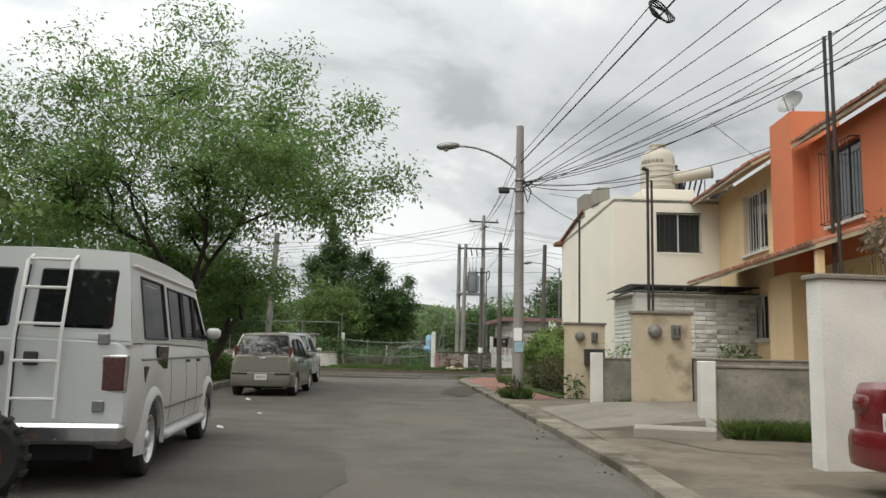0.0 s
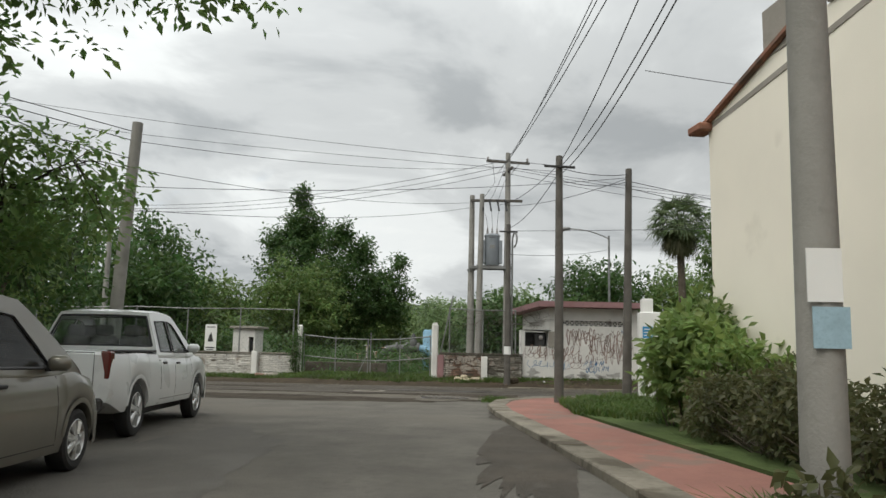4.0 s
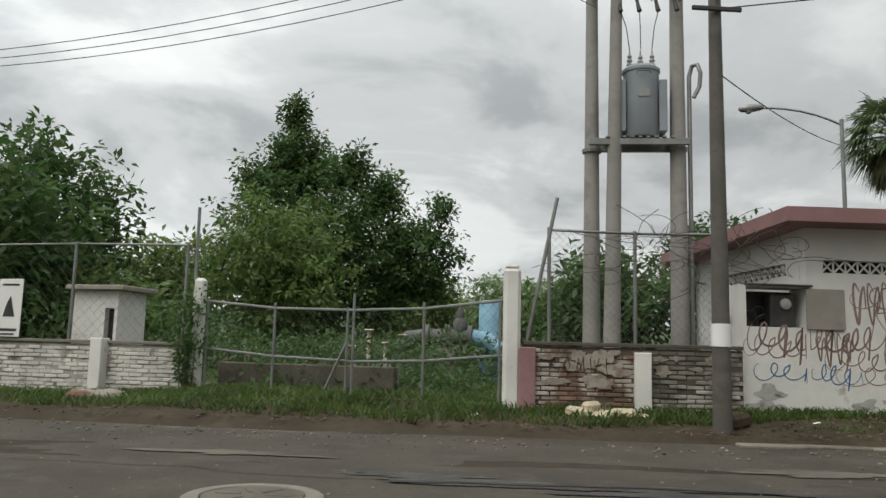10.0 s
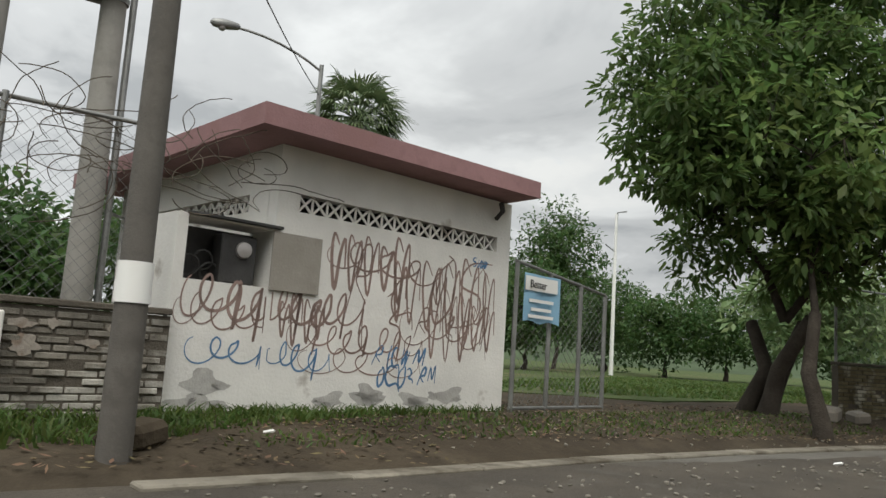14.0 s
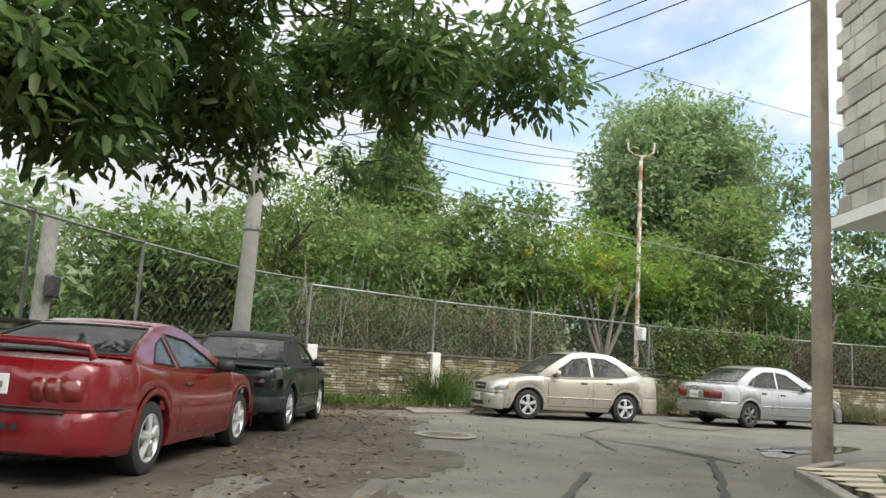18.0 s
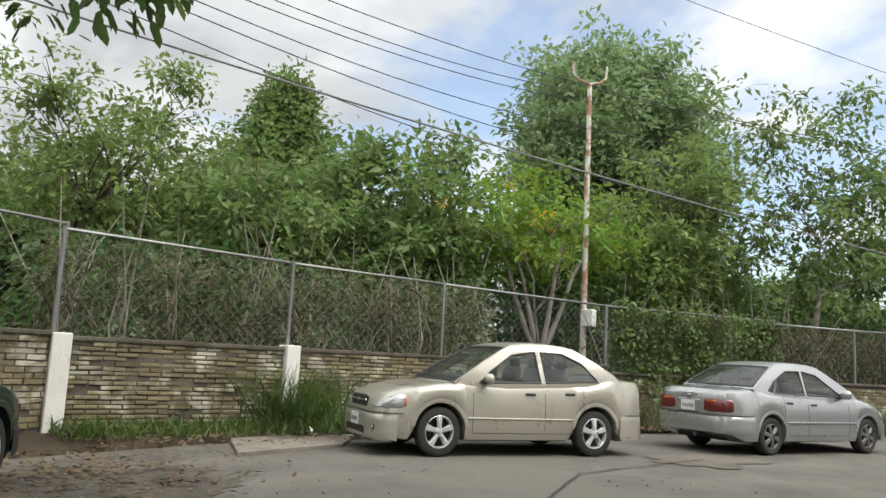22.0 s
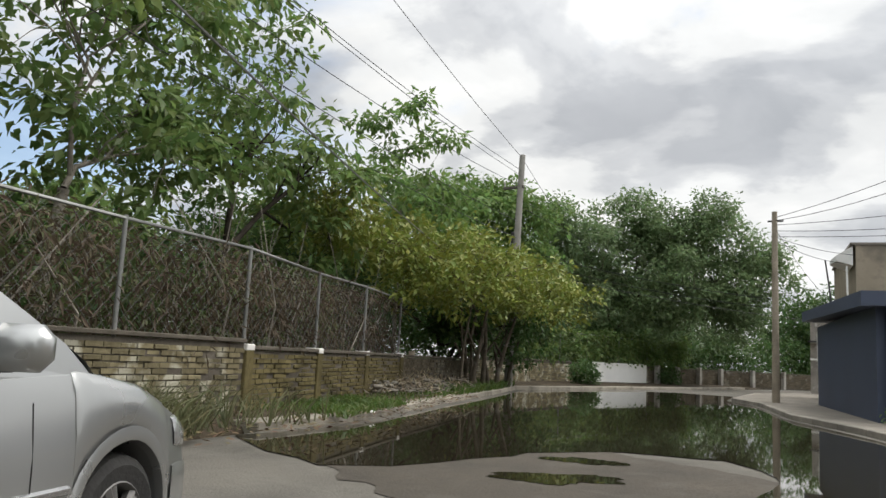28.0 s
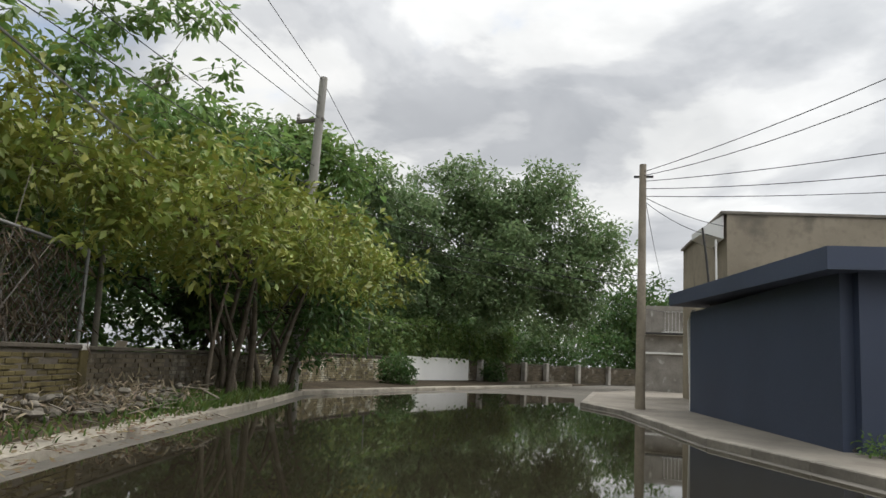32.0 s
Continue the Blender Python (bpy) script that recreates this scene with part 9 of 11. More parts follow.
    for spec, xe, sg in ((plate, xr, -1), (front_plate, xf, 1)):
        if spec:
            z, off = spec
            pl = part("number_plate", Shape().box((xe + sg * off, 0, z), (0.012, 0.31, 0.155), 0, 0.004), PLATE, c, "white number plate")
            for k in range(5):
                part("plate_bar", Shape().box((xe + sg * (off + 0.008), -0.1 + 0.05 * k, z - 0.005), (0.004, 0.026, 0.05), 0, 0), STEEL, pl)
    # wheels
    first = None
    for sx in (-1, 1):
        for sy in (1, -1):
            m4 = Matrix.Translation((sx * wb / 2, sy * (hw - 0.125), zw)) @ Matrix.Rotation(0 if sy > 0 else math.pi, 4, "Z")
            w = new("wheel")
            w.parent = c
            w.empty_display_size = 0.1
            w.matrix_basis = m4
            if first is None:
                r = wheel_r
                ty = Shape().lathe([(r * 0.64, -0.09), (r * 0.86, -0.105), (r * 0.97, -0.085), (r, -0.05), (r, 0.05), (r * 0.97, 0.085), (r * 0.86, 0.105), (r * 0.66, 0.095), (r * 0.62, 0.03)], n=28, axis="y", cap=False)
                ri = Shape().lathe([(r * 0.665, 0.093), (r * 0.64, 0.098), (r * 0.6, 0.08), (r * 0.58, 0.03)], n=28, axis="y", cap=False)
                ba = Shape().lathe([(r * 0.64, 0.02), (0.02, 0.02)], n=20, axis="y")
                if rim == "spokes":
                    for k in range(spokes):
                        a = 2 * math.pi * k / spokes + 0.3
                        for da, wd in ((-0.10, 0.05), (0.10, 0.05)):
                            p0 = (0.05 * math.cos(a), 0.085, 0.05 * math.sin(a))
                            p1 = (r * 0.62 * math.cos(a + da), 0.07, r * 0.62 * math.sin(a + da))
                            ri.tube([p0, p1], [0.03, 0.026], 6)
                    ri.lathe([(0.0, 0.105), (0.04, 0.1), (0.065, 0.08), (0.07, 0.04)], n=14, axis="y", cap=False)
                else:
                    ri.lathe([(r * 0.5, 0.03), (r * 0.42, 0.06), (r * 0.25, 0.07), (r * 0.2, 0.1), (0.01, 0.105)], n=20, axis="y", cap=False)
                    for k in range(8):
                        a = 2 * math.pi * k / 8
                        ri.box((r * 0.52 * math.cos(a), 0.045, r * 0.52 * math.sin(a)), (0.05, 0.03, 0.05), 0, 0.01)
                first = (ty.mesh("tyre", TYRE, 40), ri.mesh("rim", rim_mat or ALLOY, 40), ba.mesh("brake_disc", DARKSTEEL, 40))
            for nm, me2 in zip(("tyre", "rim", "brake_disc"), first):
                o = new(nm, me2)
                o.parent = w
    if extra:
        extra(c, side_y, glass_y, roof, high)
    return c


P_CHAMP = paint("champagne_paint", (0.40, 0.375, 0.315), 0.45, 0.3)
P_SILVER = paint("silver_paint", (0.40, 0.405, 0.40), 0.7, 0.3)
P_RED = paint("red_paint", (0.145, 0.006, 0.010), 0.1, 0.25)
P_GREEN = mat("green_paint", (0.007, 0.019, 0.014), 0.3, 0.0, vary=0.1, big=0.8, fine=3, bump=0, coat=0.5, stain=(0.016, 0.024, 0.019), stain_at=0.66, stain_scale=2.0)
P_BEIGE = paint("beige_paint", (0.185, 0.172, 0.14), 0.4, 0.33)
P_WHITE = paint("white_car_paint", (0.70, 0.71, 0.70), 0.0, 0.3)
P_VAN = mat("van_paint", (0.53, 0.535, 0.52), 0.45, 0.0, vary=0.08, big=0.8, fine=25, bump=0, stain=(0.40, 0.37, 0.32), stain_at=0.68, stain_scale=1.0, coat=0.15)
BLACKGLASS = glassmat("tinted_glass", (0.012, 0.013, 0.014))
CANVAS = mat("black_canvas", (0.03, 0.031, 0.031), 0.8, vary=0.2, big=2, fine=60, bump=0.2)


AVEO_R, AVEO_F = (25.80, 41.225), (24.95, 43.44)


def sedan_front(c, side_y, glass_y, roof, high):
    part("grille", Shape().box((2.105, 0, 0.66), (0.05, 0.66, 0.16), 0, 0.03), BLACKP, c)
    part("grille_bar", Shape().box((2.13, 0, 0.665), (0.03, 0.64, 0.03), 0, 0.008), CHROME, c)
    part("badge", Shape().box((2.15, 0, 0.665), (0.02, 0.1, 0.04), 0, 0.01), CHROME, c)
    part("lower_intake", Shape().box((2.155, 0, 0.3), (0.03, 0.8, 0.1), 0, 0.02), BLACKP, c)
    for sgn in (1, -1):
        part("fog_lamp", Shape().box((2.06, sgn * 0.58, 0.36), (0.05, 0.19, 0.1), -sgn * 36, 0.02), BLACKP, c)
        part("fog_bar", Shape().box((2.072, sgn * 0.585, 0.36), (0.05, 0.15, 0.022), -sgn * 36, 0.006), CHROME, c)


car("sedan", "champagne four-door sedan parked beside the fence wall", mount(AVEO_R, AVEO_F, "left", 1.55) @ Matrix.Diagonal((0.957, 0.96, 1.0, 1)), 2.48, -2.19, 2.14, 1.71,
    [(-2.19, 0.62), (-2.18, 0.80), (-2.14, 0.95), (-2.06, 1.045), (-1.5, 1.065), (-1.1, 0.975), (0.2, 0.92), (0.95, 0.95), (1.3, 0.925), (1.7, 0.85), (1.97, 0.76), (2.1, 0.65), (2.14, 0.5)],
    (-1.72, -0.95, 0.12, 1.05, 1.47, 0.035), P_CHAMP, 0.318, 0.2, roof_w=0.72,
    panes=[[(-0.33, 0.985), (0.66, 0.965), (0.46, 1.12), (0.1, 1.345), (-0.28, 1.405)], [(-1.3, 1.035), (-0.42, 0.99), (-0.38, 1.405), (-0.74, 1.395), (-1.06, 1.27)]],
    bumpers=((0.24, 0.56, 0.52, 0.02), (0.2, 0.52, 0.3, 0.025)), tail=[(0.0, 1.1, 0.572, 0.582, SEAM), (0.42, 0.74, 0.68, 0.94, REDLENS)], head=[(0.0, 1.05, 0.535, 0.545, SEAM), (0.5, 1.06, 0.6, 0.79, CLEARLENS), (1.05, 1.085, 0.63, 0.76, AMBERLENS)],
    seams=[(-1.02, 0.6, 0.96), (-0.38, 0.3, 0.95), (0.76, 0.32, 0.92)], handles=[(-0.8, 0.85), (-0.14, 0.83)], mirror_at=(0.56, 0.985), front_plate=(0.42, 0.035), trim=(0.5, 0.012, P_CHAMP), extra=sedan_front, spokes=5)


def silver_tail(c, side_y, glass_y, roof, high):
    part("trunk_gap", Shape().tube([(-2.33, -0.6, 0.6), (-2.335, -0.6, 0.88), (-2.2, -0.62, 0.975), (-1.75, -0.66, 0.985)], 0.004, 4), SEAM, c)
    part("trunk_gap", Shape().tube([(-2.33, 0.6, 0.6), (-2.335, 0.6, 0.88), (-2.2, 0.62, 0.975), (-1.75, 0.66, 0.985)], 0.004, 4), SEAM, c)
    part("exhaust", Shape().tube([(-2.45, -0.2, 0.27), (-2.1, -0.2, 0.3)], 0.03, 10), DARKSTEEL, c)
    part("badge", Shape().box((-2.375, 0, 0.84), (0.015, 0.09, 0.07), 0, 0.02), CHROME, c)
    part("plate_recess", Shape().box((-2.362, 0, 0.7), (0.02, 0.46, 0.2), 0, 0.02), P_SILVER, c)


car("sedan", "silver four-door sedan with red tail lamps by the creepers", mount((27.10, 38.09), (28.18, 35.90), "right", 1.52) @ Matrix.Diagonal((0.935, 0.96, 1.03, 1)), 2.62, -2.36, 2.06, 1.705,
    [(-2.36, 0.74), (-2.35, 0.88), (-2.28, 0.95), (-1.75, 0.985), (-1.3, 0.93), (0.3, 0.88), (1.0, 0.9), (1.4, 0.84), (1.85, 0.7), (2.02, 0.58), (2.06, 0.46)],
    (-1.72, -0.98, 0.16, 1.12, 1.375, 0.03), P_SILVER, 0.29, 0.19,
    panes=[[(-0.33, 0.93), (0.66, 0.91), (0.4, 1.05), (0.06, 1.25), (-0.28, 1.3)], [(-1.18, 0.95), (-0.41, 0.93), (-0.37, 1.3), (-0.72, 1.29), (-1.0, 1.18)], [(-1.34, 0.98), (-1.22, 0.96), (-1.05, 1.16), (-1.12, 1.13)]],
    bumpers=((0.31, 0.575, 0.6, 0.055), (0.2, 0.5, 0.36, 0.04)), tail=[(0.0, 1.3, 0.585, 0.597, SEAM), (0.33, 0.86, 0.63, 0.825, REDLENS), (0.36, 0.62, 0.765, 0.81, AMBERLENS)], head=[(0.5, 1.0, 0.56, 0.7, CLEARLENS)],
    seams=[(-1.0, 0.55, 0.9), (-0.37, 0.3, 0.9), (0.75, 0.3, 0.88)], handles=[(-0.85, 0.8), (-0.22, 0.78)], mirror_at=(0.56, 0.93), plate=(0.70, 0.03), trim=(0.5, 0.016, CHROME), extra=silver_tail, rim_mat=DARKRIM, spokes=6)


def coupe_bits(c, side_y, glass_y, roof, high):
    s = Shape().tube([(-2.16, -0.72, 1.0), (-2.2, -0.7, 1.09), (-2.23, -0.4, 1.115), (-2.24, 0, 1.12), (-2.23, 0.4, 1.115), (-2.2, 0.7, 1.09), (-2.16, 0.72, 1.0)], 0.035, 8)
    part("spoiler", s, P_RED, c, smooth=50)
    for sgn in (1, -1):
        part("side_scoop", Shape().box((-0.95, sgn * 0.875, 0.62), (0.3, 0.05, 0.16), 0, 0.03), P_RED, c)
        part("badge", Shape().box((1.3, sgn * 0.9, 0.66), (0.1, 0.015, 0.07), 0, 0.006), CHROME, c)
    for k in range(7):
        part("emboss_bar", Shape().box((-2.425, -0.28 + 0.09 * k, 0.47), (0.01, 0.05, 0.05), 0, 0), SEAM, c)
    part("black_strip", Shape().box((-2.40, 0, 0.585), (0.04, 1.3, 0.02), 0, 0.005), BLACKP, c)


car("coupe", "red two-door sports coupe with a rear spoiler", mount((14.37, 47.16), (16.75, 47.17), "right", 1.6) @ Matrix.Diagonal((0.925, 0.95, 0.98, 1)), 2.57, -2.36, 2.2, 1.84,
    [(-2.36, 0.78), (-2.34, 0.9), (-2.26, 0.97), (-1.7, 1.0), (-1.2, 0.93), (0.2, 0.87), (0.85, 0.9), (1.4, 0.86), (1.95, 0.72), (2.13, 0.6), (2.2, 0.48)],
    (-1.75, -0.72, -0.02, 0.9, 1.31, 0.025), P_RED, 0.325, 0.2, roof_w=0.64,
    panes=[[(-0.62, 0.94), (0.52, 0.92), (0.25, 1.06), (-0.1, 1.2), (-0.62, 1.25)], [(-1.22, 0.98), (-0.74, 0.95), (-0.72, 1.22), (-0.95, 1.15)]],
    bumpers=((0.26, 0.6, 0.6, 0.05), (0.2, 0.5, 0.48, 0.04)), tail=[(0.0, 1.25, 0.61, 0.62, SEAM), (0.36, 0.47, 0.66, 0.85, REDLENS), (0.485, 0.60, 0.66, 0.85, REDLENS), (0.615, 0.76, 0.67, 0.84, REDLENS)], head=[(0.5, 1.0, 0.55, 0.68, CLEARLENS)], seams=[(-0.68, 0.32, 0.9), (0.72, 0.32, 0.88)], handles=[(-0.45, 0.78)], mirror_at=(0.42, 0.93), plate=(0.78, 0.01), extra=coupe_bits, spokes=5)


def convertible_bits(c, side_y, glass_y, roof, high):
    part("rear_panel", Shape().box((-1.985, 0, 0.72), (0.04, 1.36, 0.16), 0, 0.01), BLACKP, c)
    part("deck_lip", Shape().box((-1.93, 0, 0.925), (0.16, 1.36, 0.045), 0, 0.015, (0, 6, 0)), P_GREEN, c, smooth=50)
    part("deck_gap", Shape().tube([(-1.9, -0.62, 0.93), (-1.42, -0.64, 0.955), (-1.42, 0.64, 0.955), (-1.9, 0.62, 0.93)], 0.005, 4), SEAM, c)
    part("exhaust", Shape().tube([(-2.02, -0.45, 0.28), (-1.8, -0.45, 0.3)], 0.03, 10), STEEL, c)
    for sgn in (1, -1):
        part("sill_skirt", Shape().box((0.02, sgn * (side_y(0, 0.28) - 0.005), 0.26), (1.62, 0.05, 0.12), 0, 0.02), BLACKP, c)
        part("canvas_fold", Shape().tube([(-1.3, sgn * 0.74, 1.0), (-0.86, sgn * 0.66, 1.31), (-0.3, sgn * 0.63, 1.375)], 0.014, 5), CANVAS, c)
        part("corner_marker", Shape().box((-1.78, sgn * (side_y(-1.78, 0.7) + 0.004), 0.71), (0.2, 0.02, 0.13), -sgn * 14, 0.005), DARKLENS, c)


car("convertible", "dark green convertible with a black canvas top", mount((18.93, 47.12), (21.27, 47.22), "right", 1.5) @ Matrix.Diagonal((0.935, 0.95, 0.98, 1)), 2.5, -2.0, 2.05, 1.68,
    [(-2.0, 0.78), (-1.99, 0.86), (-1.93, 0.92), (-1.3, 0.95), (0.3, 0.93), (0.8, 0.94), (1.3, 0.9), (1.85, 0.8), (2.0, 0.68), (2.05, 0.5)],
    (-1.45, -0.95, 0.05, 0.85, 1.37, 0.03), P_GREEN, 0.325, 0.22, soft_top=CANVAS, roof_w=0.74,
    panes=[[(-0.4, 0.98), (0.55, 0.97), (0.3, 1.15), (0.02, 1.3), (-0.38, 1.32)]], rear_glass=(0.15, 0.85),
    bumpers=((0.3, 0.52, 0.4, 0.06), (0.25, 0.5, 0.4, 0.06)), bumper_mat=(BLACKP, BLACKP), tail=[(0.44, 0.72, 0.64, 0.78, DARKLENS)], head=[(0.4, 0.8, 0.56, 0.7, CLEARLENS)], seams=[(-0.5, 0.32, 0.92), (0.62, 0.32, 0.92)], handles=[(-0.3, 0.82)], mirror_at=(0.45, 0.98), plate=(0.5, 0.07), trim=(0.5, 0.018, BLACKP), extra=convertible_bits, spokes=6)


def mpv_bits(c, side_y, glass_y, roof, high):
    part("badge", Shape().box((-1.955, 0, 0.98), (0.02, 0.14, 0.05), 0, 0.01), CHROME, c)
    part("hatch_gap", Shape().tube([(-1.955, -0.6, 0.62), (-1.96, -0.3, 0.58), (-1.96, 0.3, 0.58), (-1.955, 0.6, 0.62)], 0.005, 4), SEAM, c)
    part("rear_wiper", Shape().tube([(-1.95, 0.0, 1.06), (-1.93, 0.3, 1.12)], 0.008, 5), BLACKP, c)
    for sgn in (1, -1):
        part("tail_lamp", Shape().box((-1.83, sgn * 0.715, 1.12), (0.12, 0.07, 0.34), sgn * 25, 0.02), REDLENS, c)
        part("bumper_strip", Shape().box((-2.0, sgn * 0.55, 0.58), (0.03, 0.4, 0.05), 0, 0.008), BLACKP, c)


car("hatchback", "beige compact family hatchback parked at the park kerb", mount((-3.95, 23.7), (-4.15, 26.3), "right", 1.6), 2.63, -1.95, 2.05, 1.69,
    [(-1.95, 0.7), (-1.93, 0.98), (-1.85, 1.02), (-1.2, 1.0), (0.4, 0.95), (1.2, 0.97), (1.6, 0.9), (1.95, 0.72), (2.05, 0.5)],
    (-1.9, -1.55, 0.35, 1.4, 1.6, 0.03), P_BEIGE, 0.3, 0.2, roof_w=0.72,
    panes=[[(-0.4, 1.02), (0.72, 1.0), (0.5, 1.2), (0.2, 1.45), (-0.36, 1.5)], [(-1.28, 1.05), (-0.48, 1.02), (-0.44, 1.5), (-1.2, 1.48)], [(-1.68, 1.08), (-1.36, 1.06), (-1.3, 1.46), (-1.5, 1.42)]],
    bumpers=((0.25, 0.62, 0.27, 0.05), (0.22, 0.55, 0.35, 0.04)), seams=[(-1.1, 0.62, 0.96), (-0.44, 0.3, 0.96), (0.8, 0.3, 0.93)], handles=[(-0.85, 0.88), (-0.2, 0.87)], mirror_at=(0.62, 1.02), plate=(0.5, 0.075), extra=mpv_bits, ends=(0.84, 0.6), rear_glass=(0.1, 0.93), spokes=7)


def pickup_bits(c, side_y, glass_y, roof, high):
    part("tailgate_gap", Shape().tube([(-2.56, -0.66, 0.6), (-2.57, -0.66, 1.13), (-2.57, 0.66, 1.13), (-2.56, 0.66, 0.6)], 0.006, 4), SEAM, c)
    part("tailgate_handle", Shape().box((-2.58, 0, 1.02), (0.03, 0.22, 0.09), 0, 0.01), BLACKP, c)
    for sgn in (1, -1):
        part("tail_lamp", Shape().box((-2.5, sgn * 0.80, 0.97), (0.12, 0.14, 0.36), sgn * 10, 0.02), REDLENS, c)
        part("bed_rail", Shape().box((-1.6, sgn * 0.82, 1.155), (1.75, 0.09, 0.03), 0, 0.01), BLACKP, c)
    part("step_bumper", Shape().box((-2.62, 0, 0.48), (0.18, 1.6, 0.17), 0, 0.03), DARKSTEEL, c)


car("pickup", "white double-cab pickup parked near the corner", mount((-4.9, 29.35), (-5.18, 32.45), "right", 1.7), 3.15, -2.56, 2.45, 1.86,
    [(-2.56, 0.9), (-2.55, 1.1), (-2.5, 1.14), (-0.75, 1.14), (-0.6, 1.08), (1.0, 1.06), (1.4, 1.1), (1.9, 1.05), (2.3, 0.92), (2.45, 0.65)],
    (-0.72, -0.55, 0.55, 1.4, 1.72, 0.03), P_WHITE, 0.36, 0.34, roof_w=0.70,
    panes=[[(0.18, 1.14), (1.0, 1.14), (0.75, 1.36), (0.45, 1.58), (0.2, 1.62)], [(-0.5, 1.15), (0.1, 1.14), (0.12, 1.62), (-0.42, 1.6)]],
    bumpers=(None, (0.3, 0.7, 0.4, 0.05)), seams=[(-0.62, 0.6, 1.1), (0.14, 0.42, 1.05), (1.12, 0.45, 1.03)], handles=[(-0.4, 0.98), (0.3, 0.97)], mirror_at=(0.95, 1.18), plate=(0.52, 0.16), extra=pickup_bits, ends=(0.93, 0.7), rear_glass=(0.15, 0.88), spokes=6)


def van_bits(c, side_y, glass_y, roof, high):
    for sgn in (1, -1):
        part("tail_lamp", Shape().box((-2.44, sgn * 0.83, 1.0), (0.07, 0.2, 0.3), sgn * 6, 0.012), MAROONLENS, c)
        part("rear_door_window", Shape().box((-2.325, sgn * 0.43, 1.66), (0.06, 0.68, 0.56), 0, 0.03, (0, 14, 0)), BLACKGLASS, c)
        part("door_hinge", Shape().box((-2.47, sgn * 0.72, 0.72), (0.03, 0.1, 0.1), 0, 0.01), STEEL, c)
        part("door_hinge", Shape().box((-2.44, sgn * 0.72, 1.3), (0.03, 0.1, 0.1), 0, 0.01), STEEL, c)
    part("door_split", Shape().tube([(-2.47, 0, 0.6), (-2.46, 0, 1.3), (-2.28, 0, 1.95)], 0.008, 4), SEAM, c)
    part("step_bumper", Shape().box((-2.56, 0, 0.5), (0.16, 1.94, 0.17), 0, 0.03), CHROME, c)
    for k in range(9):
        part("emblem_bar", Shape().box((-2.475, 0.62 - 0.06 * k, 0.82), (0.008, 0.045, 0.045), 0, 0), MAROONLENS, c)
    for sgn in (1, -1):
        part("lower_pane", Shape().box((-1.32, sgn * (side_y(-1.32, 1.12) + 0.003), 1.13), (0.5, 0.02, 0.24), 0, 0.01), BLACKGLASS, c)
        part("lamp_bezel", Shape().box((-2.435, sgn * 0.83, 1.0), (0.06, 0.23, 0.33), sgn * 6, 0.012), CHROME, c)
    part("paper_sheet", Shape().box((-1.5, -(glass_y(-1.5, 1.72) - 0.03), 1.74), (0.5, 0.006, 0.2), 0, 0), WHITEP, c)
    # ladder on the left rear door
    for y in (-0.38, 0.0):
        part("ladder_rail", Shape().tube([(-2.53, y, 0.62), (-2.52, y, 1.3), (-2.36, y, 1.98), (-2.2, y, 2.06), (-2.05, y, 2.02)], 0.016, 6), WHITEP, c, smooth=60)
    for z, x in ((0.78, -2.53), (1.1, -2.53), (1.42, -2.49), (1.74, -2.42), (2.0, -2.34)):
        part("ladder_rung", Shape().tube([(x, -0.38, z), (x, 0.0, z)], 0.014, 6), WHITEP, c)
    for sgn in (1, -1):
        part("running_board", Shape().box((0.0, sgn * 0.98, 0.34), (2.3, 0.16, 0.09), 0, 0.03), P_VAN, c, smooth=50)
        for wx in (-1.6, 1.6):
            fl = Shape()
            for k in range(15):
                q = math.radians(-12 + 204 * k / 14)
                for rr, out in ((0.40, 0.03), (0.41, 0.07), (0.47, 0.06), (0.53, 0.0)):
                    fl.v.append((wx + rr * math.cos(q), sgn * (0.955 + out), 0.36 + rr * math.sin(q)))
            for k in range(14):
                for j in range(3):
                    fl.f.append((k * 4 + j, k * 4 + j + 1, k * 4 + j + 5, k * 4 + j + 4))
            part("arch_flare", fl, P_VAN, c, smooth=60)
        part("door_latch", Shape().box((-2.485, sgn * 0.14, 1.12), (0.03, 0.12, 0.12), 0, 0.01), DARKSTEEL, c)
        part("fuel_flap", Shape().box((-1.95, sgn * 0.985, 0.98), (0.16, 0.02, 0.16), 0, 0.02), DARKSTEEL, c)
    part("drip_rail", Shape().tube([(x, -(glass_y(x, 1.98) + 0.02), 1.985) for x in np.linspace(-2.15, 1.0, 8)], 0.014, 5), WHITEP, c)
    part("body_stripe", Shape().tube([(x, -(side_y(x, 1.12) + 0.002), 1.12) for x in np.linspace(-2.1, 2.0, 14)], 0.012, 4), STEEL, c)


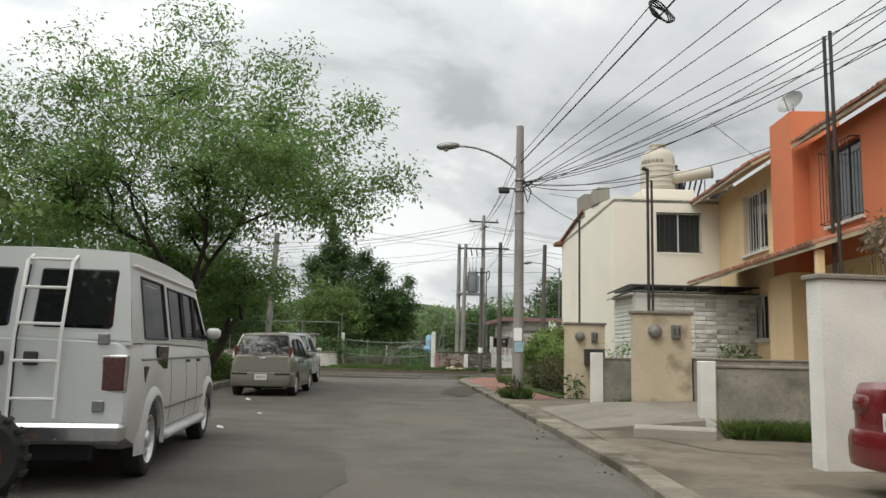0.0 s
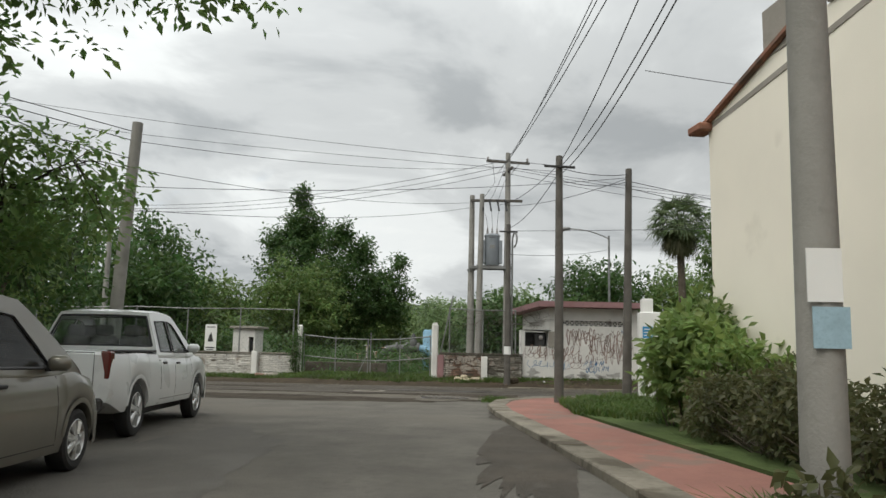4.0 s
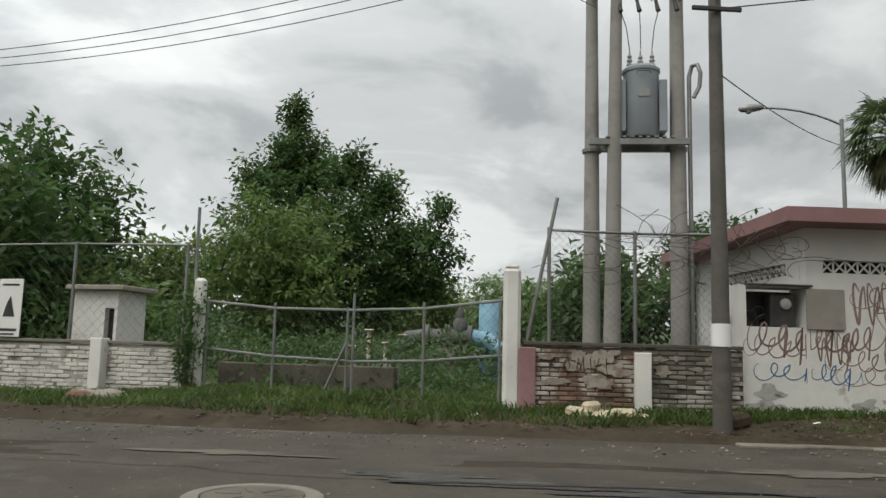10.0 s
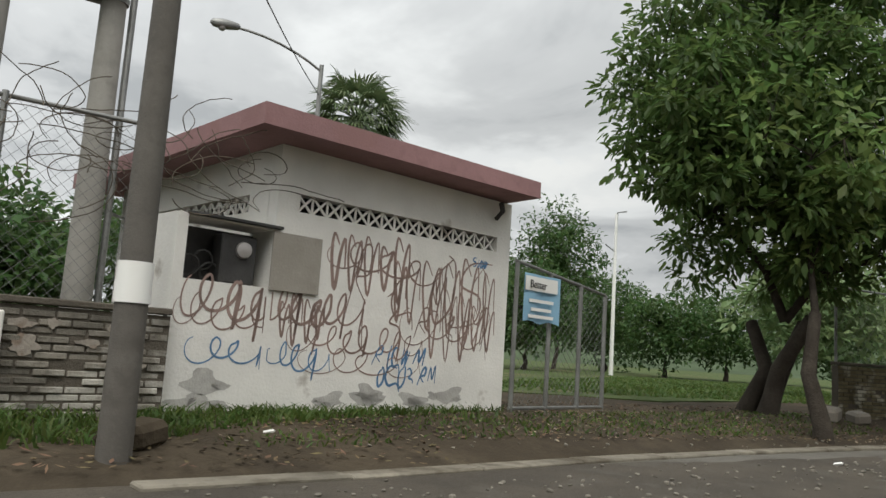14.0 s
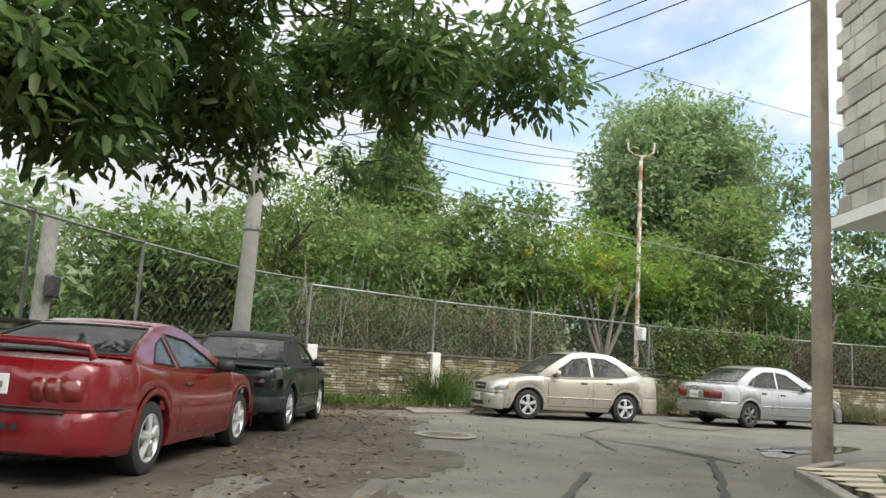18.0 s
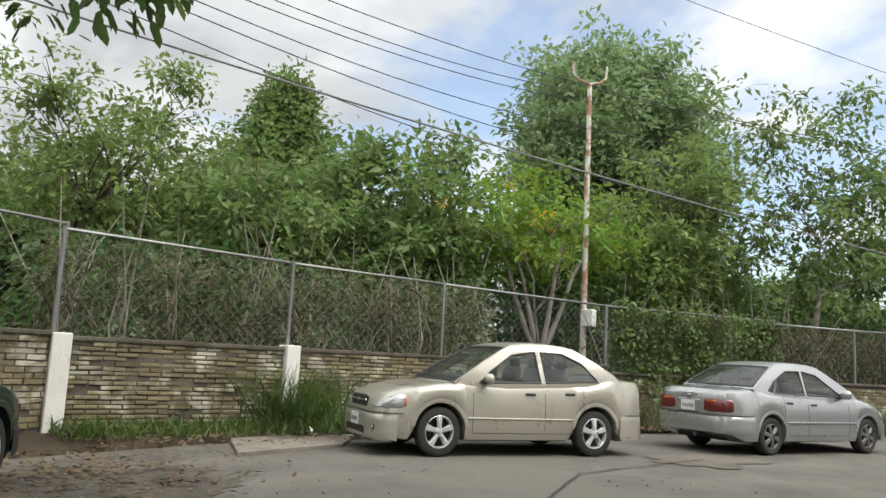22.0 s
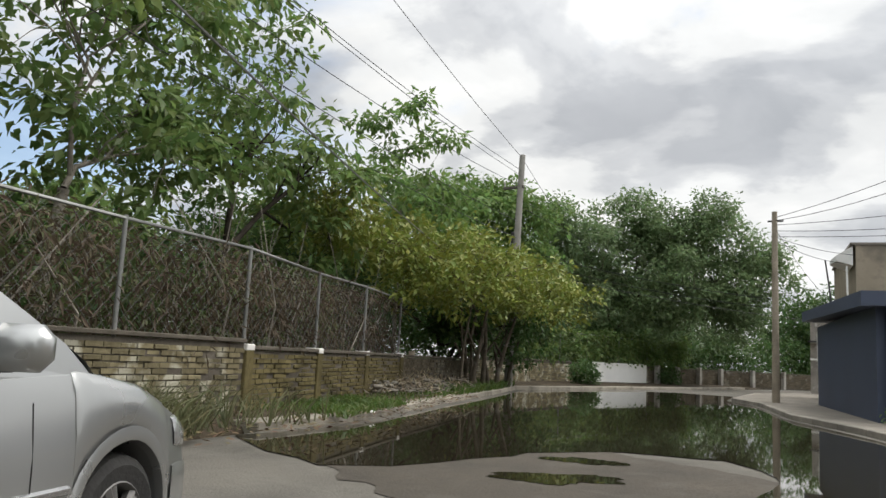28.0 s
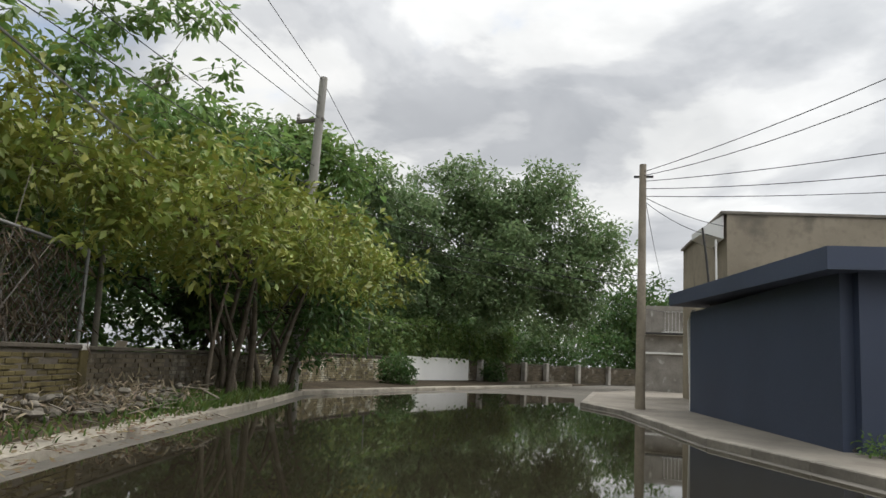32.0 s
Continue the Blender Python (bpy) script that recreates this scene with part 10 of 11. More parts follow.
car("van", "old white passenger van with a rear ladder", mount((-2.36, 10.45), (-2.92, 13.6), "right", 1.86), 3.2, -2.46, 2.3, 2.0,
    [(-2.46, 1.0), (-2.44, 1.26), (-2.36, 1.3), (-1.0, 1.3), (1.0, 1.28), (1.7, 1.24), (2.0, 1.1), (2.24, 0.95), (2.3, 0.7)],
    (-2.42, -2.22, 0.95, 1.72, 2.1, 0.05), P_VAN, 0.35, 0.3, roof_w=0.82, belt_w=0.95,
    panes=[[(0.75, 1.34), (1.5, 1.34), (1.25, 1.55), (0.98, 1.86), (0.78, 1.88)], [(0.05, 1.34), (0.66, 1.34), (0.66, 1.88), (0.05, 1.88)], [(-0.75, 1.34), (-0.05, 1.34), (-0.05, 1.88), (-0.75, 1.88)], [(-1.95, 1.32), (-0.95, 1.32), (-0.95, 1.9), (-1.9, 1.9)]],
    bumpers=(None, (0.35, 0.65, 0.27, 0.05)), seams=[(-0.85, 0.45, 1.26), (0.0, 0.45, 1.26), (0.7, 0.45, 1.25), (1.55, 0.6, 1.2)], handles=[(0.12, 1.08), (0.82, 1.08)], mirror_at=(1.4, 1.4), extra=van_bits, ends=(0.93, 0.75), rear_glass=None, rim="steel", arch=1.14, trim=(0.62, 0.02, STEEL))


def red_tail(c, side_y, glass_y, roof, high):
    part("badge", Shape().box((-2.255, 0, 0.84), (0.015, 0.1, 0.09), 0, 0.02), CHROME, c)


car("sedan", "dark red sedan parked in a front yard", pose(6.55, 9.75, 0.085, 0, 0, 6), 2.5, -2.24, 2.05, 1.7,
    [(-2.24, 0.8), (-2.22, 0.92), (-2.15, 0.98), (-1.6, 1.0), (0.3, 0.93), (0.95, 0.95), (1.6, 0.85), (2.0, 0.62), (2.05, 0.5)],
    (-1.7, -0.95, 0.12, 1.08, 1.42, 0.03), P_RED, 0.3, 0.2, panes=[[(-1.25, 1.02), (0.6, 0.98), (0.1, 1.3), (-1.0, 1.3)]], bumpers=((0.24, 0.58, 0.55, 0.07), None), plate=(0.66, 0.02), tail=[(0.4, 0.95, 0.72, 0.88, REDLENS)], extra=red_tail)

loose = thing("loose_wheel", "worn tyre on a rusty rim standing behind the van", "wheel", at=pose(-2.98, 8.8, 0.36, 0, 0, -68))
part("tyre", Shape().lathe([(0.2, -0.1), (0.3, -0.12), (0.36, -0.06), (0.36, 0.06), (0.3, 0.12), (0.2, 0.1)], n=28, axis="x", cap=False), TYRE, loose, smooth=50)
part("rim", Shape().lathe([(0.21, 0.06), (0.16, 0.03), (0.1, 0.05), (0.06, 0.1), (0.01, 0.1)], n=20, axis="x", cap=False), RUSTRED, loose, "rusty orange rim", smooth=50)
part("rim", Shape().lathe([(0.21, -0.06), (0.16, -0.03), (0.1, -0.05), (0.06, -0.1), (0.01, -0.1)], n=20, axis="x", cap=False), RUSTRED, loose, "rusty orange rim", smooth=50)
for k in range(20):
    a = 2 * math.pi * k / 20
    part("tread_block", Shape().box((0, 0.36 * math.cos(a), 0.36 * math.sin(a)), (0.2, 0.05, 0.04), 0, 0.01, (math.degrees(a) + 90, 0, 0)), TYRE, loose)

# ---- overhead cables ----
def cable(a, b, sag, r=0.0095, n=14, label="thin black overhead cable", m=None):
    pts = []
    for i in range(n + 1):
        t = i / n
        p = lerp(a, b, t)
        pts.append((p[0], p[1], p[2] - sag * 4 * t * (1 - t)))
    ob = part("overhead_cable", Shape().tube(pts, r, 5), m or WIRE)
    return tagged(ob, label, "cable", "overhead cables")


TOP = (1.95, 23.75)
# fan of cables from the lamp pole over the street towards the houses behind
for i, (x, y, z, z0) in enumerate([(3.62, 15.2, 7.1, 6.6), (3.93, 15.2, 7.1, 6.4), (5.0, 14.9, 6.97, 6.0), (5.43, 14.8, 6.9, 5.9), (6.26, 14.5, 6.77, 5.7), (6.9, 14.2, 6.64, 5.7), (6.97, 14.4, 6.2, 5.6)]):
    cable((TOP[0], TOP[1], z0), (TOP[0] + (x - TOP[0]) * 3, TOP[1] + (y - TOP[1]) * 3, z0 + (z - z0) * 3), 0.12, 0.009 + 0.007 * (i == 1))
for x, y, z, sag in [(7.42, 17.15, 7.3, 0.35), (7.42, 17.4, 7.15, 0.4), (7.42, 17.15, 6.9, 0.5), (4.12, 17.85, 4.79, 0.15), (4.2, 17.86, 4.65, 0.2), (3.66, 24.45, 4.9, 0.1), (8.4, 22.0, 6.6, 0.4), (8.4, 14.0, 6.8, 0.5)]:
    cable((TOP[0], TOP[1], 5.85), (x, y, z), sag)
for z in (7.3, 7.1, 6.9, 6.6):
    cable((7.42, 17.15, z), (9.5, -12, z + 1.2), 0.5)
coil = thing("cable_coil", "coil of black cable hung on an overhead line", "cable", at=pose(3.82, 15.4, 6.95, 60, 10, 30))
for k in range(4):
    part("loop", Shape().tube([((0.2 + 0.02 * k) * math.cos(a), (0.2 + 0.02 * k) * math.sin(a), 0.02 * k + 0.015 * math.sin(3 * a + k)) for a in np.linspace(0, 2 * math.pi, 20)], 0.014, 5), WIRE, coil)
P3, P5 = (1.85, 37.9), (4.05, 40.22)
for z0, z1, sag in ((6.9, 6.0, 0.3), (5.9, 5.9, 0.35), (5.75, 5.7, 0.4)):
    cable((*TOP, z0 - 0.4), (*P3, z1), sag)
for z0, z1 in ((6.9, 9.3), (6.6, 9.2), (6.2, 8.9)):
    cable((TOP[0], TOP[1], z0), (0.6 + 0.5 * (z0 - 6), 51.4, z1), 0.35)
for z0, z1 in ((6.0, 7.5), (5.8, 6.0)):
    cable((*P3, z0), (1.06 if z1 < 7 else 0.7, 48.15 if z1 < 7 else 51.3, z1), 0.25)
cable((*P3, 5.9), (*P5, 6.3), 0.1)
cable((*P3, 5.6), (*P5, 6.1), 0.15)
LP = (-7.6, 34.7)
for z0, b, sag, r in ((5.0, (-0.3, 51.3, 7.6), 0.3, 0.007), (4.1, (-0.3, 51.3, 7.4), 0.3, 0.007), (5.6, (0.9, 51.4, 9.2), 0.3, 0.007), (4.6, (4.05, 40.2, 6.2), 0.2, 0.007)):
    cable((*LP, z0), b, sag, r)
for z0, b, sag in ((5.8, (-30, 8, 9.5), 0.6), (5.6, (-26, 8, 8.6), 0.6), (5.2, (-22, 6, 8.0), 0.7), (5.0, (-14, 2, 8.0), 0.7)):
    cable((*LP, z0), b, sag)
WP = (-17.5, 54.6)
for k in range(3):
    cable((WP[0] - 0.8 + 0.8 * k, WP[1], 7.9 - 0.15 * k), (0.5 + 0.5 * k, 51.4, 9.35 - 0.12 * k), 0.6, 0.01)
for k in range(3):
    cable((WP[0] - 0.8 + 0.8 * k, WP[1], 8.1), (-60, 58 + 2 * k, 8.4), 0.8)
cable((WP[0], WP[1], 7.4), (-16.0, 75, 2.0), 0.4)
part("crossarm", Shape().box((0, 0, 7.9), (2.2, 0.1, 0.12), 0, 0.01), POLEWOOD, west_pole)
part("crossarm", Shape().box((0, 0, 6.7), (1.8, 0.1, 0.12), 0, 0.01), POLEWOOD, west_pole)
for x in (-0.95, 0.0, 0.95):
    part("insulator", Shape().lathe([(0.03, 0), (0.06, 0.06), (0.03, 0.1), (0.05, 0.15), (0.02, 0.2)], c=(x, 0, 7.96), n=8), CERAMIC, west_pole)
CP = (23.42, 49.35)
for z0, b, sag in ((9.2, (*CP, 6.9), 0.5), (9.1, (CP[0], CP[1], 6.7), 0.5), (8.9, (*CP, 6.4), 0.6), (7.5, (*P5, 6.2), 0.2)):
    cable((1.16, 51.4, z0), b, sag)
for z0, z1, sag in ((6.1, 5.9, 0.4), (5.9, 5.6, 0.5)):
    cable((*P5, z0), (*CP, z1), sag)
cable((6.6, 58.1, 6.6), (1.06, 48.15, 5.0), 0.15)
cable((1.06, 48.15, 5.9), (22.0, 43.0, 6.2), 0.2)
KP = (19.05, 39.6)
for z0, z1, sag in ((8.2, 6.1, 0.2), (8.0, 6.0, 0.3), (7.7, 5.8, 0.3), (6.9, 5.6, 0.6)):
    cable((*KP, z0), (*CP, z1), sag, 0.011)
cable((1.85, 37.9, 5.95), (-22, 40, 9.6), 0.3, 0.006)
cable((1.85, 37.9, 5.8), (-22, 41.5, 9.2), 0.3, 0.006)
for z0, b, sag in ((8.2, (4.05, 38, 8.5), 0.4), (7.9, (9, 30, 9.5), 0.4), (7.2, (24, 20, 8.0), 0.5)):
    cable((*KP, z0), b, sag)
SP = (33.7, 39.65)
for i, (z0, z1, sag) in enumerate(((6.9, 8.25, 0.3), (6.7, 8.2, 0.4), (6.5, 7.9, 0.4), (6.3, 7.2, 0.4), (6.1, 6.6, 0.3), (5.8, 5.9, 0.3))):
    cable((*CP, z0), (SP[0], SP[1] + (-0.5 if i == 0 else 0.5 if i == 1 else 0), z1), sag)
FP = (41.0, 13.15)
for i, (z0, z1, sag) in enumerate(((8.25, 8.2, 0.4), (8.2, 8.0, 0.4), (7.2, 7.6, 0.5), (6.6, 6.2, 0.4), (5.9, 5.6, 0.4))):
    cable((SP[0], SP[1] - 0.3, z0), (*FP, z1), sag)
cable((CP[0], CP[1], 5.3), (40.5, 17.0, 4.0), 0.5, 0.016, label="thick pale service cable", m=STEEL)
cable((*FP, 8.7), (30.6, 46.0, 11.9), 0.5)
for z0, b, sag in ((8.7, (48, -10, 6.0), 0.4), (6.8, (44, -24, 6.2), 0.5), (5.2, (32.7, 10.4, 3.5), 0.2), (4.8, (32.7, 10.4, 3.2), 0.2), (4.4, (34.8, -8, 3.9), 0.2)):
    cable((*FP, z0), b, sag)
RP = (32.6, 10.4)
for z0, b, sag in ((6.25, (22, 21.5, 7.0), 0.3), (6.15, (22, 21.5, 6.9), 0.55), (6.0, (20, 17, 5.9), 0.3), (5.8, (20, 17, 5.2), 0.35), (5.6, (18, 12, 5.6), 0.3), (5.9, (36, -16, 5.6), 0.4), (5.6, (30.9, 6.8, 5.4), 0.1), (5.5, (31.2, 6.9, 5.1), 0.15)):
    cable((*RP, z0), b, sag)

FADEDBLUE = mat("faded_blue_paper", (0.30, 0.42, 0.48), 0.8, vary=0.2, big=6, bump=0)
# fittings on the poles
for p, z, w_ in ((pole3, 5.85, 0.8), (right_pole, 6.1, 0.5), (mast, 5.8, 0.7)):
    part("step_iron", Shape().box((0, -0.12, z), (w_, 0.05, 0.06), 10, 0.008), DARKSTEEL, p)
part("white_band", Shape().lathe([(0.134, 1.17), (0.132, 1.47)], n=14, cap=False), WHITEP, mast, "white painted band", smooth=60)
for z in (5.9, 5.6, 5.0):
    part("clamp", Shape().lathe([(0.13, z), (0.145, z + 0.02), (0.13, z + 0.08)], n=12, cap=False), STEEL, lamp_pole)
part("junction_box", Shape().box((-0.42, 0, 5.65), (0.3, 0.16, 0.16), 0, 0.03), BLACKP, lamp_pole)
part("bracket", Shape().tube([(0, 0, 5.7), (-0.6, 0, 5.7)], 0.025, 6), STEEL, lamp_pole)
part("wire_bundle", Shape().tube([(0.12, -0.1, 5.9), (0.3, -0.15, 5.6), (0.22, -0.1, 5.3), (0.1, -0.1, 5.7), (0.35, -0.1, 5.85)], 0.02, 5), WIRE, lamp_pole)
part("pasted_notice", Shape().box((-0.02, -0.145, 1.75), (0.22, 0.012, 0.34), 0, 0), WHITEP, lamp_pole, "torn white paper notice")
part("pasted_notice", Shape().box((0.01, -0.15, 1.42), (0.23, 0.012, 0.26), 0, 0), FADEDBLUE, lamp_pole, "faded blue paper notice")
for z in (3.5, 5.4, 6.3):
    part("band", Shape().lathe([(0.205 - 0.0097 * z, z), (0.212 - 0.0097 * z, z + 0.03), (0.205 - 0.0097 * z, z + 0.1)], c=(0.5 * z / 7.2, 0.06 * z / 7.2, 0), n=14, cap=False), STEEL, car_pole)
part("arm", Shape().tube([(0.4, 0.25, 5.4), (1.1, 0.1, 5.1)], 0.03, 6), DARKSTEEL, car_pole)
part("arm", Shape().tube([(0.3, 0.2, 4.3), (-1.0, 0.4, 4.3)], 0.03, 6), DARKSTEEL, car_pole)
fk = Shape().tube([(-0.1, 0.46, 8.8), (-0.1, 0.44, 8.48), (-0.05, 0.26, 8.32), (0, 0, 8.28), (0.05, -0.26, 8.32), (0.1, -0.44, 8.48), (0.1, -0.46, 8.8)], 0.036, 6)
part("fork", fk, RUST, steel_pole, "forked steel top")
part("meter_box", Shape().box((-0.1, -0.1, 2.3), (0.34, 0.2, 0.42), 45, 0.02), WHITEP, steel_pole)
part("crossarm", Shape().box((0.35, -0.42, 7.5), (0.9, 0.1, 0.1), 0, 0.01), POLEWOOD, far_pole)
part("switch", Shape().box((0.2, -0.42, 5.5), (0.25, 0.25, 0.55), 0, 0.03), DARKSTEEL, far_pole)
part("insulator", Shape().lathe([(0.03, 0), (0.06, 0.06), (0.03, 0.1), (0.05, 0.15), (0.02, 0.2)], c=(0.75, -0.42, 7.55), n=8), CERAMIC, far_pole)

# ---- street details ----
TAR = mat("tar_line", (0.035, 0.033, 0.03), 0.9, vary=0.3, big=4, fine=40, bump=0.4)
DUST = mat("dust_patch", (0.128, 0.115, 0.095), 0.97, vary=0.25, big=1.2, fine=40, bump=0.5, stain=(0.14, 0.125, 0.105), stain_at=0.55, stain_scale=2.0)
WETDIRT = mat("damp_dirt", (0.052, 0.042, 0.030), 0.9, vary=0.35, big=1.0, fine=35, bump=0.8, stain=(0.066, 0.057, 0.044), stain_at=0.55, stain_scale=2.2)
# road dirt, with the park trees' shade mixed into its colour
GRIME_SHADE = mat("road_grime_and_shade", (0.084, 0.076, 0.064), 0.9, vary=0.22, big=1.0, fine=38, bump=0.7, stain=(0.112, 0.103, 0.09), stain_at=0.5, stain_scale=0.5)
GRAVEL = mat("loose_gravel", (0.17, 0.155, 0.13), 0.95, vary=0.2, big=2, bump=0.2, rnd=0.4, island=True)
DARKMUD = mat("wet_mud", (0.022, 0.018, 0.013), 0.45, vary=0.4, big=2.0, fine=30, bump=0.5, stain=(0.05, 0.043, 0.033), stain_at=0.5, stain_scale=3)
LEAFMOULD = mat("leaf_mould", (0.09, 0.08, 0.065), 0.95, vary=0.4, big=1.2, fine=36, bump=0.9, stain=(0.066, 0.057, 0.045), stain_at=0.54, stain_scale=1.6)
IRON = mat("cast_iron", (0.16, 0.145, 0.125), 0.8, 0.2, vary=0.3, big=4, fine=50, bump=0.3)


def blotch(name, label, cx, cy, rx, ry, rz, z, material, seed, rag=0.28, n=150, category="patch"):
    """A ragged flat patch on the road."""
    s, c = Shape(), math.cos(radians(rz))
    sn = math.sin(radians(rz))
    ring = []
    for i in range(n):
        a = 2 * math.pi * i / n
        k = 1 + rag * noise.noise((math.cos(a) * 1.6 + seed, math.sin(a) * 1.6, seed * 0.37)) * 2 + 0.6 * rag * noise.noise((math.cos(a) * 6 + seed, math.sin(a) * 6, 1.7)) + 0.45 * rag * noise.noise((math.cos(a) * 19 + seed, math.sin(a) * 19, 4.7))
        x, y = rx * k * math.cos(a), ry * k * math.sin(a)
        ring.append((cx + x * c - y * sn, cy + x * sn + y * c, z))
    s.add(ring + [(cx, cy, z)], [(i, (i + 1) % n, n) for i in range(n)])
    return structure(name, s, material, label, category)


for i, (x, y, rx, ry, rz) in enumerate(((-3.5, 46.2, 7.5, 1.3, 1), (5.0, 46.7, 5.5, 1.1, 4), (-12, 46.8, 6.0, 1.1, -2), (-1.0, 43.6, 9.0, 1.2, 1), (8.0, 44.8, 6.0, 1.0, 3), (15.5, 47.4, 4.0, 0.9, 2), (0.8, 30.5, 0.7, 5.0, -6), (1.0, 34.8, 0.8, 2.2, 2), (-1.5, 44.6, 4.0, 0.5, 3))):
    blotch("dirt_patch", "damp brown dirt washed over the asphalt", x, y, rx, ry, rz, 0.004 + 0.0006 * i, WETDIRT, i + 1.3)
DIRTCOVER = mat("brown_road_dirt", (0.050, 0.041, 0.031), 0.95, vary=0.4, big=0.9, fine=36, bump=0.9, stain=(0.068, 0.060, 0.048), stain_at=0.54, stain_scale=1.3)
blotch("road_dirt", "brown packed dirt over the cross street", -9.0, 44.4, 13.5, 2.6, -0.6, 0.0032, DIRTCOVER, 21.7, 0.12, 220, "dirt")
blotch("road_dirt", "brown dirt tracked over the junction", -3.2, 40.4, 5.2, 2.3, 3, 0.0026, DIRTCOVER, 25.2, 0.16, 200, "dirt")
for i, (x, y, rx, ry, rz) in enumerate(((-1.5, 42.6, 0.8, 0.3, 8), (1.6, 45.4, 1.1, 0.22, 4), (-7.4, 43.6, 0.9, 0.25, -5), (4.4, 43.4, 1.0, 0.3, 10), (-4.4, 45.2, 0.8, 0.16, 2))):
    blotch("dust_patch", "cracked pale patch in the brown dirt", x, y, rx, ry, rz, 0.0125 + 0.0006 * i, DUST, i + 31.1, 0.4)
for i, (x, y, rx, ry, rz) in enumerate(((-6.5, 41.0, 2.8, 0.7, 1), (-3.0, 40.6, 1.6, 0.75, 4), (-0.9, 40.1, 1.25, 0.95, 6), (-9.5, 41.4, 2.0, 0.5, 2), (25.9, 39.6, 0.9, 0.6, -60))):
    blotch("dust_patch", "pale dusty patch worn into the asphalt", x, y, rx, ry, rz, 0.0095 + 0.0006 * i, DUST, i + 9.1)


def crack(name, label, pts, w, material=None, z=0.017):
    s = Shape()
    path = []
    for a, b in zip(pts, pts[1:]):
        k = max(2, int(math.dist(a, b) / 0.18))
        path += [lerp(a, b, i / k) for i in range(k)]
    path.append(pts[-1])
    path = [(x + 0.05 * noise.noise((x * 2.1, y * 2.1, 2.0)), y + 0.05 * noise.noise((x * 2.1, y * 2.1, 9.0))) for x, y in path]
    for i, (x, y) in enumerate(path):
        a, b = path[max(0, i - 1)], path[min(len(path) - 1, i + 1)]
        d = Vector((b[0] - a[0], b[1] - a[1])).normalized()
        ww = w * (0.6 + 0.8 * abs(noise.noise((x * 3, y * 3, 5.0))))
        s.v += [(x - d.y * ww, y + d.x * ww, z), (x + d.y * ww, y - d.x * ww, z)]
    for i in range(len(path) - 1):
        s.f.append((2 * i, 2 * i + 1, 2 * i + 3, 2 * i + 2))
    return structure(name, s, material or TAR, label, "crack")


for i, (pts, w) in enumerate((([(11.8, 44.0), (13.4, 43.75), (16.6, 43.1)], 0.055), ([(12.4, 42.6), (15.5, 41.9), (19.3, 41.05)], 0.06), ([(21.4, 43.3), (20.6, 41.9), (19.1, 41.1)], 0.04), ([(20.5, 41.6), (18.7, 40.8)], 0.05),
        ([(19.2, 42.4), (22.0, 42.6), (24.0, 41.8), (26.0, 39.6)], 0.02), ([(-9.0, 40.6), (-6.0, 40.8), (-3.4, 40.4), (-1.8, 40.7)], 0.02), ([(-5.2, 41.7), (-4.6, 41.0), (-4.8, 40.4)], 0.018), ([(-7.8, 41.8), (-7.2, 40.7)], 0.018), ([(0.9, 39.0), (0.3, 38.2), (0.2, 36.8)], 0.022),
        ([(3.3, 14.3), (3.9, 12.9), (4.6, 12.6)], 0.02), ([(2.7, 16.4), (3.4, 15.6), (4.6, 15.6)], 0.025), ([(-2.6, 43.9), (-0.5, 44.1), (2.5, 44.0)], 0.05), ([(3.0, 45.5), (4.6, 45.6)], 0.04))):
    crack("road_crack", "dark tar-filled crack in the road", pts, w, z=0.017 + 0.0004 * i if pts[0][0] < 3 or pts[0][1] > 20 else 0.105)


def manhole(x, y, r, label):
    m = thing("manhole", label, "manhole cover", at=(x, y, 0.016))
    part("ring", Shape().lathe([(r * 1.35, 0.0), (r * 1.3, 0.012), (r * 1.02, 0.014), (r * 1.0, 0.0)], n=32, cap=False), CONCRETE, m, smooth=40)
    part("lid", Shape().lathe([(r * 0.98, 0.0), (r * 0.97, 0.01), (r * 0.85, 0.008), (r * 0.82, 0.014), (0.02, 0.014)], n=28), DUST, m, smooth=40)
    for k in range(6):
        a = k * math.pi / 3
        part("lug", Shape().box((r * 0.5 * math.cos(a), r * 0.5 * math.sin(a), 0.016), (r * 0.5, 0.03, 0.008), math.degrees(a), 0.002), DUST, m)


manhole(-3.42, 43.0, 0.37, "dusty round concrete manhole cover")
manhole(19.85, 44.88, 0.36, "pale worn manhole cover in the asphalt")
grate = thing("drain_grate", "rusty steel storm drain grate in a concrete frame", "drain", at=pose(-1.0, 40.05, 0.0, 0, 0, 6))
for x, y, sx, sy in ((0.03, 0.56, 1.5, 0.16), (-0.02, -0.57, 1.46, 0.18), (-0.68, 0.01, 0.16, 0.96), (0.68, -0.01, 0.18, 0.98)):
    part("frame", Shape().box((x, y, 0.012), (sx, sy, 0.03), 3 * x - 2 * y, 0.012), DIRTROAD, grate)
# flat black plate under the bars paints the dark of the drain's depth
part("pit", Shape().box((0, 0, 0.016), (1.2, 1.0, 0.004), 0, 0), BLACKP, grate)
for k in range(8):
    part("bar", Shape().box((-0.5 + 0.142 * k, 0, 0.042), (0.042, 1.0, 0.03), 14, 0.006), IRON, grate)

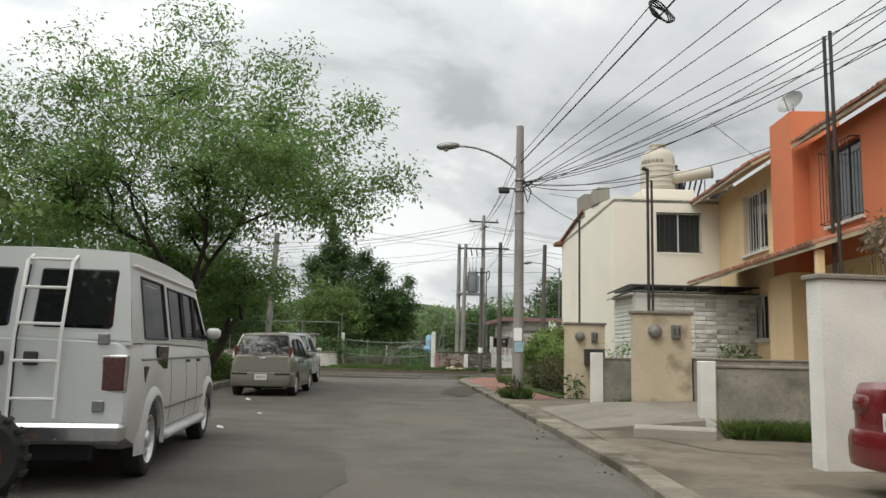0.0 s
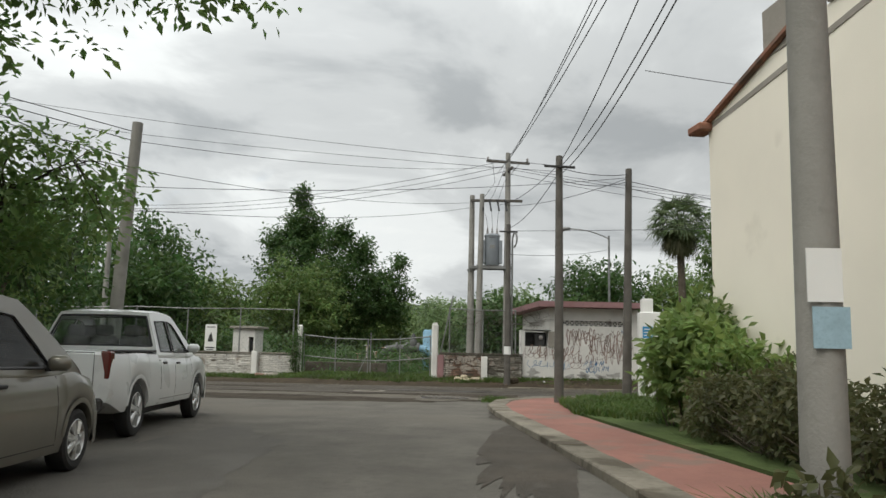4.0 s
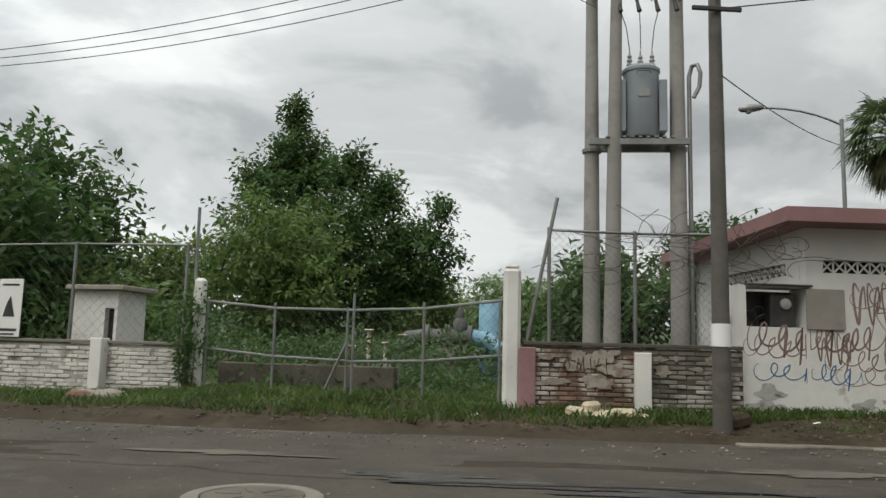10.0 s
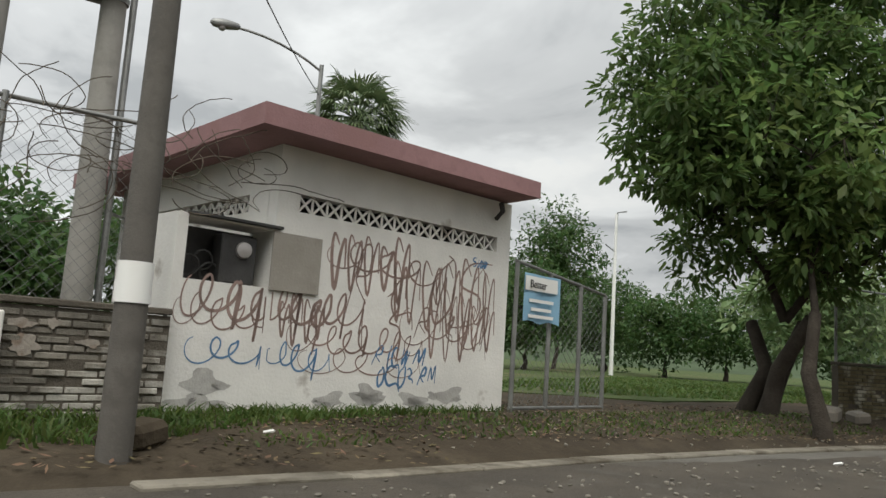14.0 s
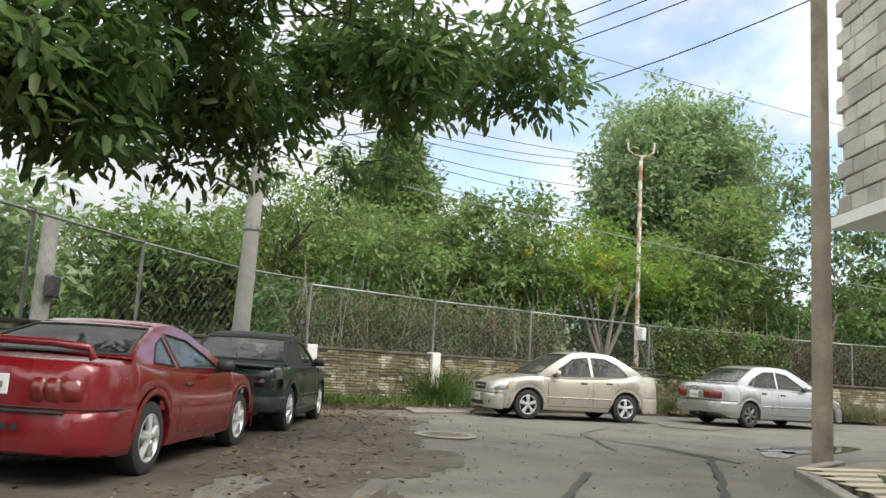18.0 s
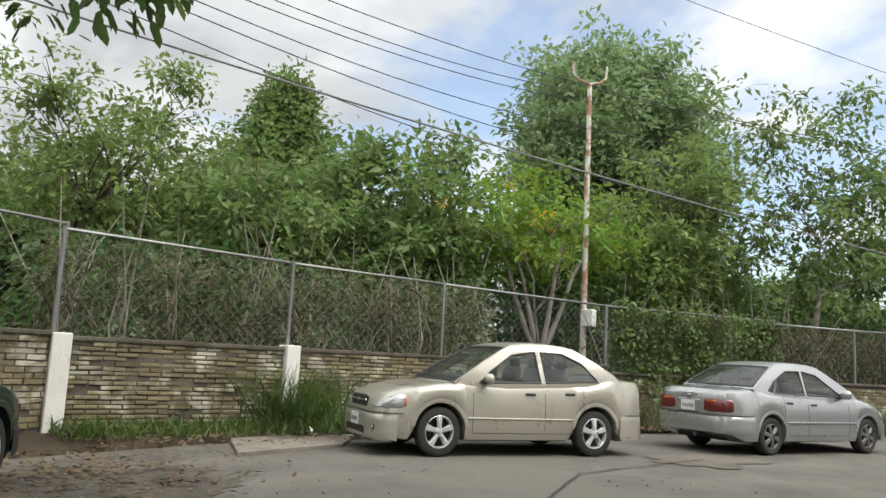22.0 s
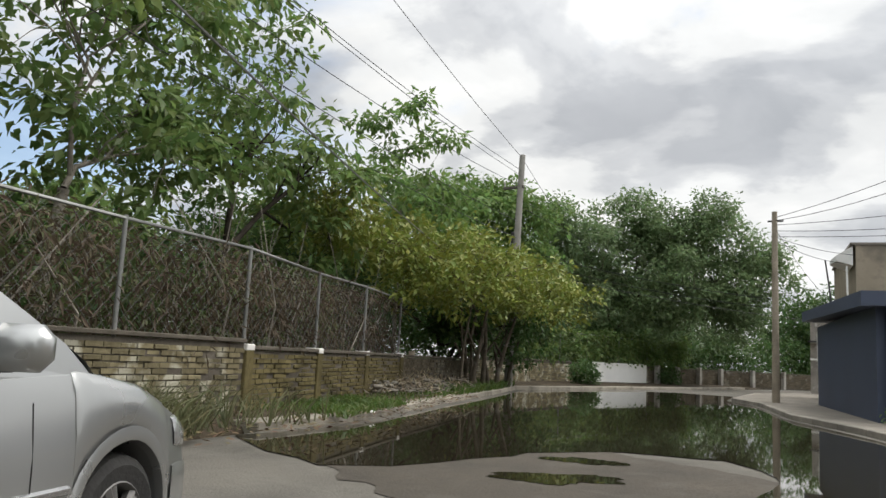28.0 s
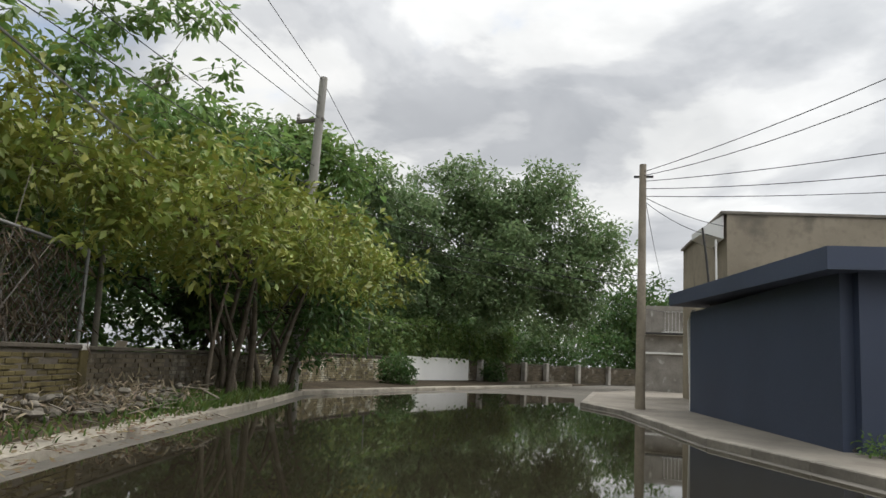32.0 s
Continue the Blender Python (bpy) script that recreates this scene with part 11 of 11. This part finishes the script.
# second puddle by the corner pole
for i, (x, y, rx, ry, rz) in enumerate(((20.5, 39.7, 0.75, 0.2, -30), (21.9, 38.6, 1.5, 0.42, -47))):
    ob = blotch("puddle", "shallow puddle beside the corner kerb", x, y, rx, ry, rz, 0.012, WATER, 3.3 + i, 0.2, category="water")
for i, (x, y, rx, ry, rz) in enumerate(((28.9, 31.3, 0.55, 0.3, 40), (29.3, 29.9, 0.4, 0.25, 20))):
    blotch("puddle", "thin film of water on the asphalt", x, y, rx, ry, rz, 0.012, WATER, 6.3 + i, 0.3, category="water")
# dirty road beside the parked cars, darkened to paint in the tree shade
for i, (x, y, rx, ry, rz) in enumerate(((-3.1, 13.5, 2.1, 10.0, 3), (-4.1, 22.5, 1.7, 8.0, 5))):
    blotch("damp_patch", "dark grime and painted tree shade along the parked cars", x, y, rx, ry, rz, 0.004 + 0.0007 * i, GRIME_SHADE, 12.3 + i, 0.3)
for i, (x, y, rx, ry, rz) in enumerate(((-1.3, 44.0, 1.3, 0.16, 2), (-0.4, 43.75, 0.9, 0.12, 0), (-2.4, 44.25, 0.7, 0.1, 3))):
    blotch("wet_mud", "dark wet mud streak in the dirt", x, y, rx, ry, rz, 0.0155 + 0.0005 * i, DARKMUD, 41.3 + i, 0.4, category="mud")
for i, (x, y, rx, ry, rz) in enumerate(((20.6, 46.9, 2.6, 1.0, -8), (17.2, 45.9, 3.2, 1.1, -4))):
    blotch("damp_patch", "dark earth and leaf mould beside the parked cars", x, y, rx, ry, rz, 0.0052 + 0.0005 * i, LEAFMOULD, 44.3 + i, 0.35)
blotch("mud_margin", "wet silt round the flood's edge", 29.5, 30.8, 4.6, 2.0, -25, 0.0065, WETDIRT, 4.4, 0.2, category="mud")
structure("slab", Shape().prism([(25.5, 46.2), (24.1, 45.8), (25.5, 44.7), (27.4, 44.6), (26.6, 45.7)], 0.0, 0.05), CONCRETE, "broken pale concrete slab at the road edge", "slab")
rag = thing("paper_litter", "crumpled white paper on the slab", "litter", at=(26.4, 45.3, 0.05))
part("paper", Shape().box((0, 0, 0.05), (0.28, 0.2, 0.1), 20, 0.04, (20, 15, 0)), WHITEP, rag)

# loose stones, rubble, litter
rs = np.random.default_rng(31)


def stones(name, label, pts, size, material, seed):
    g = np.random.default_rng(seed)
    s = Shape()
    for x, y, z in pts:
        k = size * g.uniform(0.4, 1.5)
        s.box((x, y, z + k * 0.2), (k, k * g.uniform(0.5, 0.9), k * g.uniform(0.35, 0.7)), g.uniform(0, 180), k * 0.18, (g.uniform(-15, 15), g.uniform(-15, 15), 0))
    return tagged(structure(name, s, material, label, "rubble"), kind="stuff")


stones("gravel", "loose gravel along the north kerb", [(rs.uniform(-12, 12), 46.9 + rs.normal() * 0.35 + 0.06 * 0, 0.004) for _ in range(520)], 0.035, GRAVEL, 1)
stones("gravel", "small stones on the bare verge", [(x, y, rise(x, y) - 0.005) for x, y in [(rs.uniform(1.5, 14), rs.uniform(48.4, 51)) for _ in range(420)]], 0.03, GRAVEL, 2)
stones("gravel", "pebbles strewn over the crossing", [(rs.uniform(-9, 24), rs.uniform(40, 47.2), 0.004) for _ in range(1300)], 0.02, GRAVEL, 3)
stones("gravel", "grit along the house kerb", [(2.2 - 0.05 * (y - 15) + rs.normal() * 0.3, y, 0.004) for y in rs.uniform(6, 36, 260)], 0.03, GRAVEL, 4)
stones("rubble", "grey heap of broken cuttings on the verge", [(38.0 + rs.normal() * 0.4, 24.6 + rs.normal() * 0.5, 0.12 + abs(rs.normal()) * 0.13) for _ in range(330)], 0.15, GRAVEL, 5)
stones("rubble", "heap of dry cuttings and rubble by the plank", [(38.5 + rs.normal() * 0.4 + 0.3 * t, 22.0 + rs.normal() * 0.4 - 0.6 * t, 0.12 + abs(rs.normal()) * 0.13) for t in rs.uniform(-1.0, 1.6, 420)], 0.14, GRAVEL, 6)
twg = Shape()
for x, y in [(38.0 + rs.normal() * 0.45, 24.6 + rs.normal() * 0.6) for _ in range(120)] + [(38.6 + rs.normal() * 0.5, 21.8 + rs.normal() * 0.8) for _ in range(180)]:
    a = rs.uniform(0, 6.28)
    ln = rs.uniform(0.2, 0.6)
    z = 0.16 + abs(rs.normal()) * 0.12
    twg.tube([(x, y, z), (x + ln * math.cos(a), y + ln * math.sin(a), z + rs.normal() * 0.06)], rs.uniform(0.006, 0.014), 4)
stuff("dry_cuttings", "straw-coloured withered leaves over the heaps", "branches", leafcloud("dry_cuttings", [(38.0 + rs.normal() * 0.45, 24.6 + rs.normal() * 0.6, 0.18 + abs(rs.normal()) * 0.12) for _ in range(90)] + [(38.6 + rs.normal() * 0.5 + 0.3 * t, 22.0 + rs.normal() * 0.5 - 0.6 * t, 0.18 + abs(rs.normal()) * 0.14) for t in rs.uniform(-1.2, 1.8, 170)], 0.15, LEAF_DRY, 14, 0.2, 51, 0.3, 0.2))
stuff("dry_cuttings", "pale dry branches strewn over the heaps", "branches", twg.mesh("dry_cuttings", BARKPALE))
for i, (x, y, z, sx, sy, sz, rz, m) in enumerate(((-0.75, 48.9, 0.22, 0.34, 0.26, 0.17, 12, TANWALL), (-0.42, 48.86, 0.22, 0.3, 0.28, 0.13, -30, TANWALL), (-0.12, 48.95, 0.24, 0.38, 0.24, 0.14, -20, TANWALL), (-0.55, 49.1, 0.26, 0.3, 0.2, 0.2, 48, TANWALL), (0.16, 48.9, 0.22, 0.22, 0.18, 0.1, 65, TANWALL), (-8.6, 49.6, 0.2, 0.5, 0.3, 0.14, 15, REDBRICK), (-8.1, 49.5, 0.22, 0.45, 0.4, 0.14, -25, CONCRETE), (13.6, 50.2, 0.3, 0.5, 0.35, 0.25, 20, CONCRETE), (14.2, 50.0, 0.28, 0.4, 0.3, 0.22, 60, CONCRETE), (1.3, 48.5, 0.2, 0.4, 0.3, 0.2, 40, EARTH))):
    c = thing("broken_block", "broken lump of masonry lying on the verge", "rubble", at=pose(x, y, z - 0.06, 0, 0, rz))
    part("lump", Shape().box((0, 0, sz / 2), (sx, sy, sz), 0, 0.05, (rs.uniform(-8, 8), rs.uniform(-8, 8), 0)), m, c)
plank = thing("plank", "weathered plank leaning on the wall", "plank", at=(0, 0, 0))
part("board", Shape().box((39.2, 21.2, 0.62), (1.7, 0.18, 0.05), -55, 0.006, (0, -38, 0)), POLEGREY, plank)
for i, (x, y) in enumerate(((-4.6, 21.6), (-3.1, 15.0), (0.9, 8.6), (-3.2, 17.6), (9.0, 47.4), (2.5, 48.9), (-2.2, 48.6), (33.9, 28.3))):
    c = thing("litter", "scrap of white litter on the ground", "litter", at=(x, y, rise(x, y) if y > 47.7 else 0.0 if x < 30 else 0.1))
    part("scrap", Shape().box((0, 0, 0.018), (0.11, 0.07, 0.035), 30 * i, 0.015, (10, 14, 0)), WHITEP, c)


def litter(pts, size, seed, material):
    """Fallen leaves lying flat."""
    g = np.random.default_rng(seed)
    p = np.asarray(pts, float)
    n = len(p)
    a = g.random(n) * 6.283
    d = np.stack([np.cos(a), np.sin(a), g.normal(size=n) * 0.2], 1) * (size * g.uniform(0.5, 1.3, n))[:, None]
    e = np.stack([-np.sin(a), np.cos(a), g.normal(size=n) * 0.2], 1) * (size * 0.4 * g.uniform(0.5, 1.3, n))[:, None]
    p[:, 2] += 0.02
    v = np.stack([p - d, p + e, p + d, p - e], 1).reshape(-1, 3)
    f = np.arange(4 * n).reshape(-1, 4)
    return rawmesh("leaf_litter", v, f, material)


pts = [(x, y, rise(x, y)) for x, y in [(rs.uniform(3, 15), rs.uniform(48.7, 52.5)) for _ in range(5200)]]
stuff("leaf_litter", "brown fallen leaves on the verge", "leaves", litter(pts, 0.038, 1, BAREARTHLEAF))
stuff("grass", "sparse low weeds on the trodden verge", "grass", grass([(q[0], q[1], rise(q[0], q[1]) - 0.01) for q in patch(2600, [(1.6, 48.3), (6, 48.9), (14, 49.2), (14, 51.5), (7, 50.4), (3, 49.6)], 0.0, gr, 1.8, 0.9)], 0.07, 31, w=0.012))
stuff("leaf_litter", "pale dry leaves on the verge", "leaves", litter([(x, y, rise(x, y)) for x, y in [(rs.uniform(2, 15), rs.uniform(48.6, 51)) for _ in range(900)]], 0.03, 11, LEAF_DRY))
pts = [(rs.normal(17.0, 2.6), 46.2 + rs.normal() * 0.9, 0.0) for _ in range(900)] + [(rs.normal(22.6, 0.9), 46.8 + rs.normal() * 0.6, 0.02) for _ in range(900)]
stuff("leaf_litter", "dead leaves swept beside the parked cars", "leaves", litter(pts, 0.05, 2, BAREARTHLEAF))
stuff("leaf_litter", "dead leaves along the fence wall", "leaves", litter(along(FENCE[:8], 3800, (-2.2, -0.1), (0.1, 0.14), rg), 0.055, 3, BAREARTHLEAF))
stuff("leaf_litter", "scattered leaves before the pump house", "leaves", litter([(x, y, rise(x, y)) for x, y in [(rs.uniform(-9, 4), rs.uniform(47.8, 49.6)) for _ in range(1500)]], 0.045, 4, BAREARTHLEAF))
lamp_park = thing("park_lamp", "tall white steel lamp pole in the park", "lamp pole", at=(36.3, 77.8, 0.25))
part("shaft", Shape().tube([(0, 0, 0), (0, 0, 10.4)], [0.14, 0.09], 10), WHITEP, lamp_park, smooth=50)
part("arm", Shape().tube([(-0.9, 0, 8.3), (0, 0, 7.9), (0.1, 0, 10.5), (0.9, 0, 10.7)], 0.05, 6), STEEL, lamp_park)
# dry twigs tangled on the fence by the pump house
tw = Shape()
for k in range(46):
    x = rs.uniform(-0.6, 2.6)
    p = Vector((x, 49.5 + 0.09 * x, rs.uniform(2.3, 2.95)))
    pts, way = [p], rs.uniform(0, 6.28)
    bend = rs.normal() * 0.22
    for j in range(14):
        way += bend + rs.normal() * 0.12
        p = p + Vector((math.cos(way) * 0.085, rs.normal() * 0.02, math.sin(way) * 0.045 - 0.004))
        pts.append(p)
    tw.tube(pts, 0.005, 4, cap=False)
stuff("dry_vine", "dry leafless vine tangled in the fence top", "vine", tw.mesh("dry_vine", BARK))
